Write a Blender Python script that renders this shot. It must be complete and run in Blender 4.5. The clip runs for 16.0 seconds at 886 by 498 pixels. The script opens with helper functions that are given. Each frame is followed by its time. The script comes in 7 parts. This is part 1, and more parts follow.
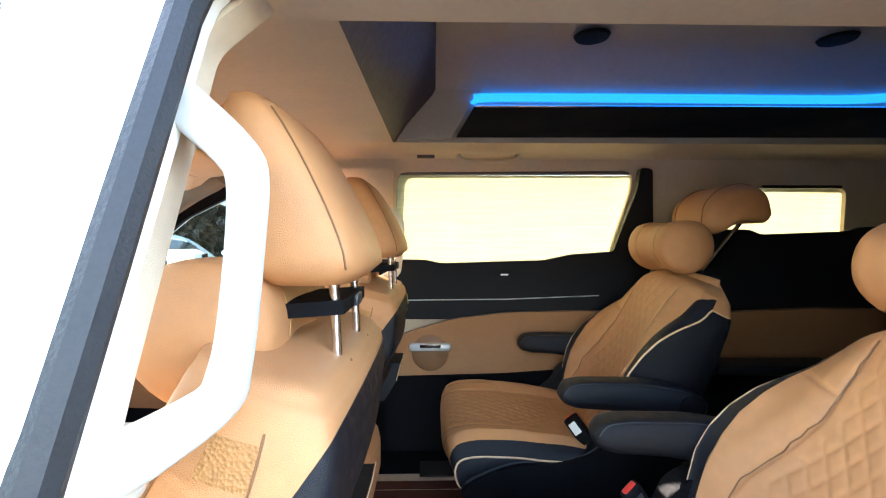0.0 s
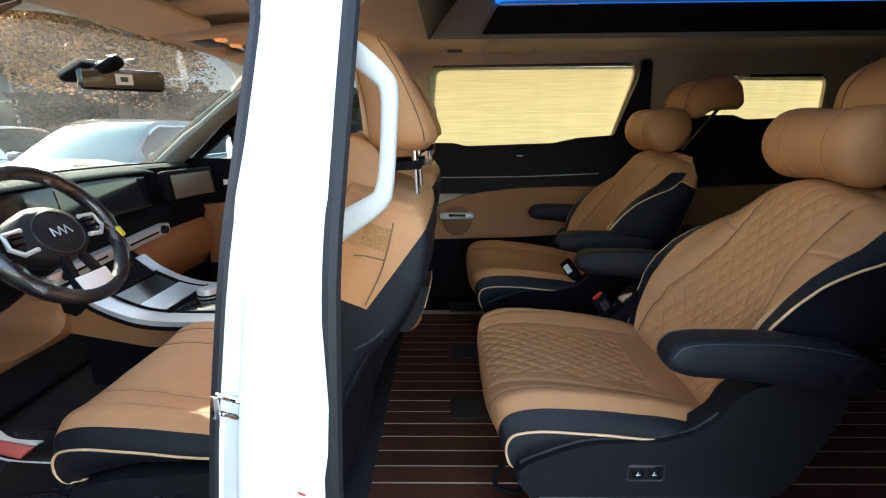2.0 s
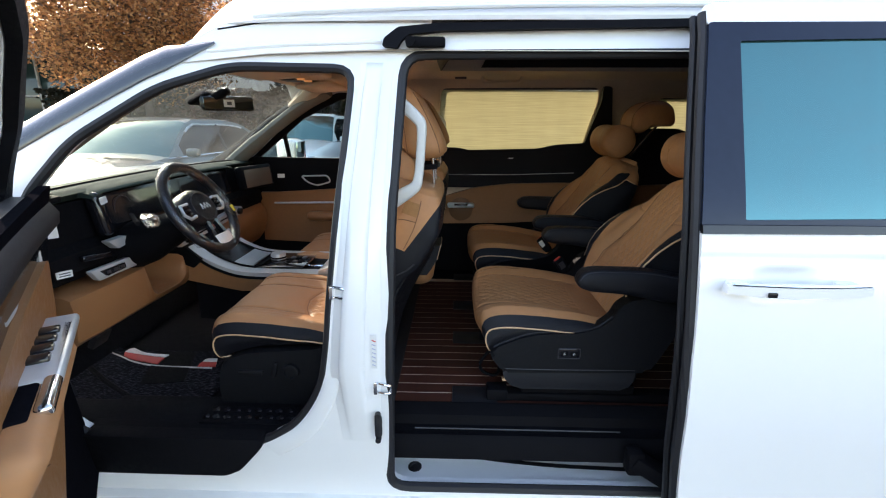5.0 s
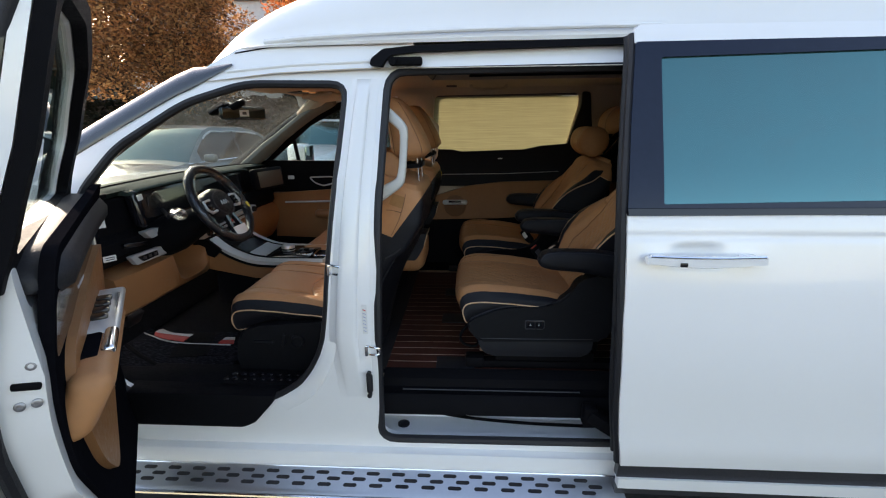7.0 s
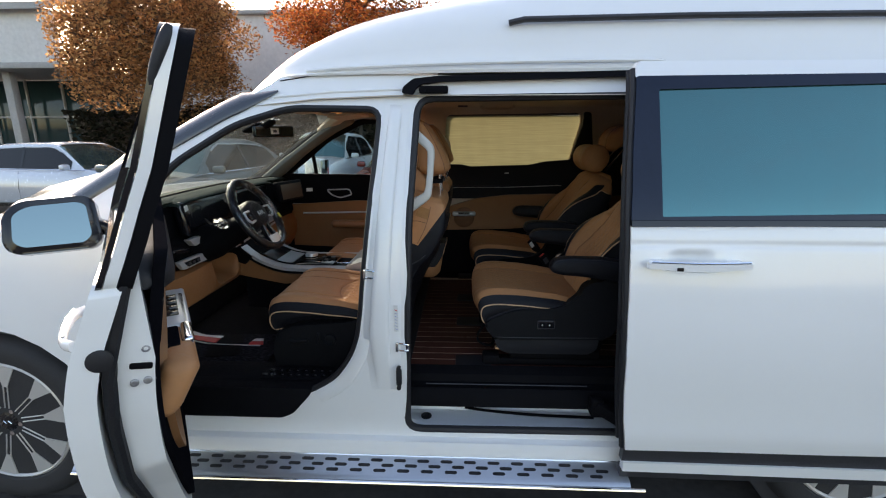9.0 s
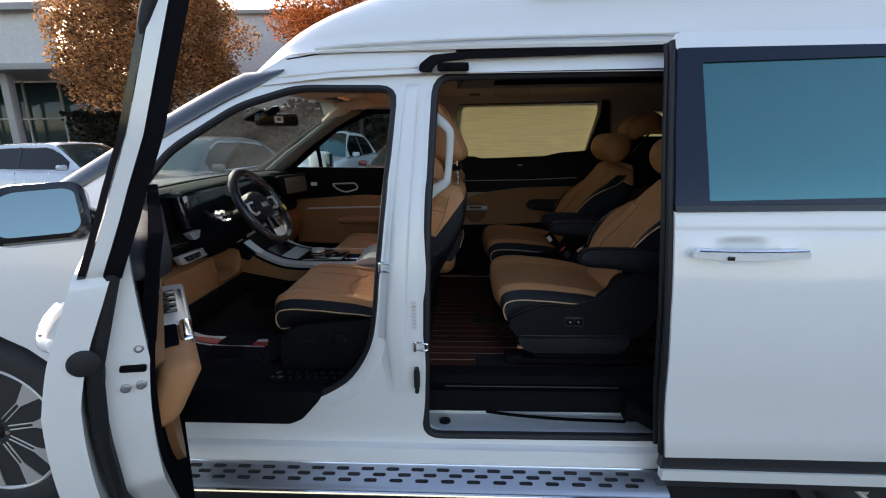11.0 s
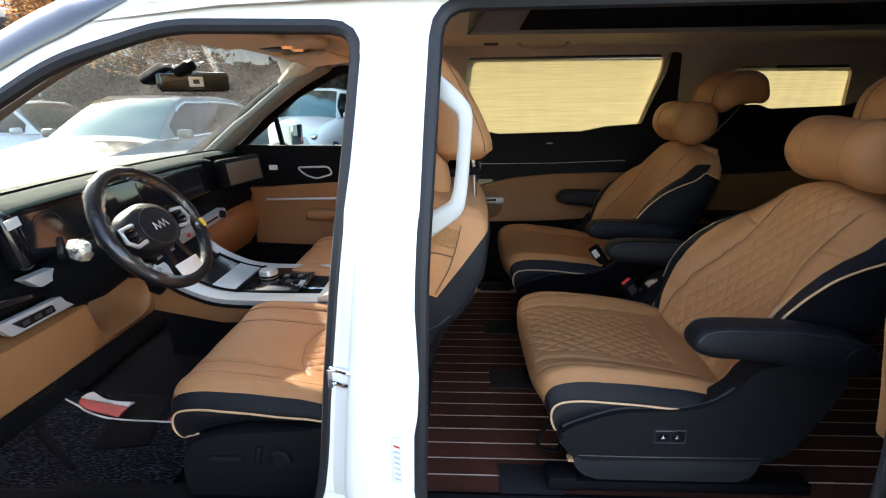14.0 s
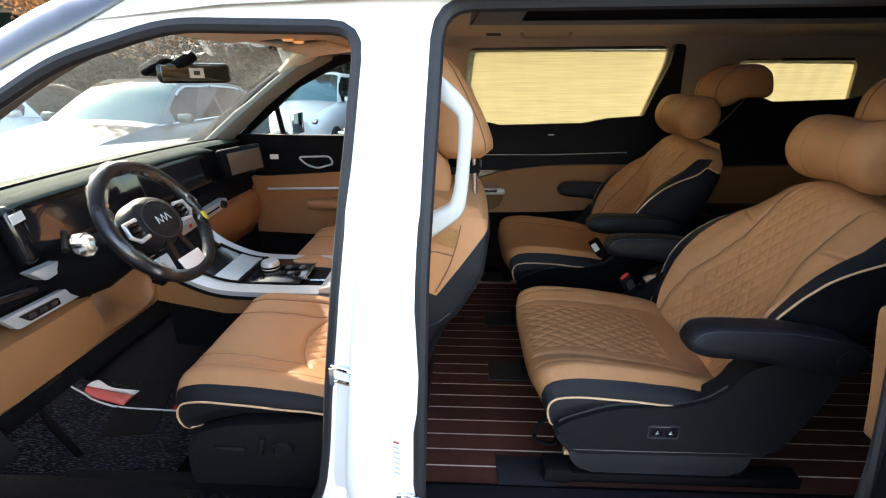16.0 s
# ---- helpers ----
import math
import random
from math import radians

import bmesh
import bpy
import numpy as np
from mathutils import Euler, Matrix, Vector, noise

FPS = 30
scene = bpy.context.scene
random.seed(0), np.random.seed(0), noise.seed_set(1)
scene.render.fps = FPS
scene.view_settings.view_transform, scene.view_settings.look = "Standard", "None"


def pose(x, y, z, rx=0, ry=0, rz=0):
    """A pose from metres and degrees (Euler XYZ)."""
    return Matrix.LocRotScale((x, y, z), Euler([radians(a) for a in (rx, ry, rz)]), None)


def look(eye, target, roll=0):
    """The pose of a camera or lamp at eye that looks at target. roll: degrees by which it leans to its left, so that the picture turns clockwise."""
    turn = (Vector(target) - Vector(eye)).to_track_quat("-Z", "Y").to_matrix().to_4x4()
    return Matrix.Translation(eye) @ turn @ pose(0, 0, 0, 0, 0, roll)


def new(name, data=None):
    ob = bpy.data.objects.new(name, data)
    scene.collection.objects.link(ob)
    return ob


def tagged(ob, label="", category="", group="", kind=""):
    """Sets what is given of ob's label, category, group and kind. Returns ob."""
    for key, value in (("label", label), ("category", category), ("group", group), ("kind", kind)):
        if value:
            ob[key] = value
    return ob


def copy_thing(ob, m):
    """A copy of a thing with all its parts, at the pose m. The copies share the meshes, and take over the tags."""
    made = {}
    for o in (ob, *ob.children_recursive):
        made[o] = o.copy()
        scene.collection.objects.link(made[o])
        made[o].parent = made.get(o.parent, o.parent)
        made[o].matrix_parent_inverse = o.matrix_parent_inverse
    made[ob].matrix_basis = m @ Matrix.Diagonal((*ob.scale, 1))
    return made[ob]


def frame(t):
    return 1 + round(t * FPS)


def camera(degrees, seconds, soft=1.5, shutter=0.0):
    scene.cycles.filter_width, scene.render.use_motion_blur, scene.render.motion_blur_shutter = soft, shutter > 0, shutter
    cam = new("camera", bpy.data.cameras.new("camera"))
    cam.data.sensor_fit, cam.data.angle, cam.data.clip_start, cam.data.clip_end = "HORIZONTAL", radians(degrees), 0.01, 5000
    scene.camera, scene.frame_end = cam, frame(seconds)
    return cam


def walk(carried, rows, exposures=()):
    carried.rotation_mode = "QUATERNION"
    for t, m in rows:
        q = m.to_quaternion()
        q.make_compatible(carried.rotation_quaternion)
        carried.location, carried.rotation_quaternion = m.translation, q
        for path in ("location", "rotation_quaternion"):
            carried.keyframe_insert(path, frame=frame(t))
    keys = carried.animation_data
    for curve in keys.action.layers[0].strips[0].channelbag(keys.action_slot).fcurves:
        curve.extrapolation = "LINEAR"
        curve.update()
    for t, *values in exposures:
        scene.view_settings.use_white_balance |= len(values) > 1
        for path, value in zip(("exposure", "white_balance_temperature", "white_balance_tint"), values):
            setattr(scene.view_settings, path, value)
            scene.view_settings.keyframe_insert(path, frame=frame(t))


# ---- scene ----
cam = camera(87.6, 16.0, soft=1.1)
PATH = [
    (0, (0.004, 0.006, 1.441), (0.05, 2.005, 1.393), -0.0),
    (0.5, (-0.022, -0.126, 1.434), (-0.02, 1.857, 1.171), -0.3),
    (1, (-0.022, -0.263, 1.432), (-0.035, 1.702, 1.062), -0.3),
    (1.5, (-0.02, -0.342, 1.433), (-0.039, 1.606, 0.979), -0.3),
    (2, (-0.05, -0.406, 1.433), (-0.073, 1.526, 0.918), -0.3),
    (2.5, (-0.095, -0.471, 1.447), (-0.11, 1.452, 0.895), -0.0),
    (3, (-0.097, -0.565, 1.47), (-0.119, 1.354, 0.908), 0.2),
    (3.5, (-0.04, -0.722, 1.502), (-0.08, 1.199, 0.946), 0.1),
    (4, (-0.016, -0.843, 1.519), (-0.063, 1.08, 0.971), 0.1),
    (4.5, (-0.036, -0.928, 1.512), (-0.086, 0.999, 0.976), 0.2),
    (4.7, (-0.05, -0.97, 1.501), (-0.095, 0.958, 0.97), 0.4),
    (6.8, (0.076, -1.281, 1.512), (-0.025, 0.647, 0.989), -0.5),
    (7, (0.081, -1.296, 1.508), (-0.023, 0.633, 0.992), -0.5),
    (7.5, (0.052, -1.332, 1.519), (-0.049, 0.602, 1.022), -0.6),
    (8, (-0.016, -1.387, 1.538), (-0.105, 0.553, 1.06), -0.5),
    (8.5, (-0.031, -1.463, 1.541), (-0.115, 0.481, 1.077), -0.4),
    (8.7, (-0.015, -1.494, 1.543), (-0.1, 0.449, 1.077), -0.2),
    (10.8, (-0.105, -1.427, 1.5), (-0.165, 0.513, 1.017), -0.5),
    (11, (-0.104, -1.366, 1.473), (-0.184, 0.577, 1.008), -0.5),
    (11.5, (-0.114, -1.158, 1.464), (-0.207, 0.782, 0.987), -0.4),
    (12, (-0.107, -0.975, 1.473), (-0.202, 0.96, 0.976), -0.3),
    (12.5, (-0.122, -0.804, 1.46), (-0.217, 1.123, 0.932), -0.5),
    (13, (-0.178, -0.626, 1.456), (-0.256, 1.291, 0.891), -0.4),
    (13.5, (-0.189, -0.55, 1.466), (-0.258, 1.354, 0.86), -0.3),
    (14, (-0.154, -0.538, 1.53), (-0.228, 1.358, 0.896), -0.4),
    (14.5, (-0.142, -0.528, 1.548), (-0.223, 1.363, 0.901), -0.4),
    (15, (-0.142, -0.548, 1.57), (-0.225, 1.337, 0.907), -0.3),
    (15.5, (-0.144, -0.555, 1.569), (-0.227, 1.323, 0.887), -0.3),
    (16, (-0.152, -0.538, 1.563), (-0.229, 1.335, 0.868), -0.0),
]
STOPS = 2.2
EXPOSURE = [(0.0, 2.2, 6800), (0.5, 1.6, 6900), (1.0, 1.1, 7000), (1.5, 1.0, 7000), (2.0, 0.95, 7000), (2.5, 0.98, 7000), (3.0, 1.15, 7200), (3.5, 1.05, 7200),
            (4.5, 0.45, 7100), (7.0, -0.5, 7300), (8.5, -0.65, 7300), (11.0, -0.92, 6850), (12.0, -0.64, 6850), (12.5, -0.2, 7000), (13.5, 0.55, 7100), (14.0, 0.72, 7200), (16.0, 0.90, 7300)]
walk(cam, [(t, look(eye, target, roll)) for t, eye, target, roll in PATH],
     exposures=[(t, STOPS + e, k, 14 if t < 4 else 18) for t, e, k in EXPOSURE])

# ---- light ----
SUN_AZ, SUN_EL = -45.0, 24.5            # degrees from +y towards +x; above the horizon
world = bpy.data.worlds.new("sky")
scene.world = world
world.use_nodes = True
wn = world.node_tree.nodes
sky = wn.new("ShaderNodeTexSky")
sky.sky_type, sky.sun_disc = "NISHITA", False
sky.sun_elevation, sky.sun_rotation = radians(SUN_EL), radians(SUN_AZ)
sky.air_density, sky.dust_density = 1.2, 1.5
wn["Background"].inputs["Strength"].default_value = 0.15
world.node_tree.links.new(sky.outputs[0], wn["Background"].inputs["Color"])
sun_dir = Vector((math.sin(radians(SUN_AZ)) * math.cos(radians(SUN_EL)), math.cos(radians(SUN_AZ)) * math.cos(radians(SUN_EL)), math.sin(radians(SUN_EL))))
sun = new("sun", bpy.data.lights.new("sun", "SUN"))
sun.data.energy, sun.data.angle, sun.data.color = 3.0, radians(0.5), (1.0, 0.92, 0.80)
sun.matrix_world = look(sun_dir * 30, (0, 0, 0))

# ---- materials ----


def mat(name, col, rough=0.5, metal=0.0, var=0.1, vscale=6.0, bump=0.0, bscale=300.0, coat=0.0, spec=0.5, kind="noise", rvar=0.08, piece=0.0):
    """A surface with two scales of variation and fine relief."""
    m = bpy.data.materials.new(name)
    m.use_nodes = True
    nt, N = m.node_tree, m.node_tree.nodes
    L = nt.links.new
    b = N["Principled BSDF"]
    b.inputs["Roughness"].default_value, b.inputs["Metallic"].default_value = rough, metal
    b.inputs["Coat Weight"].default_value, b.inputs["Coat Roughness"].default_value = coat, 0.04
    b.inputs["Specular IOR Level"].default_value = spec
    tc = N.new("ShaderNodeTexCoord")
    big, small = N.new("ShaderNodeTexNoise"), N.new("ShaderNodeTexNoise")
    big.inputs["Scale"].default_value, small.inputs["Scale"].default_value = vscale, vscale * 11
    big.inputs["Detail"].default_value, small.inputs["Detail"].default_value = 3, 4
    L(tc.outputs["Object"], big.inputs["Vector"]), L(tc.outputs["Object"], small.inputs["Vector"])
    add = N.new("ShaderNodeMath")
    add.operation = "ADD"
    L(big.outputs["Fac"], add.inputs[0]), L(small.outputs["Fac"], add.inputs[1])
    src = add.outputs[0]
    if piece:
        info, ad2, mu = N.new("ShaderNodeObjectInfo"), N.new("ShaderNodeMath"), N.new("ShaderNodeMath")
        mu.operation, ad2.operation = "MULTIPLY_ADD", "ADD"
        mu.inputs[1].default_value, mu.inputs[2].default_value = piece, -piece / 2
        L(info.outputs["Random"], mu.inputs[0]), L(mu.outputs[0], ad2.inputs[0]), L(src, ad2.inputs[1])
        src = ad2.outputs[0]
    rng = N.new("ShaderNodeMapRange")
    rng.inputs["From Min"].default_value, rng.inputs["From Max"].default_value = 0.6, 1.4
    rng.inputs["To Min"].default_value, rng.inputs["To Max"].default_value = 1 - var, 1 + var
    L(src, rng.inputs["Value"])
    mix = N.new("ShaderNodeVectorMath")
    mix.operation = "SCALE"
    mix.inputs[0].default_value = col
    L(rng.outputs[0], mix.inputs["Scale"])
    L(mix.outputs[0], b.inputs["Base Color"])
    rr = N.new("ShaderNodeMapRange")
    rr.inputs["From Min"].default_value, rr.inputs["From Max"].default_value = 0.3, 0.7
    rr.inputs["To Min"].default_value, rr.inputs["To Max"].default_value = max(rough - rvar, 0.01), min(rough + rvar, 1)
    L(small.outputs["Fac"], rr.inputs["Value"]), L(rr.outputs[0], b.inputs["Roughness"])
    if bump:
        if kind == "leather":
            tex = N.new("ShaderNodeTexVoronoi")
            out = tex.outputs["Distance"]
        else:
            tex = N.new("ShaderNodeTexNoise")
            tex.inputs["Detail"].default_value = 4
            out = tex.outputs["Fac"]
        tex.inputs["Scale"].default_value = bscale
        L(tc.outputs["Object"], tex.inputs["Vector"])
        bp = N.new("ShaderNodeBump")
        bp.inputs["Strength"].default_value, bp.inputs["Distance"].default_value = bump, 0.002
        L(out, bp.inputs["Height"]), L(bp.outputs[0], b.inputs["Normal"])
    return m


def glass(name, tint, rough=0.0, low=0.05, high=0.7, dust_haze=0.0):
    """A thin pane: clear, with a gloss that grows at a slant."""
    m = bpy.data.materials.new(name)
    m.use_nodes = True
    N, L = m.node_tree.nodes, m.node_tree.links.new
    N.remove(N["Principled BSDF"])
    tr, gl, mx, lw = N.new("ShaderNodeBsdfTransparent"), N.new("ShaderNodeBsdfGlossy"), N.new("ShaderNodeMixShader"), N.new("ShaderNodeLayerWeight")
    tr.inputs[0].default_value = (*tint, 1)
    gl.inputs["Roughness"].default_value = rough
    pw, mr = N.new("ShaderNodeMath"), N.new("ShaderNodeMapRange")
    pw.operation = "POWER"
    pw.inputs[1].default_value = 5
    mr.inputs["To Min"].default_value, mr.inputs["To Max"].default_value = low, high
    L(lw.outputs["Facing"], pw.inputs[0]), L(pw.outputs[0], mr.inputs["Value"]), L(mr.outputs[0], mx.inputs[0])
    L(tr.outputs[0], mx.inputs[1]), L(gl.outputs[0], mx.inputs[2])
    last = mx.outputs[0]
    if dust_haze:        # a thin scattering film of road dust, also standing in for sun glare
        du, md, no, rp = N.new("ShaderNodeBsdfTranslucent"), N.new("ShaderNodeMixShader"), N.new("ShaderNodeTexNoise"), N.new("ShaderNodeMapRange")
        du.inputs[0].default_value = (0.72, 0.74, 0.70, 1)
        no.inputs["Scale"].default_value, no.inputs["Detail"].default_value = 5.0, 6.0
        rp.inputs["From Min"].default_value, rp.inputs["From Max"].default_value = 0.3, 0.7
        rp.inputs["To Min"].default_value, rp.inputs["To Max"].default_value = dust_haze * 0.5, dust_haze * 1.6
        L(no.outputs[0], rp.inputs["Value"]), L(rp.outputs[0], md.inputs[0]), L(last, md.inputs[1]), L(du.outputs[0], md.inputs[2])
        last = md.outputs[0]
    L(last, N["Material Output"].inputs[0])
    return m


def cloth(name, col, stripe):
    """Fine-ribbed roller blind that lets light through."""
    m = bpy.data.materials.new(name)
    m.use_nodes = True
    N, L = m.node_tree.nodes, m.node_tree.links.new
    N.remove(N["Principled BSDF"])
    tc, mp, nz = N.new("ShaderNodeTexCoord"), N.new("ShaderNodeMapping"), N.new("ShaderNodeTexNoise")
    mp.inputs["Scale"].default_value = (5, 5, 260)
    nz.inputs["Scale"].default_value, nz.inputs["Detail"].default_value = 1.0, 3
    L(tc.outputs["Object"], mp.inputs[0]), L(mp.outputs[0], nz.inputs["Vector"])
    rp = N.new("ShaderNodeMapRange")
    rp.inputs["From Min"].default_value, rp.inputs["From Max"].default_value = 0.3, 0.7
    rp.inputs["To Min"].default_value, rp.inputs["To Max"].default_value = 1 - stripe, 1.0
    L(nz.outputs["Fac"], rp.inputs["Value"])
    sc = N.new("ShaderNodeVectorMath")
    sc.operation = "SCALE"
    sc.inputs[0].default_value = col
    L(rp.outputs[0], sc.inputs["Scale"])
    df, tl, mx = N.new("ShaderNodeBsdfDiffuse"), N.new("ShaderNodeBsdfTranslucent"), N.new("ShaderNodeMixShader")
    mx.inputs[0].default_value = 0.6
    L(sc.outputs[0], df.inputs[0]), L(sc.outputs[0], tl.inputs[0])
    L(df.outputs[0], mx.inputs[1]), L(tl.outputs[0], mx.inputs[2]), L(mx.outputs[0], N["Material Output"].inputs[0])
    return m


def lamp_mat(name, col, strength):
    m = bpy.data.materials.new(name)
    m.use_nodes = True
    b = m.node_tree.nodes["Principled BSDF"]
    b.inputs["Base Color"].default_value = (*col, 1)
    b.inputs["Emission Color"].default_value, b.inputs["Emission Strength"].default_value = (*col, 1), strength
    return m


TAN = mat("tan_leather", (0.445, 0.206, 0.088), 0.5, 0, 0.10, 4, 0.35, 900, kind="leather", spec=0.4)
TAN_SEAM = mat("tan_seam", (0.17, 0.075, 0.03), 0.6, 0, 0.1, 20)
TAN_PERF = mat("tan_perforated_leather", (0.36, 0.175, 0.066), 0.6, 0, 0.16, 40, 1.0, 240, kind="leather", spec=0.3)
TAN_TRIM = mat("tan_trim", (0.300, 0.136, 0.055), 0.45, 0, 0.08, 5, 0.3, 700, kind="leather")
NAVY = mat("black_leather", (0.006, 0.0065, 0.010), 0.45, 0, 0.25, 5, 0.4, 900, kind="leather", spec=0.28)
PIPING = mat("peach_piping", (0.60, 0.37, 0.21), 0.5, 0, 0.08, 30)
BLACK = mat("black_plastic", (0.0045, 0.0045, 0.006), 0.70, 0, 0.25, 8, 0.35, 700, spec=0.08)
SHIELD = mat("black_shield_plastic", (0.0065, 0.007, 0.009), 0.62, 0, 0.2, 8, 0.4, 700, spec=0.18)
DGREY = mat("dark_grey_plastic", (0.017, 0.018, 0.022), 0.6, 0, 0.15, 8, 0.3, 600, spec=0.2)
GREYP = mat("grey_plastic", (0.024, 0.025, 0.031), 0.4, 0, 0.15, 8, 0.3, 600)
GLOSSB = mat("gloss_black", (0.008, 0.008, 0.011), 0.12, 0, 0.2, 6, spec=0.5, rvar=0.04)
RUBBER = mat("black_rubber", (0.009, 0.009, 0.012), 0.6, 0, 0.3, 20, 0.4, 250)
PAINT = mat("white_pearl_paint", (0.84, 0.84, 0.835), 0.32, 0, 0.008, 1.5, 0, coat=0.9, rvar=0.004)
MATT = mat("matt_black_trim", (0.006, 0.006, 0.008), 0.95, 0, 0.25, 8, 0.35, 700, spec=0.0)
CLAD = mat("dark_cladding", (0.03, 0.03, 0.034), 0.5, 0, 0.2, 10, 0.3, 400)
NAVYP = mat("dark_pillar_trim", (0.010, 0.016, 0.034), 0.22, 0, 0.1, 4, coat=0.0, rvar=0.03, spec=0.35)
PILLARB = mat("gloss_screen_pillar", (0.030, 0.036, 0.046), 0.16, 0, 0.1, 4, coat=1.0, rvar=0.03)
CHROME = mat("chrome", (0.80, 0.81, 0.83), 0.12, 1.0, 0.04, 10, rvar=0.05)
SATIN = mat("satin_silver", (0.56, 0.58, 0.60), 0.30, 0.35, 0.02, 3, rvar=0.015)
ALU = mat("brushed_aluminium", (0.55, 0.57, 0.60), 0.34, 0.9, 0.04, 6, 0.1, 400, rvar=0.03)
STEEL = mat("bolt_steel", (0.35, 0.35, 0.36), 0.4, 0.8, 0.2, 60)
BEIGE = mat("beige_headliner", (0.60, 0.50, 0.39), 0.9, 0, 0.07, 7, 0.5, 900, spec=0.15)
GREYROOF = mat("grey_suede_roof", (0.46, 0.42, 0.37), 0.9, 0, 0.08, 6, 0.5, 900, spec=0.15)
DARKROOF = mat("dark_brown_roof_panel", (0.085, 0.07, 0.073), 0.5, 0, 0.15, 6, 0.2, 500)
# headliner beige, greyed and darkened: the veil of glare is put into it
PILLARVEIL = mat("veil_greyed_pillar", (0.165, 0.158, 0.140), 0.9, 0, 0.08, 6, 0.5, 900, spec=0.15)
HANDLE = mat("pale_grey_handle", (0.56, 0.55, 0.52), 0.42, 0, 0.05, 12, 0.15, 500)


def heather(name):
    """Short-looped mat: fine dark and pale flecks drawn out along the weave."""
    m = bpy.data.materials.new(name)
    m.use_nodes = True
    N, L = m.node_tree.nodes, m.node_tree.links.new
    b = N["Principled BSDF"]
    b.inputs["Roughness"].default_value, b.inputs["Specular IOR Level"].default_value = 0.95, 0.1
    tc, mp, nz, rp, bp = N.new("ShaderNodeTexCoord"), N.new("ShaderNodeMapping"), N.new("ShaderNodeTexNoise"), N.new("ShaderNodeValToRGB"), N.new("ShaderNodeBump")
    mp.inputs["Scale"].default_value = (60, 260, 200)
    nz.inputs["Scale"].default_value, nz.inputs["Detail"].default_value = 1.0, 4
    L(tc.outputs["Object"], mp.inputs[0]), L(mp.outputs[0], nz.inputs["Vector"]), L(nz.outputs["Fac"], rp.inputs[0])
    e = rp.color_ramp.elements
    e[0].position, e[0].color = 0.42, (0.004, 0.004, 0.006, 1)
    e[1].position, e[1].color = 0.68, (0.075, 0.08, 0.10, 1)
    e.new(0.56).color = (0.017, 0.018, 0.025, 1)
    bp.inputs["Strength"].default_value, bp.inputs["Distance"].default_value = 1.0, 0.003
    L(rp.outputs[0], b.inputs["Base Color"]), L(nz.outputs["Fac"], bp.inputs["Height"]), L(bp.outputs[0], b.inputs["Normal"])
    return m


PILE = heather("heather_loop_mat")
CARPET = mat("dark_carpet", (0.008, 0.008, 0.010), 0.95, 0, 0.6, 30, 1.0, 500, spec=0.1)
WOOD = mat("dark_wood_plank", (0.072, 0.023, 0.015), 0.55, 0, 0.35, 9, 0.25, 120, coat=0.0, spec=0.25, piece=0.5)
INLAY = mat("pale_inlay", (0.70, 0.56, 0.43), 0.4, 0, 0.1, 20)
TYRE = mat("tyre_rubber", (0.022, 0.022, 0.024), 0.75, 0, 0.2, 15, 0.5, 200)
RIMF = mat("machined_rim", (0.56, 0.54, 0.51), 0.30, 0.3, 0.02, 4, rvar=0.02)
RIMB = mat("black_rim", (0.012, 0.012, 0.014), 0.25, 0, 0.2, 10)
ASPH = mat("asphalt", (0.062, 0.060, 0.060), 0.9, 0, 0.35, 2.5, 1.0, 160, spec=0.2)
LABEL = mat("white_label", (0.75, 0.75, 0.73), 0.6, 0, 0.04, 40)
INK = mat("label_ink", (0.06, 0.06, 0.07), 0.7, 0, 0.1, 40)
PALEINK = mat("faded_ink", (0.42, 0.45, 0.58), 0.7, 0, 0.1, 40)
RED = mat("red_plastic", (0.55, 0.03, 0.025), 0.4, 0, 0.1, 30)
YELLOW = mat("yellow_tag", (0.65, 0.5, 0.05), 0.5, 0, 0.1, 30)
DASHTOP = mat("dash_top", (0.034, 0.052, 0.047), 0.80, 0, 0.1, 8, 0.4, 700, kind="leather", spec=0.08)
FILM = glass("clear_film", (0.95, 0.96, 0.97), 0.08, 0.05, 0.6)
CRINKLE = glass("crinkled_film", (0.93, 0.95, 0.96), 0.16, 0.22, 0.8)
CLEAR = glass("clear_glass", (0.80, 0.88, 0.86))
WSCREEN = glass("windscreen_glass", (0.52, 0.60, 0.58), dust_haze=0.02)
PRIVACY = glass("privacy_glass", (0.66, 0.66, 0.62))
TINTED = mat("tinted_reflective_glass", (0.085, 0.215, 0.218), 0.02, 0.75, 0.02, 1.0, rvar=0.01)
MIRROR = mat("mirror_glass", (0.36, 0.43, 0.44), 0.01, 1.0, 0.01, 1.0, rvar=0.005)
DOORMIRROR = mat("tinted_door_mirror", (0.21, 0.28, 0.285), 0.01, 1.0, 0.01, 1.0, rvar=0.005)
BLIND = cloth("cream_blind", (0.42, 0.395, 0.235), 0.22)
LED = lamp_mat("blue_light_strip", (0.003, 0.22, 1.0), 0.13)
SCREEN = mat("dark_screen", (0.012, 0.014, 0.018), 0.08, 0, 0.1, 4, rvar=0.03)

# ---- shapes ----


def spline(pts, n=6, closed=False):
    """Catmull-Rom through the points."""
    P, out = [np.array(p, float) for p in pts], []
    k = len(P)
    for i in range(k if closed else k - 1):
        a, b = P[i], P[(i + 1) % k]
        p0 = P[(i - 1) % k] if closed or i else 2 * a - b
        p3 = P[(i + 2) % k] if closed or i + 2 < k else 2 * b - a
        for j in range(n):
            t = j / n
            out.append(0.5 * (2 * a + (b - p0) * t + (2 * p0 - 5 * a + 4 * b - p3) * t * t + (3 * a - p0 - 3 * b + p3) * t ** 3))
    if not closed:
        out.append(P[-1])
    return [tuple(p) for p in out]


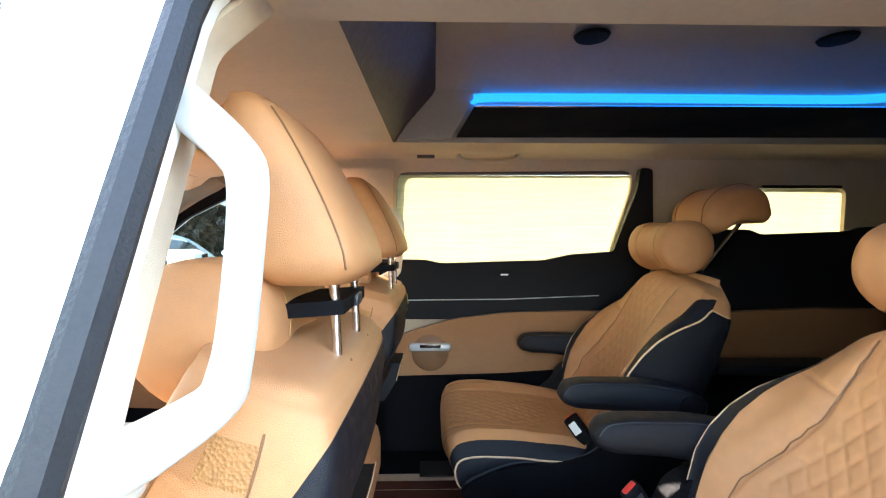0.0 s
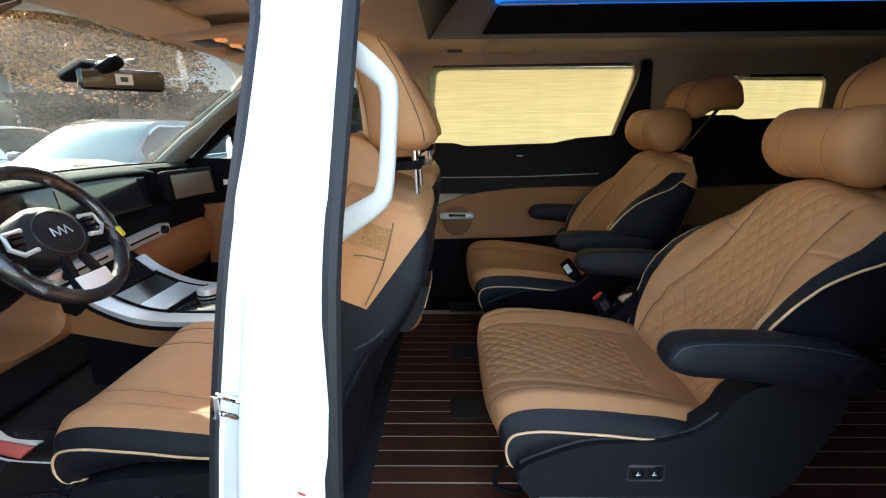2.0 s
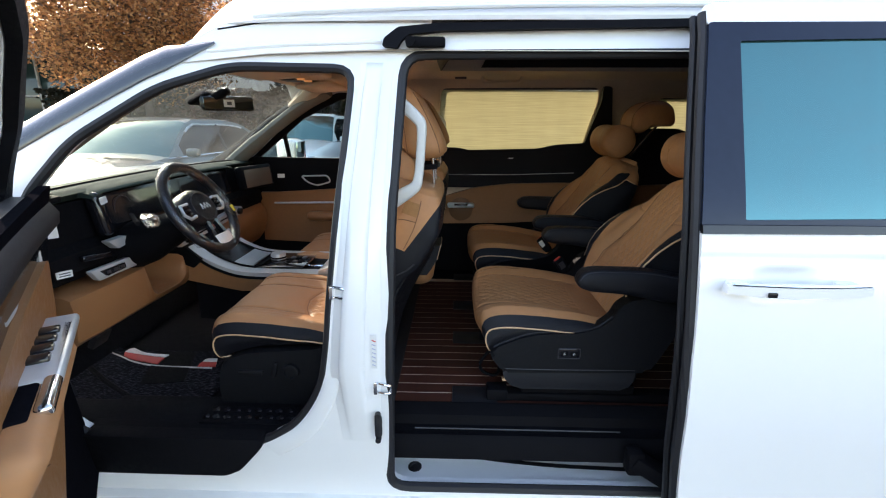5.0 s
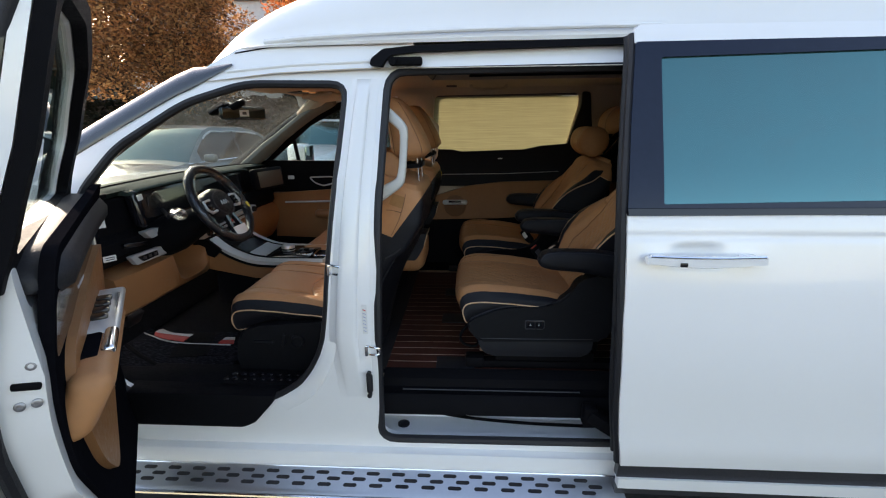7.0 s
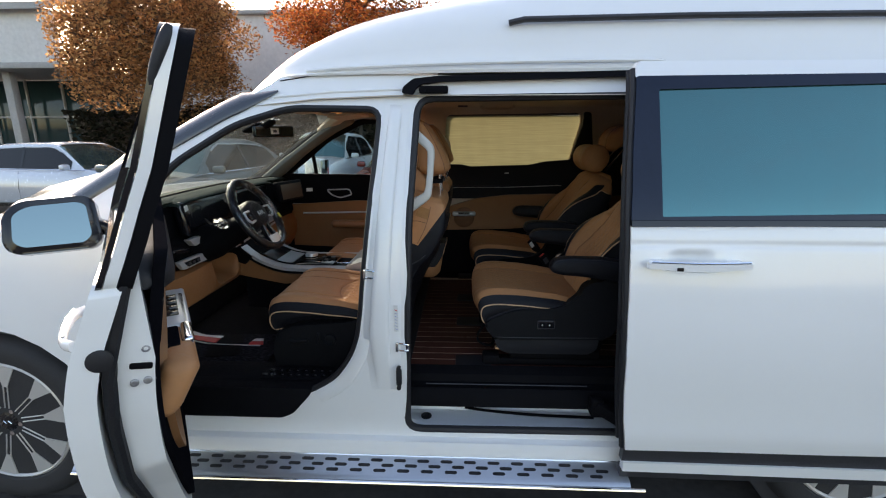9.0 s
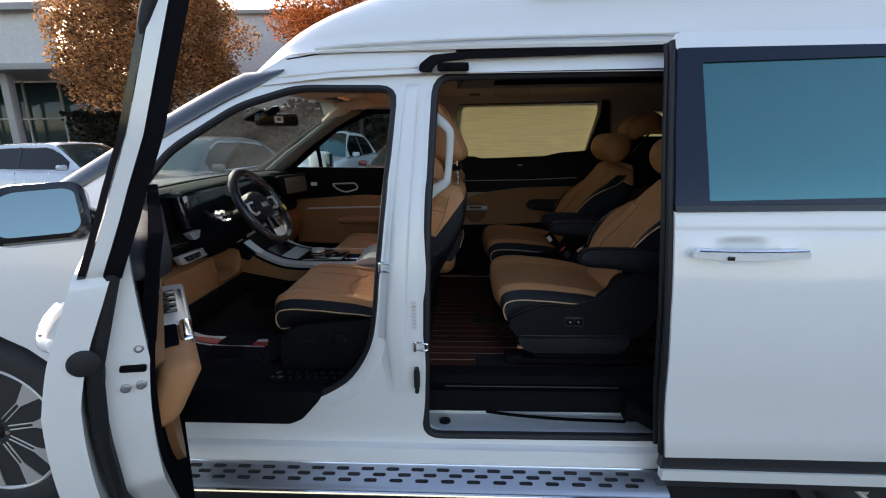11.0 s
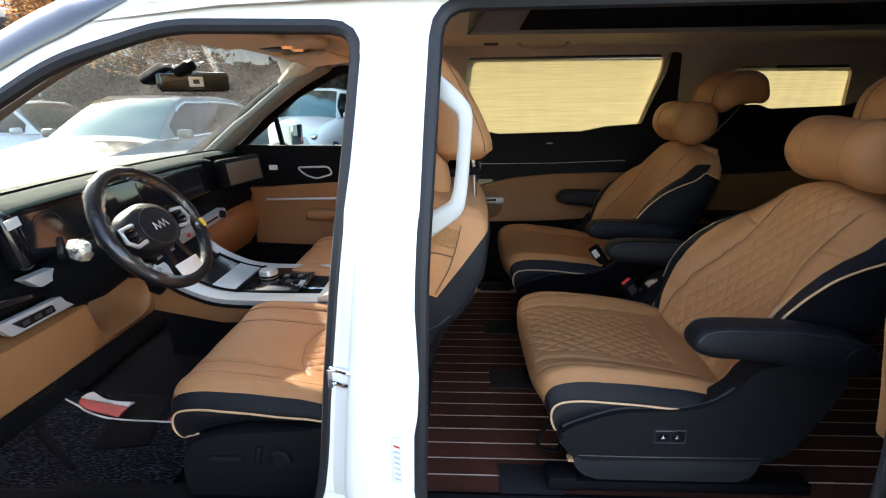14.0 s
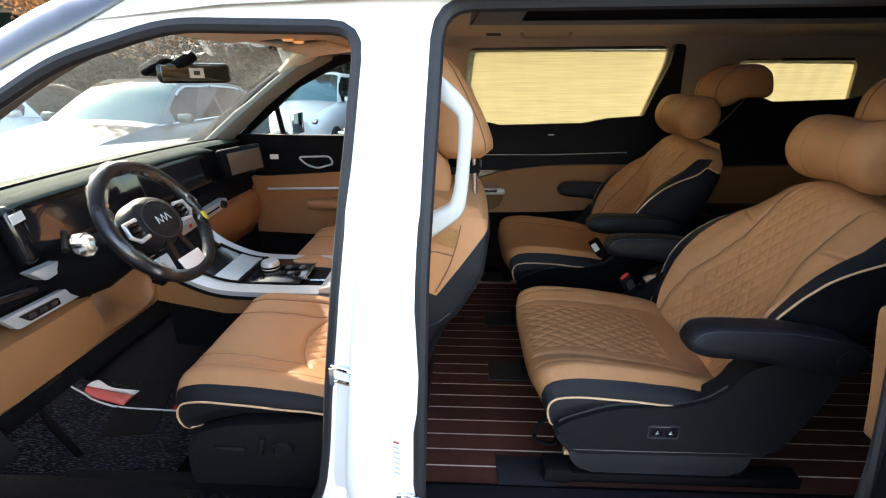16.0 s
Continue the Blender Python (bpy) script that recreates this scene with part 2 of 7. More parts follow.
def rounded(pts, r, n=4):
    """A closed outline with its corners rounded by about r."""
    out, k = [], len(pts)
    for i in range(k):
        a, b, c = (np.array(pts[(i + j) % k], float) for j in (-1, 0, 1))
        u, v = a - b, c - b
        d = min(r, np.linalg.norm(u) * 0.45, np.linalg.norm(v) * 0.45)
        p, q = b + u / np.linalg.norm(u) * d, b + v / np.linalg.norm(v) * d
        for j in range(n + 1):
            t = j / n
            out.append(tuple((1 - t) ** 2 * p + 2 * t * (1 - t) * b + t * t * q))
    return out


def skin(bm, rings, closed=True, caps=True):
    V = [[bm.verts.new(p) for p in r] for r in rings]
    n = len(V[0])
    for a, b in zip(V, V[1:]):
        for i in range(n if closed else n - 1):
            j = (i + 1) % n
            bm.faces.new((a[i], a[j], b[j], b[i]))
    if caps and closed:
        bm.faces.new(V[0][::-1]), bm.faces.new(V[-1])
    return V


def loft(rings, closed=True, caps=True):
    bm = bmesh.new()
    skin(bm, rings, closed, caps)
    return bm


def rbox(c, s, bevel=0.01, seg=2, rot=(0, 0, 0)):
    """A box with rounded edges: centre, size, rounding, turn in degrees."""
    bm = bmesh.new()
    bmesh.ops.create_cube(bm, size=1)
    bmesh.ops.scale(bm, vec=s, verts=bm.verts)
    if bevel:
        bmesh.ops.bevel(bm, geom=bm.edges[:], offset=min(bevel, min(s) * 0.48), segments=seg, affect="EDGES", profile=0.5)
    bmesh.ops.transform(bm, matrix=pose(*c, *rot), verts=bm.verts)
    return bm


def prism(pts, axis, a, b, bevel=0.0, seg=2):
    """An outline drawn across an axis and drawn out from a to b along it."""
    put = {"x": lambda p, d: (d, p[0], p[1]), "y": lambda p, d: (p[0], d, p[1]), "z": lambda p, d: (p[0], p[1], d)}[axis]
    bm = bmesh.new()
    skin(bm, [[put(p, d) for p in pts] for d in (a, b)])
    if bevel:
        ends = [e for e in bm.edges if len(e.link_faces) == 2 and any(len(f.verts) > 4 or len(pts) == 4 for f in e.link_faces) and abs(e.verts[0].co["xyz".index(axis)] - e.verts[1].co["xyz".index(axis)]) < 1e-6]
        bmesh.ops.bevel(bm, geom=ends, offset=bevel, segments=seg, affect="EDGES", profile=0.5, clamp_overlap=True)
    return bm


def tube(path, r, n=8, closed=False, flat=1.0, up=(0, 0, 1)):
    """A round or flattened bar along a path; r may vary along it."""
    P, rings = [Vector(p) for p in path], []
    k = len(P)
    for i, p in enumerate(P):
        d = (P[(i + 1) % k] - P[i - 1]) if closed else P[min(i + 1, k - 1)] - P[max(i - 1, 0)]
        d.normalize()
        u = Vector(up)
        s = d.cross(u)
        if s.length < 1e-3:
            s = d.cross(Vector((0, 1, 0.01)))
        s.normalize()
        w = s.cross(d)
        q = r[i] if hasattr(r, "__len__") else r
        rings.append([p + s * math.cos(2 * math.pi * j / n) * q + w * math.sin(2 * math.pi * j / n) * q * flat for j in range(n)])
    if closed:
        rings.append(rings[0])
    bm = loft(rings, True, not closed)
    if closed:
        bmesh.ops.remove_doubles(bm, verts=bm.verts, dist=1e-6)
    return bm


def lathe(prof, c, axis="y", n=32):
    """A turned shape: (radius, along) rows about an axis through c."""
    rings = []
    for r, h in prof:
        ring = []
        for j in range(n):
            a = 2 * math.pi * j / n
            x, z = r * math.cos(a), r * math.sin(a)
            v = {"y": (x, h, z), "x": (h, x, z), "z": (x, z, h)}[axis]
            ring.append(Vector(c) + Vector(v))
        rings.append(ring)
    return loft(rings)


def join(*bms):
    out = bmesh.new()
    for b in bms:
        me = bpy.data.meshes.new("join")
        b.to_mesh(me)
        out.from_mesh(me)
        b.free()
        bpy.data.meshes.remove(me)
    return out


def mesh_of(bm, material, name, angle=40):
    bmesh.ops.recalc_face_normals(bm, faces=bm.faces)
    me = bpy.data.meshes.new(name)
    bm.to_mesh(me)
    bm.free()
    me.shade_smooth()
    me.set_sharp_from_angle(angle=radians(angle))
    for m in (material if isinstance(material, (list, tuple)) else [material]):
        me.materials.append(m)
    return me


# the near flank and the sliding door are drawn on a flat plan; these carry them to their place beside the cabin
FLANK = Matrix(((1.083, 0.004, 0.001, -0.002), (0, 1.07, 0, 0.098), (-0.003, 0.020, 1.079, -0.129), (0, 0, 0, 1)))
SLIDE = Matrix(((1.032, -0.033, 0.009, -0.009), (0, 1.0, 0, 0.035), (-0.002, 0.038, 1.029, -0.053), (0, 0, 0, 1)))
place = [None]


def part(name, bm, material, parent=None, label="", angle=40, turn=None):
    """One mesh object, built in world places, under a thing or a part."""
    if turn:
        bmesh.ops.transform(bm, matrix=turn, verts=bm.verts)
    if place[0]:
        bmesh.ops.transform(bm, matrix=place[0], verts=bm.verts)
    ob = new(name, mesh_of(bm, material, name, angle))
    if parent:
        ob.parent = parent
        if parent.type == "EMPTY":
            ob.matrix_parent_inverse = Matrix.Translation(-parent.location)
    if label:
        ob["label"] = label
    return ob


def thing(name, at, label, category, group="", kind=""):
    ob = new(name)
    ob.location, ob.empty_display_size = at, 0.1
    return tagged(ob, label, category, group, kind)


# ---- the van's measures ----
GROUND, MID = -0.075, 1.07
PZ = [0.0, 0.30, 0.5, 0.8, 1.0, 1.28, 1.70, 1.78, 1.9]
PY = [0.2, 0.14, 0.10, 0.075, 0.08, 0.13, 0.305, 0.34, 0.46]
_zz = np.linspace(0, 1.9, 191)
_yy = np.convolve(np.pad(np.interp(_zz, PZ, PY), 8, "edge"), np.ones(17) / 17, "valid")


def side_y(z):
    """How far the van's near flank lies at that height."""
    return float(np.interp(z, _zz, _yy))


def panel(outline, holes, off=0.0, thick=0.03, step=0.07, far=False, ymap=None):
    """A body panel with openings, bent to the flank's curve; thickness goes inwards."""
    bm = bmesh.new()
    edges = []
    for loop in [outline, *holes]:
        vs = [bm.verts.new((p[0], 0, p[1])) for p in loop]
        edges += [bm.edges.new((vs[i], vs[(i + 1) % len(vs)])) for i in range(len(vs))]
    bmesh.ops.triangle_fill(bm, use_beauty=True, edges=edges, normal=(0, -1, 0))
    zs = [p[1] for p in outline]
    z = min(zs) + step
    while z < max(zs):
        bmesh.ops.bisect_plane(bm, geom=bm.verts[:] + bm.edges[:] + bm.faces[:], plane_co=(0, 0, z), plane_no=(0, 0, 1))
        z += step
    got = bmesh.ops.extrude_face_region(bm, geom=bm.faces[:], use_keep_orig=True)
    inner = {e for e in got["geom"] if isinstance(e, bmesh.types.BMVert)}
    for v in bm.verts:
        y = ymap(v.co.x, v.co.z) if ymap else side_y(v.co.z) + off
        y += thick if v in inner else 0
        v.co.y = 2 * MID - y if far else y
    return bm

# ---- ground ----
bm = bmesh.new()
bmesh.ops.create_grid(bm, x_segments=60, y_segments=60, size=400)
for v in bm.verts:
    v.co.z = GROUND
ground = part("ground", bm, ASPH)
tagged(ground, "dark worn asphalt of a car park", "ground", kind="structure")

# ---- the van ----
van = thing("minivan", (0.6, MID, GROUND), "white high-roof minivan with open driver's and sliding doors", "minivan")

FRONT_HOLE = rounded([(-1.12, 0.60), (-0.585, 0.597), (-0.486, 0.667), (-0.433, 0.737), (-0.397, 0.815), (-0.378, 0.93), (-0.369, 1.04), (-0.348, 1.255), (-0.33, 1.47), (-0.318, 1.645), (-0.66, 1.65),
                      (-0.86, 1.59), (-1.08, 1.45), (-1.19, 1.30), (-1.24, 1.0), (-1.22, 0.72)], 0.055)
SLIDE_HOLE = rounded([(-0.225, 0.432), (0.90, 0.442), (0.88, 1.0), (0.92, 1.695), (-0.185, 1.682), (-0.207, 1.25), (-0.212, 0.9)], 0.06)
outline = [(-1.42, 0.30), (1.03, 0.30), (1.1, 0.45), (1.2, 0.62), (1.38, 0.73), (1.58, 0.75), (1.78, 0.70), (1.93, 0.55), (2.0, 0.35), (2.8, 0.36), (2.95, 0.8), (2.85, 1.3),
           (2.55, 1.757), (-0.55, 1.768), (-0.70, 1.760), (-0.78, 1.712), (-0.85, 1.654), (-0.93, 1.602), (-1.144, 1.475), (-1.45, 1.285)]
place[0] = FLANK
body = part("body_side", panel(outline, [FRONT_HOLE, SLIDE_HOLE], thick=0.05), PAINT, van, "white pearl painted flank with door openings")

# raised pillar face with its folded flange between the two openings
pf = lambda z: float(np.interp(z, [0.62, 0.85, 1.0, 1.25, 1.45, 1.64], [-0.352, -0.378, -0.364, -0.338, -0.320, -0.302]))
pr = lambda z: float(np.interp(z, [0.62, 0.9, 1.25, 1.6, 1.66], [-0.238, -0.232, -0.226, -0.212, -0.206]))
press = [(0.0, 0.006), (0.04, -0.001), (0.17, -0.002), (0.20, -0.010), (0.25, -0.018), (0.34, -0.020), (0.60, -0.021), (0.655, -0.018), (0.685, -0.004), (0.96, -0.002), (1.0, 0.006)]
fade = lambda z: min(1.0, max(0.02, (z - 0.62) / 0.24)) * min(1.0, max(0.05, (1.66 - z) / 0.06))
part("pillar_face", loft([[(pf(z) + (pr(z) - pf(z)) * t, side_y(z) - 0.001 + d * fade(z), z) for t, d in press] + [(pr(z), side_y(z) + 0.02, z), (pf(z), side_y(z) + 0.02, z)] for z in np.linspace(0.62, 1.66, 40)]), PAINT, body, angle=60)


def seal(loop, off, r, name="door_seal"):
    pts = [(p[0], side_y(p[1]) + off, p[1]) for p in loop]
    return part(name, tube(pts, r, 8, True, 1.0, (0, 1, 0)), RUBBER, body, "black rubber door seal")


seal(FRONT_HOLE, 0.012, 0.014)
seal(SLIDE_HOLE, 0.010, 0.014)

# pressed lip round the lower corner of the driver's opening
lip_in = spline([(-0.392, 0.835), (-0.410, 0.785), (-0.440, 0.728), (-0.486, 0.667), (-0.535, 0.632), (-0.590, 0.600)], 5)
lip_out = spline([(-0.345, 0.835), (-0.360, 0.770), (-0.390, 0.705), (-0.430, 0.640), (-0.485, 0.590), (-0.545, 0.555)], 5)
rings = []
for k, (a, b) in enumerate(zip(lip_in, lip_out)):
    f_ = math.sin(math.pi * (k + 0.3) / (len(lip_in) - 0.4)) ** 0.5
    rings.append([(a[0] + (b[0] - a[0]) * t, side_y(a[1] + (b[1] - a[1]) * t) + d * f_, a[1] + (b[1] - a[1]) * t) for t, d in ((0.0, 0.004), (0.12, -0.006), (0.80, -0.009), (0.94, -0.006), (1.0, 0.003))])
part("opening_lip", loft(rings, False, False), PAINT, body, angle=60)

# strikers, stopper and the sticker on the pillar
for x, z in ((-0.352, 1.075), (-0.240, 0.805)):
    y = side_y(z)
    part("striker", join(tube(spline([(x - 0.012, y, z + 0.014), (x + 0.02, y - 0.012, z + 0.013), (x + 0.032, y - 0.010, z + 0.008), (x + 0.032, y - 0.010, z - 0.008),
                                      (x + 0.02, y - 0.012, z - 0.013), (x - 0.012, y, z - 0.014)], 4), 0.004), rbox((x - 0.010, y - 0.010, z), (0.010, 0.005, 0.036), 0.002)), CHROME, body, "chrome door striker")
part("stopper", rbox((-0.246, side_y(0.68) - 0.012, 0.682), (0.020, 0.02, 0.066), 0.007, 3), RUBBER, body)
for z in (0.643, 0.722):
    part("stopper_bolt", lathe([(0.008, -0.026), (0.008, -0.012)], (-0.246, side_y(0.68), z), n=10), RUBBER, body)
st = part("sticker", rbox((-0.251, side_y(0.91) - 0.0065, 0.915), (0.016, 0.002, 0.10), 0), LABEL, body, "white pressure sticker with fine bars")
for k in range(7):
    part("bar", rbox((-0.251, side_y(0.91) - 0.0085, 0.875 + 0.012 * k), (0.011, 0.002, 0.002), 0, 1, (0, 24, 0)), RED if k == 6 else PALEINK, st)

# rear flank beyond, far flank with its windows, and the tail
WIN_F = rounded([(-1.33, 1.27), (-0.42, 1.27), (-0.38, 1.60), (-0.46, 1.645), (-0.72, 1.635), (-0.98, 1.52)], 0.03)
WIN_S = rounded([(-0.16, 1.31), (0.735, 1.33), (0.755, 1.46), (0.785, 1.63), (0.775, 1.700), (-0.13, 1.692)], 0.035)
WIN_Q = rounded([(1.08, 1.40), (1.715, 1.425), (1.645, 1.640), (1.12, 1.645)], 0.04)
place[0] = None
part("body_side", panel([(-1.42, 0.30), (2.8, 0.30), (2.95, 0.8), (2.85, 1.3), (2.55, 1.757), (-0.55, 1.757), (-0.70, 1.715), (-0.90, 1.635), (-1.22, 1.455), (-1.45, 1.27)],
                        [WIN_F, WIN_S, WIN_Q], thick=0.03, far=True), PAINT, van)
part("tailgate", prism([(2.83, 0.36), (2.98, 0.8), (2.88, 1.3), (2.58, 1.80), (2.5, 1.80), (2.8, 1.3), (2.88, 0.8), (2.75, 0.36)], "y", 0.2, 1.94, 0.01), PAINT, van)

place[0] = FLANK
# high roof
ROOF = [(-0.97, 1.715), (-0.88, 1.765), (-0.78, 1.83), (-0.66, 1.91), (-0.52, 1.99), (-0.36, 2.045), (-0.12, 2.10), (0.2, 2.14), (0.7, 2.155), (1.3, 2.155), (1.9, 2.14), (2.35, 2.08), (2.6, 1.90), (2.68, 1.78)]
ROOF = spline(ROOF, 3)
rings = []
for x, top in ROOF:
    gut = 1.752 if x > -0.7 else 1.752 - 0.16 * min(1, (-0.7 - x) / 0.27) ** 1.2
    inset = 0.0 if x > -0.6 else 0.14 * ((-0.6 - x) / 0.37) ** 1.5
    if x > 2.5:
        inset = 0.0
    half = [(0.328, 0.06), (0.325, 0.09), (0.342, 0.14), (0.355, 0.32), (0.380, 0.53), (0.435, 0.72), (0.535, 0.86), (0.70, 0.95), (0.90, 0.99)]
    arc = [(y + inset, gut + f * max(top - gut, 0.004)) for y, f in half]
    arc = arc + [(MID, gut + max(top - gut, 0.004))] + [(2 * MID - y, z) for y, z in reversed(arc)]
    rings.append([(x, y, z) for y, z in arc])
bm = loft(rings, False, False)
bmesh.ops.recalc_face_normals(bm, faces=bm.faces)
got = bmesh.ops.solidify(bm, geom=bm.faces[:], thickness=0.012)
roof = part("roof", bm, PAINT, van, "raised white roof cap")
part("roof_groove", tube([(0.145, 0.360, 1.946), (0.20, 0.357, 1.957), (0.8, 0.357, 1.965), (1.4, 0.357, 1.966), (2.2, 0.357, 1.955)], 0.012, 8, False, 0.9), CLAD, roof, "dark groove strip")
part("cap_flange", tube(spline([(-0.60, 0.338, 1.782), (-0.4, 0.328, 1.795), (0.1, 0.320, 1.808), (0.62, 0.320, 1.812), (0.70, 0.326, 1.805)], 4), 0.008, 8), PAINT, roof)

part("roof_gap", tube([(x, side_y(z) - 0.001, z) for x, z in ((-0.70, 1.748), (-0.586, 1.766), (-0.501, 1.7735), (-0.29, 1.785), (-0.16, 1.791))], 0.0022, 6), BLACK, roof, "dark gap under the roof cap")
part("drip_fold", tube([(x, side_y(z) - 0.001, z) for x, z in ((-0.72, 1.688), (-0.50, 1.707), (-0.245, 1.716))], 0.006, 8), PAINT, body)

# slide rail above the opening
part("slide_rail", panel(rounded([(-0.240, 1.700), (-0.236, 1.722), (-0.20, 1.752), (-0.10, 1.762), (0.95, 1.788), (0.95, 1.765), (-0.08, 1.742), (-0.17, 1.732), (-0.19, 1.715), (-0.20, 1.695)], 0.006),
                                  [], off=-0.030, thick=0.06, step=0.02), BLACK, van, "black upper slide rail")
part("rail_channel", panel([(-0.16, 1.703), (0.95, 1.712), (0.95, 1.755), (-0.16, 1.73)], [], off=0.006, thick=0.02, step=0.02), SATIN, van)
part("rail_roller", join(rbox((-0.125, 0.292, 1.712), (0.105, 0.03, 0.026), 0.006), lathe([(0.013, -0.02), (0.013, 0.005)], (-0.165, 0.287, 1.712), n=12)), BLACK, van)

# sill: scuff plates, track and rocker
place[0] = None
sill_prof = [(0.405, 0.548), (0.39, 0.555), (0.37, 0.548), (0.345, 0.535), (0.335, 0.505), (0.30, 0.498), (0.285, 0.502), (0.275, 0.49), (0.262, 0.455), (0.257, 0.430), (0.28, 0.425), (0.42, 0.425)]
sill = part("sill_plate", loft([[(x, y, z) for y, z in sill_prof] for x in (-0.25, 0.9)]), BLACK, van, "black plastic scuff plate of the sliding door")
part("sill_rib", tube([(-0.17, 0.316, 0.5035), (0.52, 0.316, 0.5035)], 0.003, 6), GREYP, sill)
part("sill_riser", rbox((0.35, 0.405, 0.40), (1.25, 0.03, 0.20), 0.004), BLACK, sill)
place[0] = FLANK
part("sill_track", loft([[(x, y, z) for y, z in [(0.27, 0.452), (0.262, 0.428), (0.20, 0.424), (0.135, 0.424), (0.125, 0.41), (0.28, 0.40)]] for x in (-0.25, 0.9)]), PAINT, van)
part("track_slot", tube(spline([(0.0, 0.252, 0.446), (0.12, 0.235, 0.442), (0.3, 0.222, 0.438), (0.52, 0.215, 0.437)], 4), 0.009, 6, False, 0.5), BLACK, van)
part("drain_plug", lathe([(0.022, 0.0), (0.022, 0.004), (0.014, 0.005), (0.012, 0.001)], (-0.158, 0.212, 0.4275), "z", 16), RUBBER, van)
part("front_sill_plate", join(prism(rounded([(-1.10, 0.50), (-0.70, 0.50), (-0.655, 0.52), (-0.585, 0.60), (-0.58, 0.625), (-1.11, 0.625), (-1.09, 0.60)], 0.012), "y", 0.072, 0.12, 0.004),
                              rbox((-0.80, 0.2, 0.60), (0.68, 0.2, 0.03), 0.01)), BLACK, van, "black scuff plate of the driver's door")
tread = part("tread_panel", rbox((-0.63, 0.195, 0.617), (0.36, 0.085, 0.008), 0.003), BLACK, van)
for i in range(11):
    for j in range(2):
        x, y = -0.80 + 0.033 * i + 0.017 * j, 0.178 + 0.034 * j
        part("stud", prism([(x - 0.014, y), (x, y - 0.014), (x + 0.014, y), (x, y + 0.014)], "z", 0.619, 0.6245), GLOSSB, tread)
        part("stud_dot", rbox((x + 0.008, y - 0.004, 0.6250), (0.008, 0.005, 0.003), 0), GREYP, tread)
part("rocker", loft([[(x, y, z) for y, z in [(0.115, 0.40), (0.09, 0.395), (0.082, 0.36), (0.095, 0.325), (0.16, 0.31), (0.2, 0.4)]] for x in (-1.45, 0.62)]), PAINT, van)

# running board
board = part("running_board", loft([[(x, y, z) for y, z in [(0.15, 0.345), (0.10, 0.342), (0.085, 0.330), (0.0, 0.318), (-0.012, 0.306), (-0.008, 0.292), (0.15, 0.285)]] for x in (-1.50, 0.605)]), ALU, van, "brushed aluminium running board with dark oval pads")
part("board_lip", tube([(-1.5, -0.016, 0.296), (0.655, -0.016, 0.296)], 0.007, 8), CHROME, board)
part("board_crease", tube([(-1.5, 0.088, 0.333), (0.605, 0.088, 0.333)], 0.003, 6), CHROME, board)
pad_out = [(0.0235 * math.copysign(1, math.cos(a)) * (0.62 if abs(math.cos(a)) > 0 else 0) + 0.009 * math.cos(a), 0.0075 * math.sin(a)) for a in np.linspace(0, 2 * math.pi, 16, endpoint=False) + 0.1]
pad_mesh = mesh_of(prism(pad_out, "z", -0.004, 0.003), RUBBER, "pad")
for r, (y, shift) in enumerate(((0.067, 0.0), (0.043, 0.045), (0.019, 0.018))):
    for i in range(22):
        x = -1.42 + 0.09 * i + shift
        if x < 0.56:
            ob = new("pad", pad_mesh)
            ob.location, ob.rotation_euler, ob.parent = FLANK @ Vector((x, y, 0.3285 - (0.085 - y) * 0.141)), (radians(8), 0, 0), board
            ob.scale = (1.08, 1.07, 1.0)

# front wing, bonnet, nose
arch = [(-1.85 + 0.43 * math.cos(a), 0.42 + 0.43 * math.sin(a)) for a in np.linspace(0.0, math.pi, 14)]
wing_out = [(-1.38, 0.31), (-1.36, 1.0), (-1.36, 1.24), (-1.55, 1.235), (-1.9, 1.19), (-2.3, 1.12), (-2.6, 1.02), (-2.72, 0.85), (-2.72, 0.33), (-2.29, 0.33)] + arch[::-1] + [(-1.42, 0.33)]
part("front_wing", panel(wing_out, [], off=0.0, thick=0.03, step=0.1, ymap=lambda x, z: side_y(z) + 0.10 * max(0, (-x - 1.9) / 0.8) ** 2 + (0.03 if z < 0.5 else 0) * 0), PAINT, van, "white front wing")
place[0] = None
part("front_wing", panel([(-1.38, 0.31), (-1.36, 1.24), (-1.55, 1.235), (-1.9, 1.19), (-2.3, 1.12), (-2.6, 1.02), (-2.72, 0.85), (-2.72, 0.33)], [], thick=0.03, step=0.1, far=True), PAINT, van)
place[0] = FLANK
rings = []
for x, z, c in ((-1.38, 1.225, 0.02), (-1.6, 1.215, 0.03), (-1.9, 1.185, 0.05), (-2.3, 1.115, 0.06), (-2.6, 1.02, 0.06), (-2.74, 0.86, 0.02)):
    e = 0.10 + 0.10 * max(0, (-x - 1.9) / 0.8) ** 2
    rings.append([(x, e + (2 * MID - 2 * e) * k / 14, z + c * (1 - (abs(k - 7) / 7) ** 2.2)) for k in range(15)])
bm = loft(rings, False, False)
bmesh.ops.solidify(bm, geom=bm.faces[:], thickness=0.02)
part("bonnet", bm, PAINT, van, "white bonnet")
part("nose", prism(rounded([(-2.70, 0.30), (-2.82, 0.45), (-2.80, 0.75), (-2.72, 0.92), (-2.65, 0.90), (-2.65, 0.30)], 0.03), "y", 0.3, 1.84, 0.03), PAINT, van)
part("underbody", rbox((0.3, MID, 0.36), (5.6, 1.62, 0.14), 0.02), CLAD, van)
part("wheel_well", lathe([(0.45, -0.02), (0.45, 0.25)], (-1.85, 0.17, 0.42), n=24), CLAD, van)
part("wheel_well", lathe([(0.42, -0.02), (0.42, 0.25)], (1.5, 0.17, 0.42), n=24), CLAD, van)


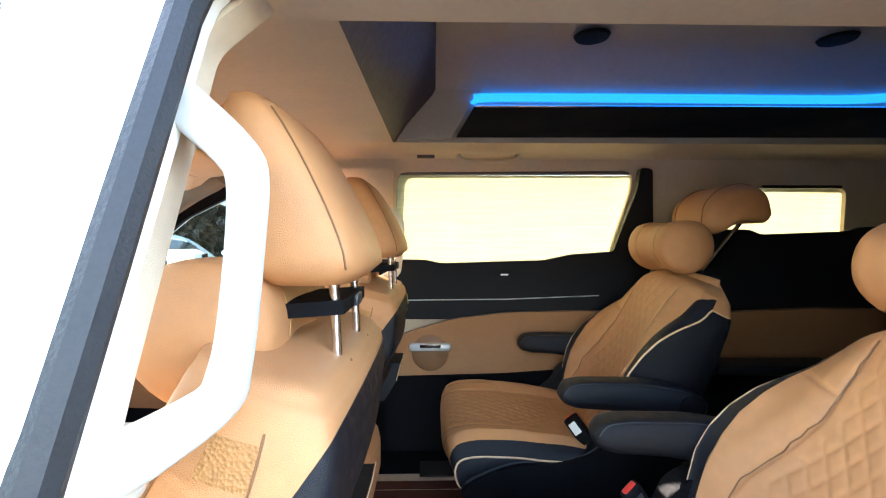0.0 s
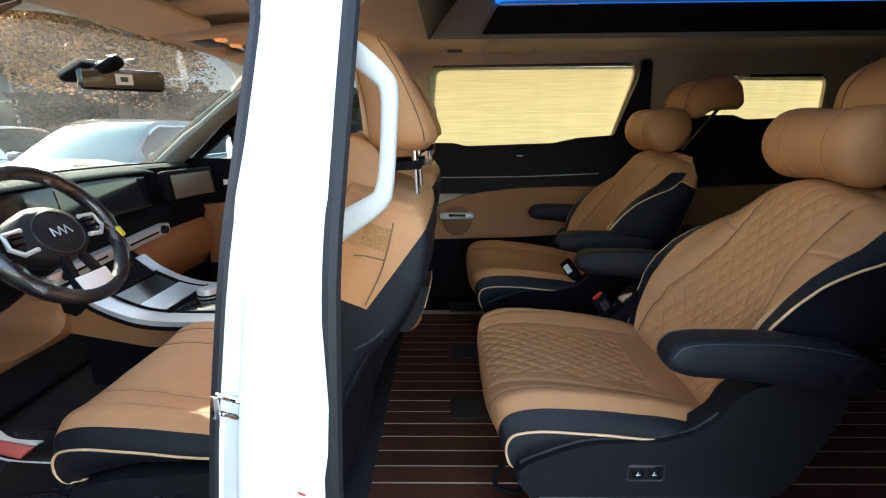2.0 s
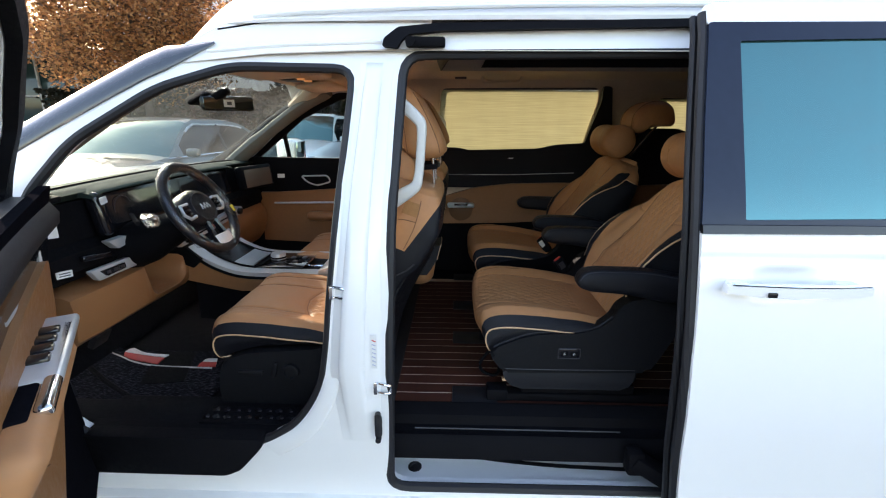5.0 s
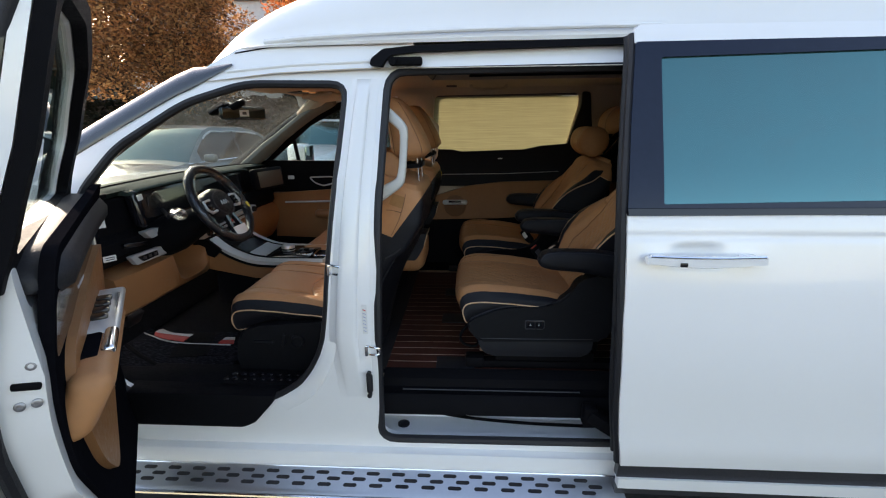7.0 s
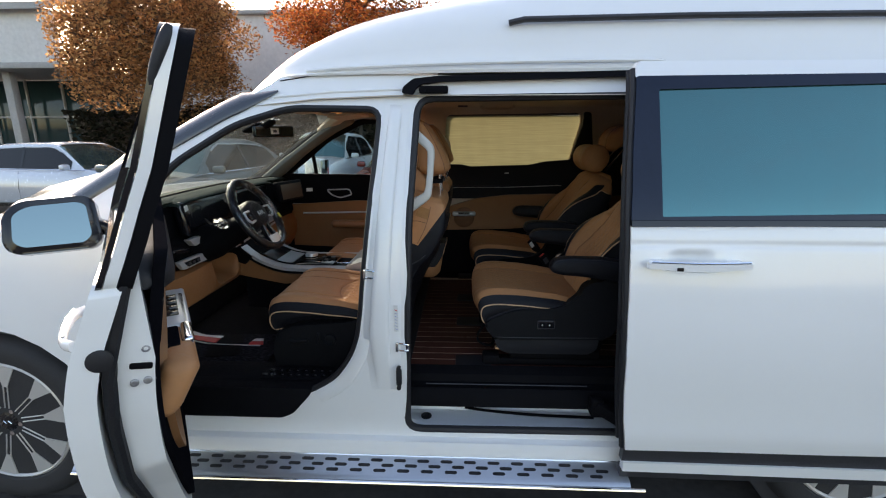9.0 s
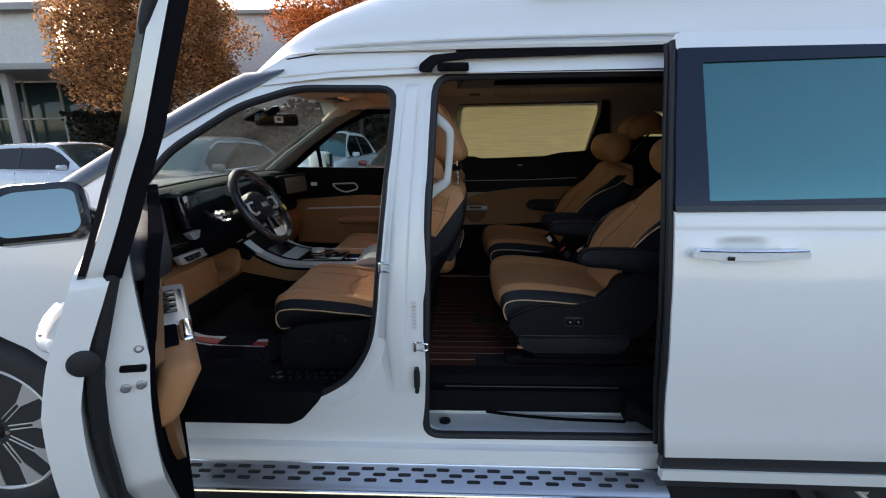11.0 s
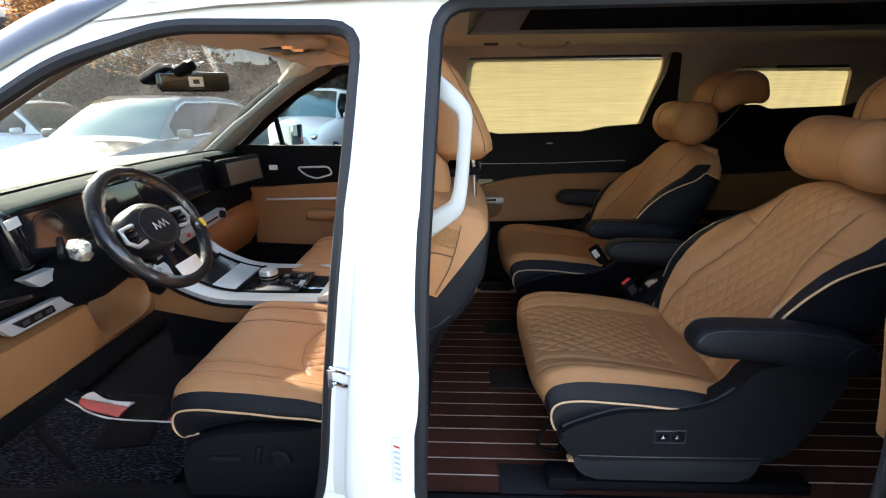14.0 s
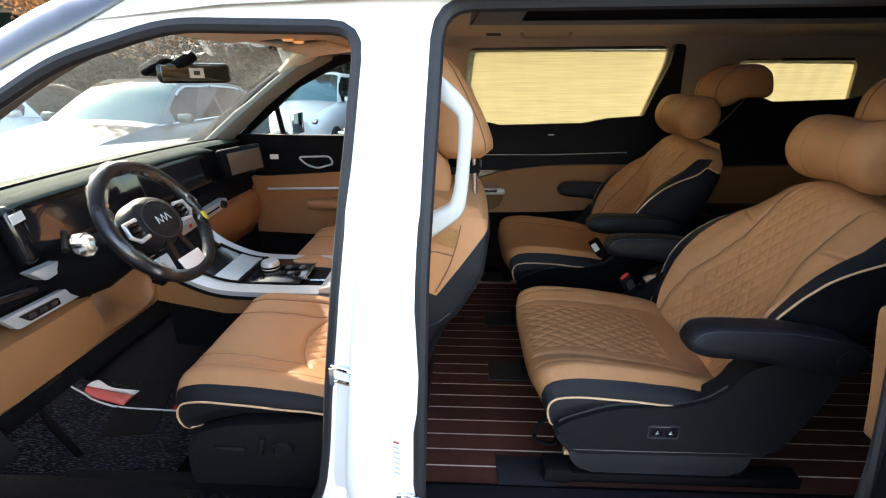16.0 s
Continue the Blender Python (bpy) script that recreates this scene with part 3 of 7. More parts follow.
def wheel(x, y0):
    """A wheel: tyre and a rim of five split spokes."""
    c, R = (x, y0, 0.422), 0.372
    ty = part("wheel", lathe([(0.262, 0.0), (0.27, -0.012), (0.31, -0.022), (0.345, -0.014), (0.366, 0.012), (0.372, 0.04), (0.372, 0.17), (0.36, 0.2), (0.26, 0.2)], c, n=56), TYRE, van, "front wheel with a black tyre" if x < 0 else "rear wheel with a black tyre")
    part("rim", join(lathe([(0.262, 0.12), (0.262, -0.004), (0.255, -0.008), (0.248, -0.002), (0.244, 0.02), (0.235, 0.12)], c, n=56)), RIMF, ty, "machined rim lip")
    part("rim_barrel", lathe([(0.24, 0.02), (0.225, 0.11), (0.0, 0.11)][:2] + [(0.02, 0.115)], c, n=40), RIMB, ty)
    part("hub", lathe([(0.075, 0.06), (0.07, 0.012), (0.06, 0.004), (0.045, 0.002), (0.034, -0.004), (0.005, -0.006)], c, n=28), RIMB, ty)
    for k in range(5):
        a0 = 2 * math.pi * k / 5 + 0.45
        for sgn in (-1, 1):
            a1 = a0 + sgn * 0.29

            def P(r, w, a=a1):
                return (c[0] + r * math.cos(a) - w * math.sin(a), c[2] + r * math.sin(a) + w * math.cos(a))
            part("spoke", prism([P(0.05, -0.016), P(0.16, -0.013), P(0.247, -0.041), P(0.247, 0.041), P(0.16, 0.013), P(0.05, 0.016)], "y", y0 + 0.004, y0 + 0.055, 0.003), RIMB, ty)
            part("spoke_face", prism([P(0.160, -0.009), P(0.246, -0.038), P(0.248, 0.0), P(0.246, 0.038), P(0.160, 0.009)], "y", y0 - 0.004, y0 + 0.0045), RIMF, ty)
            for w in (-0.0085, 0.0085):
                part("spoke_edge", tube([(P(0.062, w)[0], y0 - 0.001, P(0.062, w)[1]), (P(0.163, w)[0], y0 - 0.002, P(0.163, w)[1])], 0.0026, 6), RIMF, ty)
        b = (c[0] + 0.052 * math.cos(a0 + 0.63), c[2] + 0.052 * math.sin(a0 + 0.63))
        part("wheel_nut", lathe([(0.010, -0.004), (0.010, 0.02), (0.003, 0.02)], (b[0], y0, b[1]), n=6), CHROME, ty)
    part("hub_mark", tube([(c[0] - 0.02, y0 - 0.0065, c[2] - 0.006), (c[0] - 0.012, y0 - 0.0065, c[2] + 0.007), (c[0] - 0.002, y0 - 0.0065, c[2] - 0.006), (c[0] + 0.008, y0 - 0.0065, c[2] + 0.007), (c[0] + 0.02, y0 - 0.0065, c[2] - 0.006)], 0.0022, 6), CHROME, ty)


wheel(-1.85, 0.115)
wheel(1.50, 0.115)

# windscreen and its pillars
place[0] = None
bot = [(-1.50, 0.165, 1.235), (-1.62, 0.45, 1.225), (-1.70, 0.75, 1.22), (-1.73, MID, 1.22)]
top = [(-0.76, 0.315, 1.715), (-0.84, 0.55, 1.72), (-0.89, 0.8, 1.722), (-0.90, MID, 1.722)]
bot, top = [b + [(x, 2 * MID - y, z) for x, y, z in reversed(b[:-1])] for b in (bot, top)]
bot[0], top[0] = (-1.56, 0.26, 1.225), (-0.80, 0.44, 1.725)        # the near edge, behind the pillar
rows = []
for k in range(9):
    t = k / 8
    rows.append([tuple(np.array(a) * (1 - t) + np.array(b) * t + np.array((-0.03, 0, 0.035)) * math.sin(math.pi * t)) for a, b in zip(bot, top)])
part("windscreen", loft(rows, False, False), WSCREEN, van, "clear windscreen with a thin film for dust and glare haze")
for far in (0, 1):
    place[0] = None if far else FLANK
    f = lambda x, y, z: (x, 2 * MID - y if far else y, z)
    low = spline([(-1.62, 0.125, 1.175), (-1.45, side_y(1.28), 1.278), (-1.144, side_y(1.47), 1.468), (-0.915, side_y(1.6), 1.600), (-0.83, side_y(1.64), 1.641), (-0.70, side_y(1.70) - 0.004, 1.708)], 8)
    rings = []
    for k, (x, y, z) in enumerate(low):
        w = min(1.0, 0.10 + (len(low) - 1 - k) / 9)
        rings.append([f(x + dx * w, y + dy * w, z + dz * w) for dx, dy, dz in ((0.004, -0.006, -0.004), (-0.002, -0.008, 0.008), (-0.012, 0.008, 0.036), (-0.020, 0.032, 0.058), (-0.026, 0.062, 0.066), (-0.022, 0.066, 0.040), (0.0, 0.030, -0.010))])
    part("screen_trim", loft(rings), PILLARB, van, "glossy dark windscreen pillar trim", angle=60)
    part("pillar_trim", tube(spline([f(-1.50, 0.27, 1.20), f(-1.20, 0.30, 1.425), f(-0.95, 0.34, 1.59), f(-0.78, 0.38, 1.67)], 4), [0.055] * 4 + [0.045] * 8 + [0.04], 10, False, 0.8), PILLARVEIL, van, "beige inner windscreen pillar, greyed and darkened for the glare veil")
place[0] = None
part("corner_filler", tube([(-1.02, 2 * MID - 0.315, 1.585), (-0.93, 2 * MID - 0.35, 1.64), (-0.82, 1.68, 1.695)], [0.035, 0.05, 0.05], 10, False, 0.8), BEIGE, van)
part("screen_header", tube([(-0.82, 0.46, 1.69), (-0.86, 0.7, 1.70), (-0.88, MID, 1.705), (-0.86, 1.44, 1.70), (-0.84, 1.68, 1.680), (-0.90, 1.765, 1.652)], 0.028, 8), BEIGE, van)

# ---- the open driver's door: built shut, then turned on its hinge ----
place[0] = FLANK
SWING = Matrix.Translation((-1.30, 0.123, 0)) @ Matrix.Rotation(radians(-56), 4, "Z") @ Matrix.Translation((1.335, -0.098, 0.055))
D_OUT = rounded([(-1.33, 0.34), (-0.66, 0.34), (-0.50, 0.58), (-0.40, 0.72), (-0.355, 0.90), (-0.335, 1.05), (-0.325, 1.235), (-1.36, 1.235)], 0.04)
DY = lambda x, z: side_y(z) + float(np.interp(z, [0.34, 0.5, 0.8, 1.0, 1.10, 1.18, 1.24], [0.0, -0.010, -0.022, -0.022, -0.012, 0.006, 0.018]))
D_IN = rounded([(-1.28, 0.42), (-0.68, 0.42), (-0.55, 0.62), (-0.45, 0.75), (-0.40, 0.92), (-0.375, 1.05), (-0.358, 1.25), (-0.392, 1.25), (-0.410, 1.165), (-1.26, 1.165)], 0.02)
FRAME_O = rounded([(-1.30, 1.22), (-0.325, 1.22), (-0.312, 1.45), (-0.310, 1.685), (-0.35, 1.715), (-0.67, 1.712), (-0.92, 1.635), (-1.17, 1.46)], 0.03)
FRAME_H = rounded([(-1.19, 1.27), (-0.368, 1.27), (-0.354, 1.45), (-0.352, 1.65), (-0.385, 1.677), (-0.66, 1.674), (-0.90, 1.60), (-1.13, 1.43)], 0.03)
FB = lambda z, x=-0.33: side_y(z) + float(np.interp(z, [1.2, 1.3, 1.45, 1.6, 1.7], [0.020, 0.034, 0.030, 0.012, 0.0])) * max(0.0, min(1.0, (x + 1.0) / 0.5))     # the window frame stands more upright than the flank
door = part("front_door", panel(D_OUT, [], thick=0.052, step=0.03, ymap=DY), PAINT, van, "white driver's door standing wide open", turn=SWING)
bm = panel(D_IN, [], off=0.035, thick=0.09, step=0.05)
for v in bm.verts:      # the shut face narrows towards the window
    if v.co.y > side_y(v.co.z) + 0.06:
        v.co.y = side_y(v.co.z) + float(np.interp(v.co.z, [0.5, 1.05, 1.25], [0.125, 0.130, 0.088]))
part("door_inner_shell", bm, PAINT, door, turn=SWING)
part("window_frame", panel(FRAME_O, [FRAME_H], thick=0.022, step=0.05, ymap=lambda x, z: FB(z, x) + 0.010), PAINT, door, "white window frame", turn=SWING)
part("frame_cover", panel(FRAME_O, [FRAME_H], thick=0.010, step=0.05, ymap=lambda x, z: FB(z, x) - 0.002), GLOSSB, door, "gloss black frame cover", turn=SWING)
part("frame_trim", panel([(p[0] * 0.995 - 0.004, p[1] - 0.006) for p in FRAME_O], [FRAME_H], thick=0.026, step=0.05, ymap=lambda x, z: FB(z, x) + 0.034), BLACK, door, "black inner frame trim", turn=SWING)
edge = [p for p in D_IN if p[0] > -0.72 and not (p[1] > 1.1 and p[0] < -0.372)] + [(-0.350, 1.45), (-0.342, 1.60), (-0.35, 1.655)]
edge = sorted(edge, key=lambda p: p[1])
part("door_seal", tube([(p[0] + (0.016 if p[1] < 1.3 else 0.006), (side_y(p[1]) + 0.050 if p[1] < 1.2 else FB(p[1]) + 0.042), p[1]) for p in edge if p[1] < 1.66] + [(-0.37, FB(1.69) + 0.042, 1.695), (-0.6, FB(1.69) + 0.042, 1.695)], 0.014, 8), RUBBER, door, "black door seal", turn=SWING)
part("frame_tip", tube(spline([(-0.318, FB(1.58) + 0.004, 1.58), (-0.314, FB(1.63) + 0.006, 1.630), (-0.312, FB(1.67) + 0.012, 1.672), (-0.320, FB(1.70) + 0.016, 1.702)], 3), [0.004, 0.006, 0.008, 0.0095, 0.0105, 0.011, 0.011, 0.0105, 0.0095, 0.007], 10), RUBBER, door, "black rubber frame tip", turn=SWING)
gl = part("door_glass", panel(FRAME_H, [], thick=0.004, step=0.08, ymap=lambda x, z: FB(z, x) + 0.020), CLEAR, door, "clear side glass", turn=SWING)
gl.visible_shadow = False
for x, z, w in ((-0.391, 1.075, 0.112), (-0.398, 1.0, 0.092), (-0.398, 1.0, 0.116)):
    part("latch_bolt", lathe([(0.0085, 0.010), (0.0085, 0.014), (0.0065, 0.0155), (0.0045, 0.0155), (0.004, 0.013), (0.001, 0.013)], (x + 0.004, side_y(z) + w, z), "x", 14), STEEL, door, turn=SWING)
part("latch_slot", rbox((-0.377, side_y(1.04) + 0.104, 1.038), (0.012, 0.042, 0.014), 0.004, 2, (-12, 0, 0)), BLACK, door, turn=SWING)
part("plug", lathe([(0.023, 0.0), (0.023, 0.006), (0.018, 0.008)], (-0.336, side_y(1.09) + 0.034, 1.085), "x", 20), RUBBER, door, turn=SWING)
hand = part("door_handle", tube(spline([(x, side_y(1.1) - d, 1.112) for x, d in ((-0.585, 0.008), (-0.56, 0.024), (-0.50, 0.031), (-0.44, 0.031), (-0.39, 0.024), (-0.365, 0.008))], 4), 0.012, 12, False, 0.65, (0, 1, 0)), PAINT, door, "white pull handle with chrome", turn=SWING)
part("handle_chrome", tube([(x, side_y(1.1) - d, 1.126) for x, d in ((-0.56, 0.024), (-0.50, 0.031), (-0.44, 0.031), (-0.39, 0.024))], 0.003, 6), CHROME, hand, turn=SWING)
T0 = 0.115    # depth of the inner trim
part("door_trim", panel(rounded([(-1.25, 0.44), (-0.70, 0.44), (-0.57, 0.63), (-0.47, 0.78), (-0.43, 0.95), (-0.415, 1.10), (-0.41, 1.27), (-1.24, 1.29)], 0.04), [], off=T0, thick=0.024, step=0.05), MATT, door, "black inner door trim", turn=SWING)
part("trim_pad", panel(rounded([(-1.20, 0.98), (-1.10, 0.80), (-0.95, 0.72), (-0.70, 0.605), (-0.60, 0.70), (-0.50, 0.95), (-0.52, 1.04), (-0.80, 1.10), (-1.10, 1.13)], 0.05), [], off=T0 + 0.02, thick=0.022, step=0.05), TAN_TRIM, door, "tan padded door insert", turn=SWING)
bm = rbox((-0.70, side_y(0.9) + T0 + 0.068, 0.915), (0.48, 0.085, 0.14), 0.03, 4)
for v in bm.verts:      # the pad leans in towards its foot
    v.co.y -= max(0.0, 0.955 - v.co.z) * 0.55
part("armrest", bm, TAN, door, "tan leather armrest", turn=SWING)
swp = part("switch_panel", rbox((-0.87, side_y(0.9) + T0 + 0.068, 0.984), (0.34, 0.085, 0.022), 0.008, 3), SATIN, door, "chrome window switch panel", turn=SWING)
part("pull_cup", rbox((-0.645, side_y(0.9) + T0 + 0.052, 0.982), (0.15, 0.050, 0.016), 0.006, 3), MATT, door, "black pull cup", turn=SWING)
part("chrome_edge", rbox((-0.79, side_y(0.9) + T0 + 0.095, 0.984), (0.40, 0.030, 0.022), 0.009, 3), CHROME, door, turn=SWING)
part("armrest_seam", tube([(-0.509, side_y(0.9) + T0 + d, z) for d, z in ((0.036, 0.905), (0.07, 0.918), (0.105, 0.935))], 0.0015, 5), TAN_SEAM, door, turn=SWING)
for k in range(4):
    part("window_switch", rbox((-0.94 + 0.05 * k, side_y(0.9) + T0 + 0.062, 0.996), (0.034, 0.045, 0.014), 0.004, 2), GLOSSB, swp, turn=SWING)
part("gloss_panel", panel(rounded([(-1.23, 1.00), (-1.0, 1.03), (-0.60, 1.06), (-0.43, 1.05), (-0.42, 1.18), (-1.23, 1.19)], 0.03), [], off=T0 + 0.006, thick=0.020, step=0.04), GLOSSB, door, "gloss black handle panel", turn=SWING)
part("inner_handle", tube([(x, side_y(1.13) + T0 + 0.016, z) for x, z in rounded([(-0.945, 1.115), (-0.935, 1.158), (-0.72, 1.152), (-0.70, 1.13), (-0.72, 1.102), (-0.92, 1.098)], 0.018)], 0.007, 8, True, 1, (0, 1, 0)), SATIN, door, "silver handle ring", turn=SWING)
part("handle_cup", panel(rounded([(-0.93, 1.115), (-0.92, 1.148), (-0.73, 1.144), (-0.715, 1.13), (-0.73, 1.110), (-0.91, 1.106)], 0.014), [], off=T0 + 0.0, thick=0.008, step=0.04), MATT, door, turn=SWING)
part("door_label", rbox((-1.09, side_y(1.13) + T0 + 0.0275, 1.130), (0.020, 0.003, 0.044), 0), LABEL, door, turn=SWING)
pad = [(0.046, 1.180), (0.130, 1.163), (0.160, 1.182), (0.164, 1.212), (0.145, 1.244), (0.100, 1.257), (0.050, 1.262)]
part("trim_top", loft([[(x, 0.09 + (d - 0.09) * e + side_y(1.2), 1.205 + (z - 1.205) * e + 0.012 * math.sin(math.pi * (x + 1.25) / 0.85)) for d, z in pad for e in (min(1.0, 0.35 + 6 * (-0.41 - x) ** 0.8 if x < -0.41 else 0.35),)] for x in np.linspace(-1.25, -0.41, 14)]), RUBBER, door, "soft black door top", turn=SWING, angle=60)
# door mirror
mc = (-1.10, -0.015, 1.235)
mirror = part("door_mirror", rbox((mc[0] - 0.055, mc[1], mc[2]), (0.12, 0.225, 0.158), 0.055, 4), PAINT, door, "white door mirror with black surround", turn=SWING)
TIPM = pose(*mc, 0, -15, 0)
face = rounded([(-0.112, -0.055), (-0.085, -0.078), (0.09, -0.078), (0.113, -0.05), (0.105, 0.065), (0.08, 0.078), (-0.06, 0.072), (-0.105, 0.045)], 0.03)
part("mirror_surround", prism([(y * 1.05, z * 1.05) for y, z in face], "x", -0.06, 0.026, 0.008, 2), GLOSSB, mirror, turn=SWING @ TIPM)
part("mirror_glass", prism([(y * 0.84, z * 0.80) for y, z in face], "x", 0.024, 0.0285), DOORMIRROR, mirror, turn=SWING @ TIPM)
part("mirror_foot", rbox((mc[0] - 0.04, 0.095, 1.215), (0.07, 0.12, 0.04), 0.014, 3, (-28, 0, 0)), GLOSSB, mirror, turn=SWING)
part("mirror_corner", panel([(-1.30, 1.23), (-1.11, 1.23), (-1.11, 1.40)], [], off=0.0, thick=0.02), GLOSSB, door, turn=SWING)

# ---- the sliding door, pushed back along the flank ----
OFF = -0.09
place[0] = SLIDE
fr_x = lambda z: float(np.interp(z, [0.428, 0.55, 0.68, 0.95, 1.265], [0.592, 0.570, 0.556, 0.540, 0.537]))


def skin_y(x, z):
    """The sliding door's pressed skin: a crease under the window, a soft hollow behind the pull, a turned-in foot."""
    y = side_y(z) + OFF + 0.003 * math.exp(-((z - 1.205) / 0.010) ** 2) - 0.004 * math.exp(-((z - 0.49) / 0.05) ** 2)
    y += 0.0022 * math.sin(5.1 * x + 3.3 * z) * math.sin(4.3 * z + 1.7 * x) + 0.0014 * math.exp(-((z - 0.98) / 0.05) ** 2)
    return y + 0.018 * math.exp(-((x - 0.735) / 0.062) ** 4 - ((z - 1.152) / 0.030) ** 4)


zs, rings = np.concatenate([np.linspace(0.428, 1.08, 46), np.linspace(1.09, 1.23, 24), np.linspace(1.24, 1.265, 3)]), []
for w in (0.0, 0.03):
    rings.append([[(x, skin_y(x, z) + w, z) for x in np.concatenate([np.linspace(fr_x(z), 0.95, 44), np.linspace(0.97, 1.73, 14)])] for z in zs])
bm = loft(rings[0], False, False)
skin(bm, rings[1], False, False)
for e0, e1 in zip(*[[[r[0] for r in R], [r[-1] for r in R], R[0], R[-1]] for R in rings]):
    skin(bm, [e0, e1], False, False)
bmesh.ops.remove_doubles(bm, verts=bm.verts, dist=1e-5)
sdoor = part("sliding_door", bm, PAINT, van, "white sliding door pushed fully open")
S_FR = rounded([(0.537, 1.265), (1.70, 1.275), (1.66, 1.755), (0.580, 1.748), (0.555, 1.5)], 0.012)
S_GL = rounded([(0.640, 1.292), (1.60, 1.31), (1.57, 1.722), (0.652, 1.702)], 0.008)
part("window_frame", panel(S_FR, [S_GL], off=OFF + 0.002, thick=0.03, step=0.05), NAVYP, sdoor, "glossy dark window surround")
part("window_glass", panel(S_GL, [], off=OFF + 0.008, thick=0.006, step=0.05), TINTED, sdoor, "teal reflecting tinted glass")
part("belt_moulding", panel([(0.537, 1.262), (1.70, 1.272), (1.70, 1.288), (0.537, 1.282)], [], off=OFF - 0.006, thick=0.014, step=0.02), GLOSSB, sdoor)
part("door_header", panel(rounded([(0.578, 1.742), (1.68, 1.755), (1.68, 1.80), (0.60, 1.80), (0.582, 1.78)], 0.008), [], off=OFF + 0.004, thick=0.03, step=0.02), PAINT, sdoor)
front = [(0.592, 0.43), (0.556, 0.68), (0.540, 0.95), (0.537, 1.265), (0.555, 1.5), (0.583, 1.77)]
fr = spline(front, 5)
part("edge_wall", loft([[(x + 0.004, side_y(z) + OFF + w, z) for x, z in fr] for w in (0.012, 0.04, 0.072)], False, False), BLACK, sdoor, "black door edge")
part("edge_seal", tube([(x - 0.003, side_y(z) + OFF + 0.022, z) for x, z in fr], 0.013, 8), RUBBER, sdoor)
part("edge_strip", tube([(x + 0.0, side_y(z) + OFF + 0.075, z) for x, z in fr], 0.010, 8), RUBBER, sdoor)
part("inner_panel", panel(rounded([(0.592, 0.955), (1.68, 0.90), (1.68, 1.24), (0.572, 1.20), (0.574, 1.16)], 0.015), [], off=OFF + 0.085, thick=0.075, step=0.05), TAN_TRIM, sdoor, "tan inner door panel")
part("inner_low_panel", panel([(0.615, 0.50), (1.68, 0.50), (1.68, 0.88), (0.60, 0.88)], [], off=OFF + 0.08, thick=0.03, step=0.08), BLACK, sdoor)
part("lower_band", panel([(0.594, 0.362), (1.60, 0.352), (1.68, 0.40), (1.70, 0.425), (0.592, 0.428)], [], off=OFF + 0.012, thick=0.03, step=0.03), CLAD, sdoor, "dark lower cladding")
part("lower_strip", panel(rounded([(0.602, 0.314), (1.62, 0.300), (1.68, 0.33), (1.60, 0.352), (0.598, 0.362)], 0.004), [], off=OFF + 0.004, thick=0.03, step=0.02), PAINT, sdoor)
part("lower_skirt", panel([(0.61, 0.26), (1.62, 0.25), (1.62, 0.302), (0.605, 0.316)], [], off=OFF + 0.03, thick=0.03, step=0.03), CLAD, sdoor)
hy = side_y(1.15) + OFF
hd = part("pull_handle", loft([[(x, hy - 0.030 - 0.012 * math.sin(math.pi * k / 12) + a * 0.011, 1.147 + dz * (0.55 + 0.45 * math.sin(math.pi * min(max(k / 12, 0.06), 0.94)))) for a, dz in
                               ((0, 0.017), (-1, 0.013), (-1, -0.015), (0, -0.020), (1, -0.015), (1, 0.013))] for k, x in enumerate(np.linspace(0.582, 0.908, 13))]), PAINT, sdoor, "white pull handle with chrome line")
part("handle_chrome", tube([(x, hy - 0.040 - 0.012 * math.sin(math.pi * k / 12), 1.161) for k, x in enumerate(np.linspace(0.59, 0.90, 13))], 0.004, 6), CHROME, hd)
part("handle_button", rbox((0.676, hy - 0.053, 1.140), (0.02, 0.006, 0.012), 0.002), GLOSSB, hd)
for x in (0.62, 0.87):
    part("handle_foot", rbox((x, hy - 0.012, 1.147), (0.05, 0.035, 0.022), 0.008), PAINT, hd)
part("hinge_arm", join(rbox((0.60, 0.16, 0.475), (0.17, 0.06, 0.05), 0.012, 2, (0, 24, -20)), rbox((0.53, 0.19, 0.50), (0.05, 0.05, 0.08), 0.01)), BLACK, sdoor, "black lower hinge arm")

# ---- inside: floor, walls, ceiling ----
place[0] = None
FLOOR = 0.54
floor = part("floor", rbox((1.1, MID, FLOOR - 0.018), (2.9, 1.36, 0.04), 0.002), INLAY, None)
tagged(floor, "cabin floor of dark wood planks with pale inlay lines", "floor", kind="structure")
foot = part("floor", rbox((-1.15, MID + 0.05, 0.40), (1.75, 1.60, 0.06), 0.01), CARPET, None)
tagged(foot, "dark carpeted front footwell floor", "floor", kind="structure")
part("floor_edge", rbox((-0.357, MID, 0.525), (0.014, 1.37, 0.06), 0.004), BLACK, foot)
part("kick_panel", rbox((-1.56, 1.955, 0.74), (0.50, 0.04, 0.64), 0.01), MATT, foot, "black footwell side lining")
part("far_step", rbox((0.25, 1.875, 0.485), (1.30, 0.23, 0.11), 0.01), MATT, floor, "black step lining by the far door")
part("floor_step", rbox((-0.32, MID, 0.47), (0.10, 1.5, 0.15), 0.02), CARPET, foot)
part("front_strip", rbox((-0.300, MID, FLOOR + 0.002), (0.10, 1.37, 0.022), 0.004), RUBBER, floor, "black rubber edge strip")
part("inner_sill", rbox((-1.10, 0.33, 0.47), (0.92, 0.13, 0.15), 0.02), BLACK, foot)
part("toe_board", rbox((-1.80, MID, 0.62), (0.5, 1.6, 0.05), 0.02, 2, (0, 48, 0)), CARPET, foot)

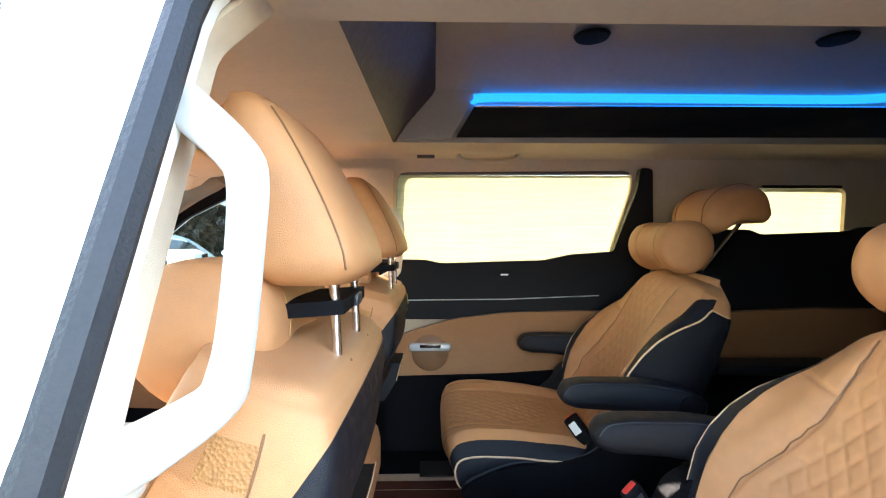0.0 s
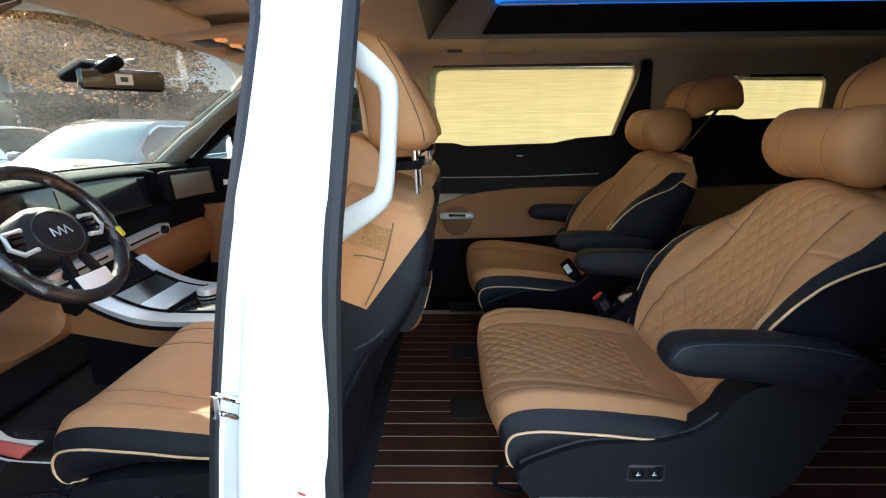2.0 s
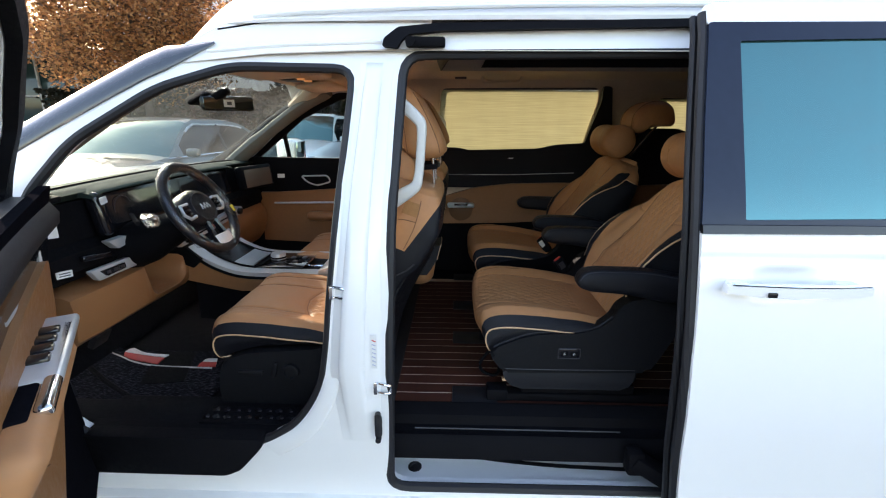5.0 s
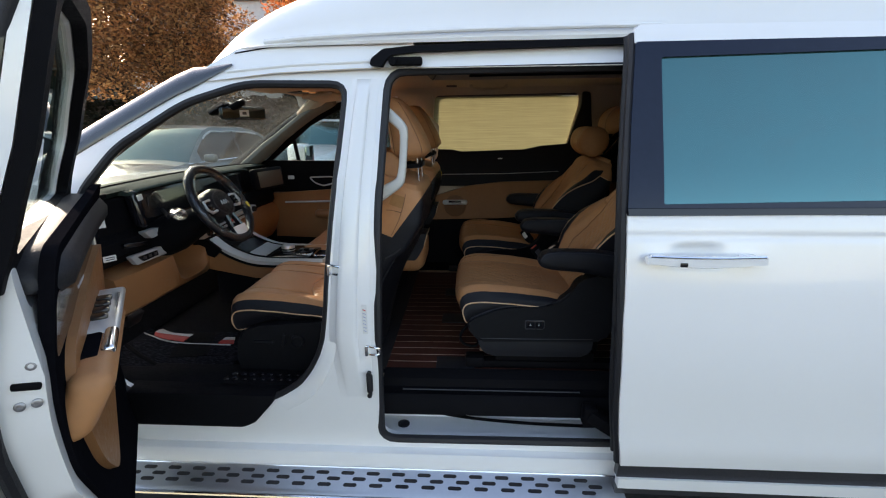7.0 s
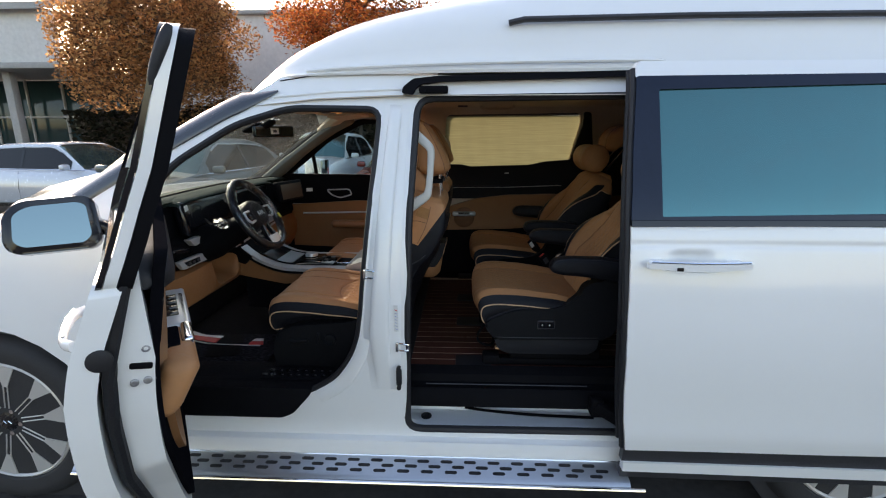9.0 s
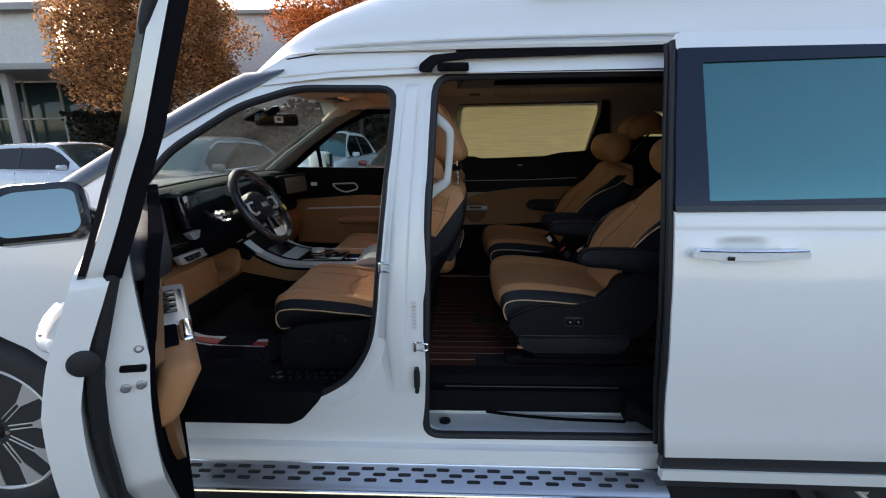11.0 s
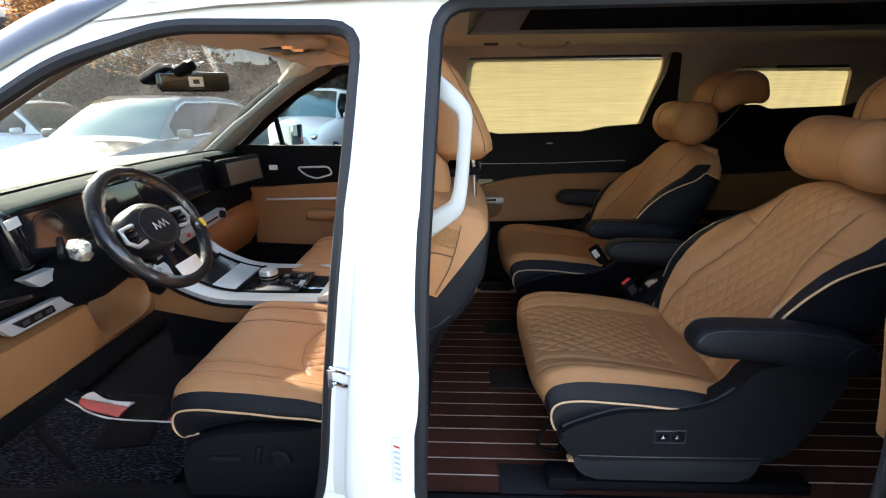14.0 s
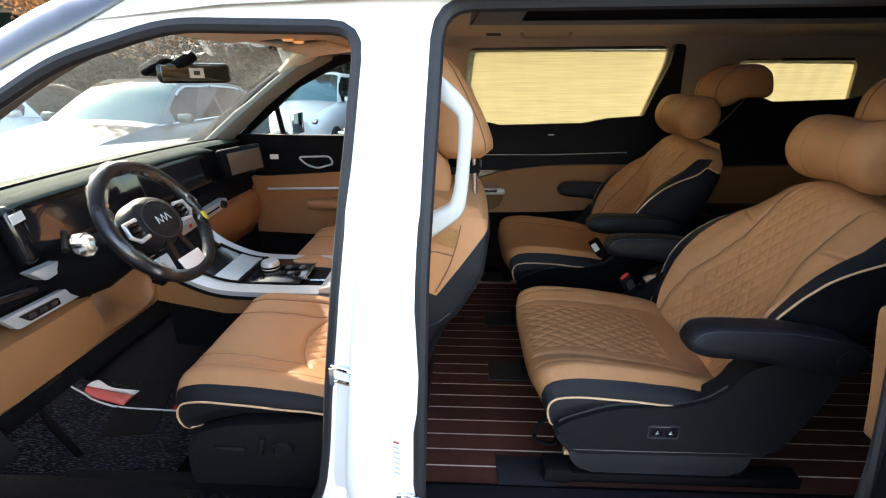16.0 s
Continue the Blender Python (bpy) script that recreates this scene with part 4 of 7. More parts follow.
far_y = lambda z, w: 2 * MID - side_y(z) - w       # inner face of the far side, w inside the skin
wallm = part("wall_trim", panel(rounded([(-0.33, 0.50), (2.6, 0.50), (2.55, 1.76), (-0.30, 1.76)], 0.02), [WIN_S, WIN_Q], off=0.036, thick=0.02, step=0.06, far=True), BEIGE, None)
tagged(wallm, "beige inner side wall with two blinds", "wall", kind="structure")

fdoor = thing("rear_door", (0.3, 1.92, 0.50), "closed sliding door with black and tan trim", "car door")
part("upper_trim", panel(rounded([(-0.26, 1.10), (0.90, 1.10), (0.905, 1.38), (0.872, 1.52), (0.832, 1.700), (0.785, 1.705), (0.788, 1.62), (0.752, 1.46), (0.738, 1.386), (0.57, 1.374), (0.46, 1.350), (0.035, 1.338), (-0.02, 1.352), (-0.26, 1.356)], 0.014), [], off=0.075, thick=0.03, step=0.05, far=True), NAVY, fdoor, "black upper door trim")
part("arm_section", panel(rounded([(-0.30, 0.86), (0.30, 0.872), (0.75, 0.90), (0.88, 0.95), (0.88, 1.13), (0.62, 1.138), (0.31, 1.130), (0.09, 1.104), (0.0, 1.078), (-0.15, 1.030), (-0.30, 0.985)], 0.03), [], off=0.095, thick=0.035, step=0.04, far=True), TAN_TRIM, fdoor, "tan padded door section")
part("lower_trim", panel([(-0.30, 0.50), (0.90, 0.50), (0.90, 0.90), (-0.30, 0.87)], [], off=0.07, thick=0.03, step=0.06, far=True), BLACK, fdoor)
part("trim_line", tube([(-0.2, far_y(1.19, 0.108), 1.182), (0.32, far_y(1.19, 0.108), 1.186), (0.7, far_y(1.19, 0.108), 1.20)], 0.0025, 6), SATIN, fdoor)
part("pocket_scoop", lathe([(0.005, 0.0), (0.066, -0.004), (0.076, -0.012), (0.06, -0.02)], (-0.005, far_y(0.96, 0.128), 0.962), n=28), TAN_SEAM, fdoor)
hb = part("door_pull", rbox((-0.005, far_y(1.0, 0.150), 0.990), (0.172, 0.030, 0.034), 0.012, 3), SATIN, fdoor, "chrome inner door handle")
part("handle_slot", rbox((-0.005, far_y(1.0, 0.166), 0.996), (0.085, 0.004, 0.013), 0.002), GLOSSB, hb)
part("arm_pad", rbox((0.47, far_y(1.0, 0.15), 1.012), (0.20, 0.06, 0.07), 0.028, 4), NAVY, fdoor, "black door armrest pad")
part("latch_mark", rbox((0.30, far_y(1.29, 0.108), 1.29), (0.03, 0.004, 0.006), 0), SATIN, fdoor)
part("front_edge", tube([(-0.30, far_y(z, 0.12), z) for z in (0.6, 0.9, 1.1, 1.25)], 0.012, 6), BLACK, fdoor)

for nm, hole, zr, xr, zb in (("window_blind", WIN_S, 1.684, (-0.14, 0.80), 1.31), ("window_blind", WIN_Q, 1.640, (1.07, 1.74), 1.40)):
    w = 0.036
    bl = thing(nm, (sum(xr) / 2, 1.9, zb), "cream pleated roller blind drawn down over the window", "blind", "drawn window blinds")
    rows = [[(xr[0] + (xr[1] - xr[0]) * i / 30, far_y(z, w) + 0.0015 * math.sin(i * 1.7 + z * 9), z) for i in range(31)] for z in np.linspace(zb, zr, 14)]
    bm = loft(rows, False, False)
    part("fabric", bm, BLIND, bl, "cream translucent fabric")
    part("roller_case", tube([(xr[0] + 0.01, far_y(zr, w + 0.012), zr + 0.006), (xr[1] - 0.03, far_y(zr, w + 0.012), zr + 0.010)], 0.008, 8), DARKROOF if zb < 1.35 else BLACK, bl)
    if zb > 1.35:
        part("pull_bar", rbox((1.46, far_y(zr, w + 0.022), zr + 0.002), (0.32, 0.016, 0.014), 0.004), GLOSSB, bl)
for nm, hole in (("window_glass", WIN_S), ("window_glass", WIN_Q)):
    g = part(nm, panel(hole, [], off=0.008, thick=0.004, step=0.08, far=True), PRIVACY, van)

rq = thing("quarter_trim", (1.6, 1.9, 0.5), "black and tan trim beside the third row", "trim", kind="structure")
part("upper_panel", panel(rounded([(0.98, 1.12), (2.5, 1.12), (2.45, 1.50), (1.74, 1.485), (1.68, 1.468), (1.33, 1.455), (1.27, 1.475), (1.0, 1.475)], 0.015), [], off=0.07, thick=0.03, step=0.05, far=True), NAVY, rq)
part("tan_panel", panel(rounded([(0.95, 0.86), (2.5, 0.86), (2.5, 1.13), (1.6, 1.145), (0.97, 1.12)], 0.03), [], off=0.09, thick=0.05, step=0.05, far=True), TAN_TRIM, rq)
part("low_panel", panel([(0.92, 0.50), (2.5, 0.50), (2.5, 0.87), (0.92, 0.87)], [], off=0.08, thick=0.05, step=0.06, far=True), BLACK, rq)
part("cup_ledge", rbox((1.35, 1.80, 0.93), (0.5, 0.12, 0.05), 0.02), NAVY, rq)
part("rear_wall", prism([(2.42, 0.5), (2.55, 0.5), (2.5, 1.74), (2.40, 1.74)], "y", 0.25, 1.9), BLACK, rq)
part("near_wall", panel([(0.93, 0.50), (2.5, 0.50), (2.45, 1.70), (0.95, 1.70)], [], off=0.17, thick=0.02, step=0.1), BLACK, rq)

# ceiling with its raised well
def ceil_ring(x, a):
    """Across the van at x; a: 0 flat, 1 full well."""
    up = 0.27 * a
    half_n = [(0.40, 1.700), (0.45, 1.715), (0.52, 1.712), (0.570, 1.708), (0.592, 1.712), (0.606, 1.745 + 0.15 * up / 0.27), (0.63, 1.75 + up * 0.85), (0.72, 1.752 + up)]
    half_f = [(1.48, 1.765 + up * 0.96), (1.585, 1.768 + up * 0.62), (1.592, 1.768 + up * 0.40), (1.60, 1.768), (1.70, 1.757), (1.760, 1.738), (1.785, 1.716), (1.792, 1.694)]
    return [(x, y, z) for y, z in half_n] + [(x, MID, 1.757 + up)] + [(x, y, z) for y, z in half_f]


rings = [[(x, y, z - d) for x, y, z in ceil_ring(x, 0)] for x, d in ((-0.86, 0.035), (-0.6, 0.01), (-0.3, 0.0), (-0.13, 0.0))]
rings += [[(x + 0.14 * (1 if 5 < i < 12 else 0), y, z) for i, (x, y, z) in enumerate(ceil_ring(-0.125, 1))]] + [ceil_ring(x, 1) for x in (0.3, 0.9, 1.5, 2.1)] + [ceil_ring(2.2, 0), ceil_ring(2.5, 0)]
bm = loft(rings, False, False)
bm.faces.ensure_lookup_table()
for f in bm.faces:
    c = f.calc_center_median()
    if c.z > 1.80 and c.x > -0.02:
        f.material_index = 1
    elif c.z > 1.79:
        f.material_index = 2
ceiling = part("ceiling", bm, [BEIGE, GREYROOF, DARKROOF], None, angle=50)
tagged(ceiling, "beige headliner with a raised grey well", "ceiling", kind="structure")
strip = thing("light_strip", (0.9, 1.58, 1.88), "glowing blue light strip above a dark side panel", "light strip")
part("side_panel", loft([[(x, 1.588 + k * 0, z) for x, z in ((0.085, 1.782), (2.1, 1.790), (2.1, 1.888), (0.145, 1.884))] for k in (0, 1)][:1] + [[(x, 1.575, z) for x, z in ((0.085, 1.782), (2.1, 1.790), (2.1, 1.888), (0.145, 1.884))]]), GLOSSB, strip, "dark gloss side panel")
part("chrome_line", tube([(0.15, 1.572, 1.886), (2.1, 1.572, 1.890)], 0.004, 6), CHROME, strip)
part("glow_bar", tube(spline([(0.155, 1.572, 1.897), (0.18, 1.57, 1.913), (0.6, 1.57, 1.915), (1.35, 1.57, 1.915), (1.6, 1.57, 1.925), (2.1, 1.57, 1.96)], 4), 0.0155, 8), LED, strip, "blue glowing bar")
part("side_band", loft([[(x, 1.59 - d, z) for x, z in ((-0.115, 1.775), (0.065, 1.775), (0.15, 1.92), (0.24, 1.99), (0.03, 1.99))] for d in (0, 0.012)]), GREYROOF, strip, "grey suede side band")
sp = thing("roof_speaker", (0.45, 1.2, 2.0), "small round black speaker in the roof", "speaker", "roof speakers")
part("grille", lathe([(0.05, -0.012), (0.045, -0.02), (0.005, -0.022), (0.05, 0.0)][:3], (0.45, 1.30, 2.018), "z", 24), BLACK, sp)
copy_thing(sp, Matrix.Translation((1.15, 1.2, 2.0)))
part("oval_lamp", rbox((0.18, 1.20, 2.012), (0.22, 0.06, 0.014), 0.006), GLOSSB, strip)
hdl = thing("assist_handle", (0.22, 1.70, 1.745), "folded beige assist handle on the headliner", "handle")
part("grip", tube(spline([(0.10, 1.715, 1.745), (0.12, 1.70, 1.722), (0.20, 1.695, 1.716), (0.30, 1.70, 1.722), (0.32, 1.715, 1.745)], 4), 0.009, 8), BEIGE, hdl)
part("headliner_slot", rbox((-0.02, 1.735, 1.744), (0.065, 0.02, 0.012), 0.003), DARKROOF, hdl)
coat = thing("belt_anchor", (0.98, 1.83, 1.5), "grey belt anchor and hook on the rear pillar", "belt anchor")
part("hook", rbox((0.98, 1.82, 1.53), (0.035, 0.03, 0.07), 0.012, 3), GREYP, coat)
part("webbing", loft([[(0.955 + 0.05 * (1.5 - z), 1.815, z), (1.0 + 0.05 * (1.5 - z), 1.815, z), (1.0 + 0.05 * (1.5 - z), 1.819, z), (0.955 + 0.05 * (1.5 - z), 1.819, z)] for z in (0.9, 1.2, 1.5)]), BLACK, coat)

# near pillar's inner cover and the grab handle on it
place[0] = FLANK
pil = thing("pillar_cover", (-0.28, 0.3, 0.5), "beige and black inner cover of the middle pillar", "trim", kind="structure")
part("upper_cover", panel(rounded([(-0.36, 1.05), (-0.225, 1.05), (-0.20, 1.62), (-0.15, 1.68), (-0.35, 1.68), (-0.335, 1.5)], 0.015), [], off=0.052, thick=0.045, step=0.05), BEIGE, pil)
part("lower_cover", panel([(-0.38, 0.56), (-0.235, 0.56), (-0.225, 1.05), (-0.365, 1.05)], [], off=0.052, thick=0.05, step=0.05), BLACK, pil)
place[0] = None
grab = thing("grab_handle", (-0.17, 0.38, 1.25), "pale grey loop grab handle on the middle pillar", "handle")
gpts = [(-0.250, 0.452, 1.585), (-0.208, 0.418, 1.554), (-0.158, 0.392, 1.512), (-0.146, 0.387, 1.488), (-0.147, 0.384, 1.440), (-0.152, 0.378, 1.370), (-0.157, 0.374, 1.335), (-0.166, 0.372, 1.312), (-0.205, 0.372, 1.285), (-0.262, 0.374, 1.252)]
gp, rings = spline(gpts, 4), []
for i, p in enumerate(gp):      # a flat-sided bar, broad at its roots
    d = Vector(gp[min(i + 1, len(gp) - 1)]) - Vector(gp[max(i - 1, 0)])
    d.normalize()
    side, out = Vector((0, 1, 0)), d.cross(Vector((0, 1, 0)))
    k = abs(i / (len(gp) - 1) * 2 - 1) ** 2
    w, h = 0.0155 + 0.010 * k, 0.0135 + 0.013 * k
    rings.append([Vector(p) + side * w * math.copysign(abs(math.cos(a)) ** 0.55, math.cos(a)) + out * h * math.copysign(abs(math.sin(a)) ** 0.55, math.sin(a)) for a in np.linspace(0, 2 * math.pi, 20, endpoint=False)])
part("loop", loft(rings), HANDLE, grab, "pale grey moulded loop", angle=60)
for x, y, z in ((-0.262, 0.474, 1.592), (-0.275, 0.400, 1.246)):
    part("mount", rbox((x, y, z), (0.06, 0.045, 0.07), 0.016, 3), HANDLE, grab)
copy_thing(grab, Matrix.Translation((0.03, 0, 0)) @ Matrix.Translation((-0.17, 2 * MID - 0.38, 1.25)) @ Matrix.Scale(-1, 4, (0, 1, 0)))

# planks of the cabin floor
PITCH = 0.0615
plank = mesh_of(rbox((0, 0, 0), (2.55, PITCH - 0.0045, 0.008), 0.0012, 1), WOOD, "plank")
for i in range(21):
    ob = new("plank", plank)
    ob.location, ob.parent = (1.02, 0.437 + PITCH * i, FLOOR - 0.0005), floor

# ---- seats ----


def prof_at(pts, s):
    xs = [p[0] for p in pts]
    return [float(np.interp(s, xs, [p[k] for p in pts])) for k in range(1, len(pts[0]))]


def quilt(a, b, w=0.052, h=0.030):
    """Depth of diamond stitching at (a, b) metres."""
    p, q = a / w + b / h, a / w - b / h
    d = min(abs(p - round(p)), abs(q - round(q)))
    return -0.0036 * max(0.0, 1 - d / 0.26) ** 1.4


def seat(name, at, out, label, B, T, cush, front=False, drop=0.0):
    """A captain's seat. at: middle of its width; out: which way is outboard; B, T: foot and top of the backrest's face; cush: cushion's x shift and z shift."""
    cx, cz = cush
    th = thing(name, (cx + 0.35, at, FLOOR if not front else 0.43), label, "seat", "captain seats")
    HW = 0.262
    # cushion: its own quilted cover
    mid = spline([(0.080, 0.745), (0.040, 0.79), (0.032, 0.835), (0.055, 0.868), (0.11, 0.880), (0.20, 0.876), (0.34, 0.856), (0.46, 0.832), (0.57, 0.80)], 8)
    arc = [0]
    for p, q in zip(mid, mid[1:]):
        arc.append(arc[-1] + math.dist(p, q))
    NU, NV = 150, 150
    # lengthwise seams: distance from the middle at their start and end, and how far along the cover they run
    seams = [(0.118, 0.132, 0.14, 0.46), (0.192, 0.200, 0.12, 0.58)] if front else [(0.150, 0.172, 0.10, 0.58), (0.198, 0.214, 0.09, 0.34)]
    rows = []
    for j in range(NV + 1):
        s = arc[-1] * j / NV
        x = np.interp(s, arc, [p[0] for p in mid])
        z = np.interp(s, arc, [p[1] for p in mid])
        row = []
        for i in range(NU + 1):
            u = 2 * i / NU - 1
            y = u * HW * (1 - 0.10 * max(0, (0.10 - s) / 0.10))
            fr = max(0.0, 1 - s / 0.16)
            xx = x + 0.034 * abs(u) ** 4 * (0.4 + 0.6 * fr)
            zz = z + 0.016 * math.exp(-((abs(u) - 0.84) / 0.16) ** 2) * min(1, s / 0.2) - 0.010 * max(0, abs(u) - 0.88) / 0.12 + 0.012 * max(0.0, min(1.0, (s - 0.2) / 0.25)) * abs(u) ** 3
            if abs(y) < 0.125 and s > (0.42 + 2.2 * y * y if front else 0.12 + 1.5 * y * y) and s < (0.62 if front else 0.52):
                zz += 0.8 * quilt(y, s, 0.037, 0.056)
            for y0, y1, s0, s1 in seams:
                zz -= 0.0042 * math.exp(-((abs(y) - y0 - (y1 - y0) * (s - s0) / (s1 - s0)) / 0.006) ** 2) * max(0.0, min(1, (s - s0) / 0.04, (s1 - s) / 0.04))
            if front and abs(y) < 0.15:
                zz -= 0.004 * math.exp(-((s - 0.415 - 2.2 * y * y) / 0.006) ** 2)
            zz += 0.0011 * math.sin(46 * s + 11 * y + 2.4 * math.sin(19 * y + 6 * s)) * math.sin(9 * y + 14 * s + at)
            row.append((cx + xx, at + y, cz + zz))
        rows.append(row)
    rows_c = rows
    cu = part("cushion", loft(rows, False, False), TAN, th, "quilted tan leather cushion", angle=80)
    for sg in (-1, 1):
        edge = [r[-1 if sg > 0 else 0] for r in rows][::6]
        low = [(max(p[0], cx + 0.088) + 0.002, p[1] + sg * 0.010, cz + float(np.interp(p[0] - cx, [0.06, 0.08, 0.14, 0.24, 0.40, 0.57], [0.735, 0.745, 0.775, 0.800, 0.805, 0.79]))) for p in edge]
        n = 6
        rr = [[tuple(np.array(p) * (1 - k / n) + np.array(q) * (k / n) + np.array((0, sg * 0.022 * math.sin(math.pi * k / n), 0))) for p, q in zip(edge, low)] for k in range(n + 1)]
        part("side_bolster", loft(rr, False, False), NAVY, th, "black leather side of the cushion")
        pip = []
        for k, (p, q) in enumerate(zip(edge, low)):
            t = min(0.62, 0.036 / math.dist(p, q))
            v = np.array(p) * (1 - t) + np.array(q) * t + np.array((0, sg * (0.022 * math.sin(math.pi * t) + 0.003), 0))
            pip.append(tuple(v))
        part("piping", tube(spline(pip, 3), 0.0028, 6), PIPING, th, "cream piping")
    part("cushion_core", rbox((cx + 0.33, at, cz + 0.765), (0.46, 0.50, 0.09), 0.03), NAVY, th)
    # backrest
    lean = math.atan2(T[0] - B[0], T[1] - B[1])
    ux, uz = math.sin(lean), math.cos(lean)            # up the back
    nx, nz = math.cos(lean), -math.sin(lean)           # to its rear
    Lb = math.hypot(T[0] - B[0], T[1] - B[1])
    if front:
        spec = [(0, 0.235, -0.045, 0.12), (0.15, 0.262, -0.05, 0.13), (0.33, 0.268, -0.045, 0.13), (0.42, 0.267, 0.0, 0.132), (0.50, 0.266, 0.10, 0.142), (0.60, 0.265, 0.165, 0.168), (0.8, 0.260, 0.165, 0.185), (0.92, 0.248, 0.155, 0.166), (0.985, 0.236, 0.140, 0.142), (1.0, 0.225, 0.125, 0.128)]
    else:
        spec = [(0, 0.205, -0.025, 0.13, -0.008), (0.15, 0.218, -0.052, 0.18, -0.010), (0.33, 0.224, -0.068, 0.21, -0.010), (0.42, 0.224, -0.065, 0.22, -0.008), (0.52, 0.222, -0.052, 0.22, -0.002), (0.62, 0.216, -0.028, 0.22, 0.006),
                (0.70, 0.210, 0.000, 0.21, 0.018), (0.78, 0.204, 0.034, 0.20, 0.034), (0.86, 0.196, 0.056, 0.19, 0.046), (0.93, 0.182, 0.068, 0.172, 0.046), (0.97, 0.158, 0.074, 0.152, 0.038), (1.0, 0.118, 0.080, 0.130, 0.026)]
    seam_w = lambda q: float(np.interp(q, [0, 0.15, 0.35, 0.5, 0.62, 0.8, 1.0], [0.195, 0.190, 0.165, 0.128, 0.104, 0.098, 0.102]))
    frows, brows, pipes = [], [], {-1: [], 1: []}
    NS, NA = 168, 144
    for j in range(0 if front else NS + 1):
        s = j / NS
        te, de, back, po = prof_at(spec, s)        # half width of the tan cover, how far its edge lies behind the middle, the shell's depth, the border's fall

        def put(y, d, s=s):
            return (B[0] + ux * s * Lb + nx * d, at + y, B[1] + uz * s * Lb + nz * d)
        ease = 0.010 * math.cos(s * math.pi * 1.2) + 0.035 * max(0, (s - 0.90) / 0.10) ** 2
        row = []
        for i in range(NA + 1):
            u = 2 * i / NA - 1
            q = abs(u) / 0.861
            w = seam_w(s) + (0.030 if u < 0 else 0.0)
            if q <= 1:
                y = te * q
                d = ease + de * max(0.0, (q - 0.22) / 0.78) ** 1.7
                d -= 0.010 * math.exp(-((y - w - 0.035) / 0.03) ** 2) * (1 if s < 0.8 else max(0.0, 1 - (s - 0.8) * 8))
                if y < w - 0.026 and 0.04 < s < 0.96:
                    d -= 0.85 * quilt(y, s * Lb, 0.039, 0.062)
                d += 0.0055 * math.exp(-((y - w) / 0.005) ** 2) * (1 if s < 0.95 else 0)
                if y > w:
                    d += 0.005 * math.exp(-((s - 0.70 - 0.35 * (y - w)) / 0.008) ** 2)
            else:
                f = (abs(u) - 0.861) / 0.139
                y, d = te + (0.030 if s < 0.8 else 0.030 - 0.10 * (s - 0.8)) * math.sin(f * 1.45), ease + de + po * f ** 1.5
            row.append(put(math.copysign(y, u), d))
        frows.append(row)
        if j % 6 == 0:
            ring = []
            hw, dE = te + (0.030 if s < 0.8 else 0.030 - 0.10 * (s - 0.8)), ease + de + po
            deep = max(back, dE + 0.03)
            for k in range(25):
                a = math.pi * k / 24
                cy, dy = math.cos(a), math.sin(a)
                yy = -hw * math.copysign(abs(cy) ** 0.5, cy) * (1 + 0.07 * math.sin(2 * a) ** 2)
                ring.append(put(yy, dE + (deep - dE) * dy ** 0.65))
            ring[0], ring[-1] = row[0], row[-1]
            brows.append(ring)
            for sg in (-1, 1):
                if s < 0.83:
                    pipes[sg].append(put(sg * (hw + 0.002), dE + 0.002))
    if front:
        rings = []
        for j in range(NS + 1):
            s = j / NS
            hw, dep, back = prof_at(spec, s)
            up_ = min(1.0, max(0.0, (s - 0.65) / 0.3)) ** 1.5
            ring = []

            def add(y, d):
                ring.append((B[0] + ux * s * Lb + nx * d, at + y, B[1] + uz * s * Lb + nz * d + up_ * max(d, 0) * 0.16))
            for i in range(NA + 1):
                u = 2 * i / NA - 1
                y, q = u * hw * 0.965, abs(u)
                d = 0.012 * math.cos(s * math.pi * 1.2) - (0.045 if s < 0.5 else max(0.012, 0.045 - 0.09 * (s - 0.5))) * math.exp(-((q - 0.84) / 0.14) ** 2) + 0.045 * max(0, (q - 0.88) / 0.12) ** 2
                if abs(y) < 0.135 and 0.06 < s < 0.86:
                    d -= quilt(y, s * Lb, 0.040, 0.060)
                w = 0.165 - 0.05 * math.exp(-((s - 0.62) / 0.16) ** 2)
                d += 0.0055 * math.exp(-((abs(y) - w) / 0.005) ** 2) * (1 if s < 0.93 else 0)
                if abs(y) > w:
                    for g in (0.60, 0.71, 0.82):
                        d += 0.004 * math.exp(-((s - g - 0.25 * (abs(y) - w)) / 0.007) ** 2)
                add(y, d)
            d0 = d + 0.012
            side_ = [(0.99, d0), (1.0, d0 + 0.02), (1.0, 0.45 * (d0 + back)), (1.0, 0.62 * back), (0.998, 0.80 * back), (0.985, 0.93 * back), (0.955, 0.99 * back)]
            for f_, d in side_:
                add(hw * f_, d)
            for k in range(1, 12):
                add(hw * 0.955 * (1 - k / 6), back + 0.012 * (1 - (1 - k / 6) ** 2))
            for f_, d in reversed(side_):
                add(-hw * f_, d)
            rings.append(ring)
        mid_ = np.mean(rings[-1], axis=0)
        for f_, h in ((0.985, 0.005), (0.95, 0.009), (0.88, 0.011), (0.7, 0.012), (0.4, 0.013)):
            rings.append([tuple(mid_ + (np.array(p) - mid_) * f_ + np.array((0, 0, h))) for p in rings[NS]])
        bm = loft(rings)
        bm.faces.ensure_lookup_table()
        n = len(rings[0])
        for k in range((len(rings) - 1) * n):
            i, j = k % n, k // n
            if i < NA:
                bm.faces[k].material_index = 3 if j < (0.60 + 0.3 * (abs(2 * (i + 0.5) / NA - 1) - 0.72)) * NS and abs(2 * (i + 0.5) / NA - 1) > 0.72 else 2
            elif j >= NS - 1:
                bm.faces[k].material_index = 2
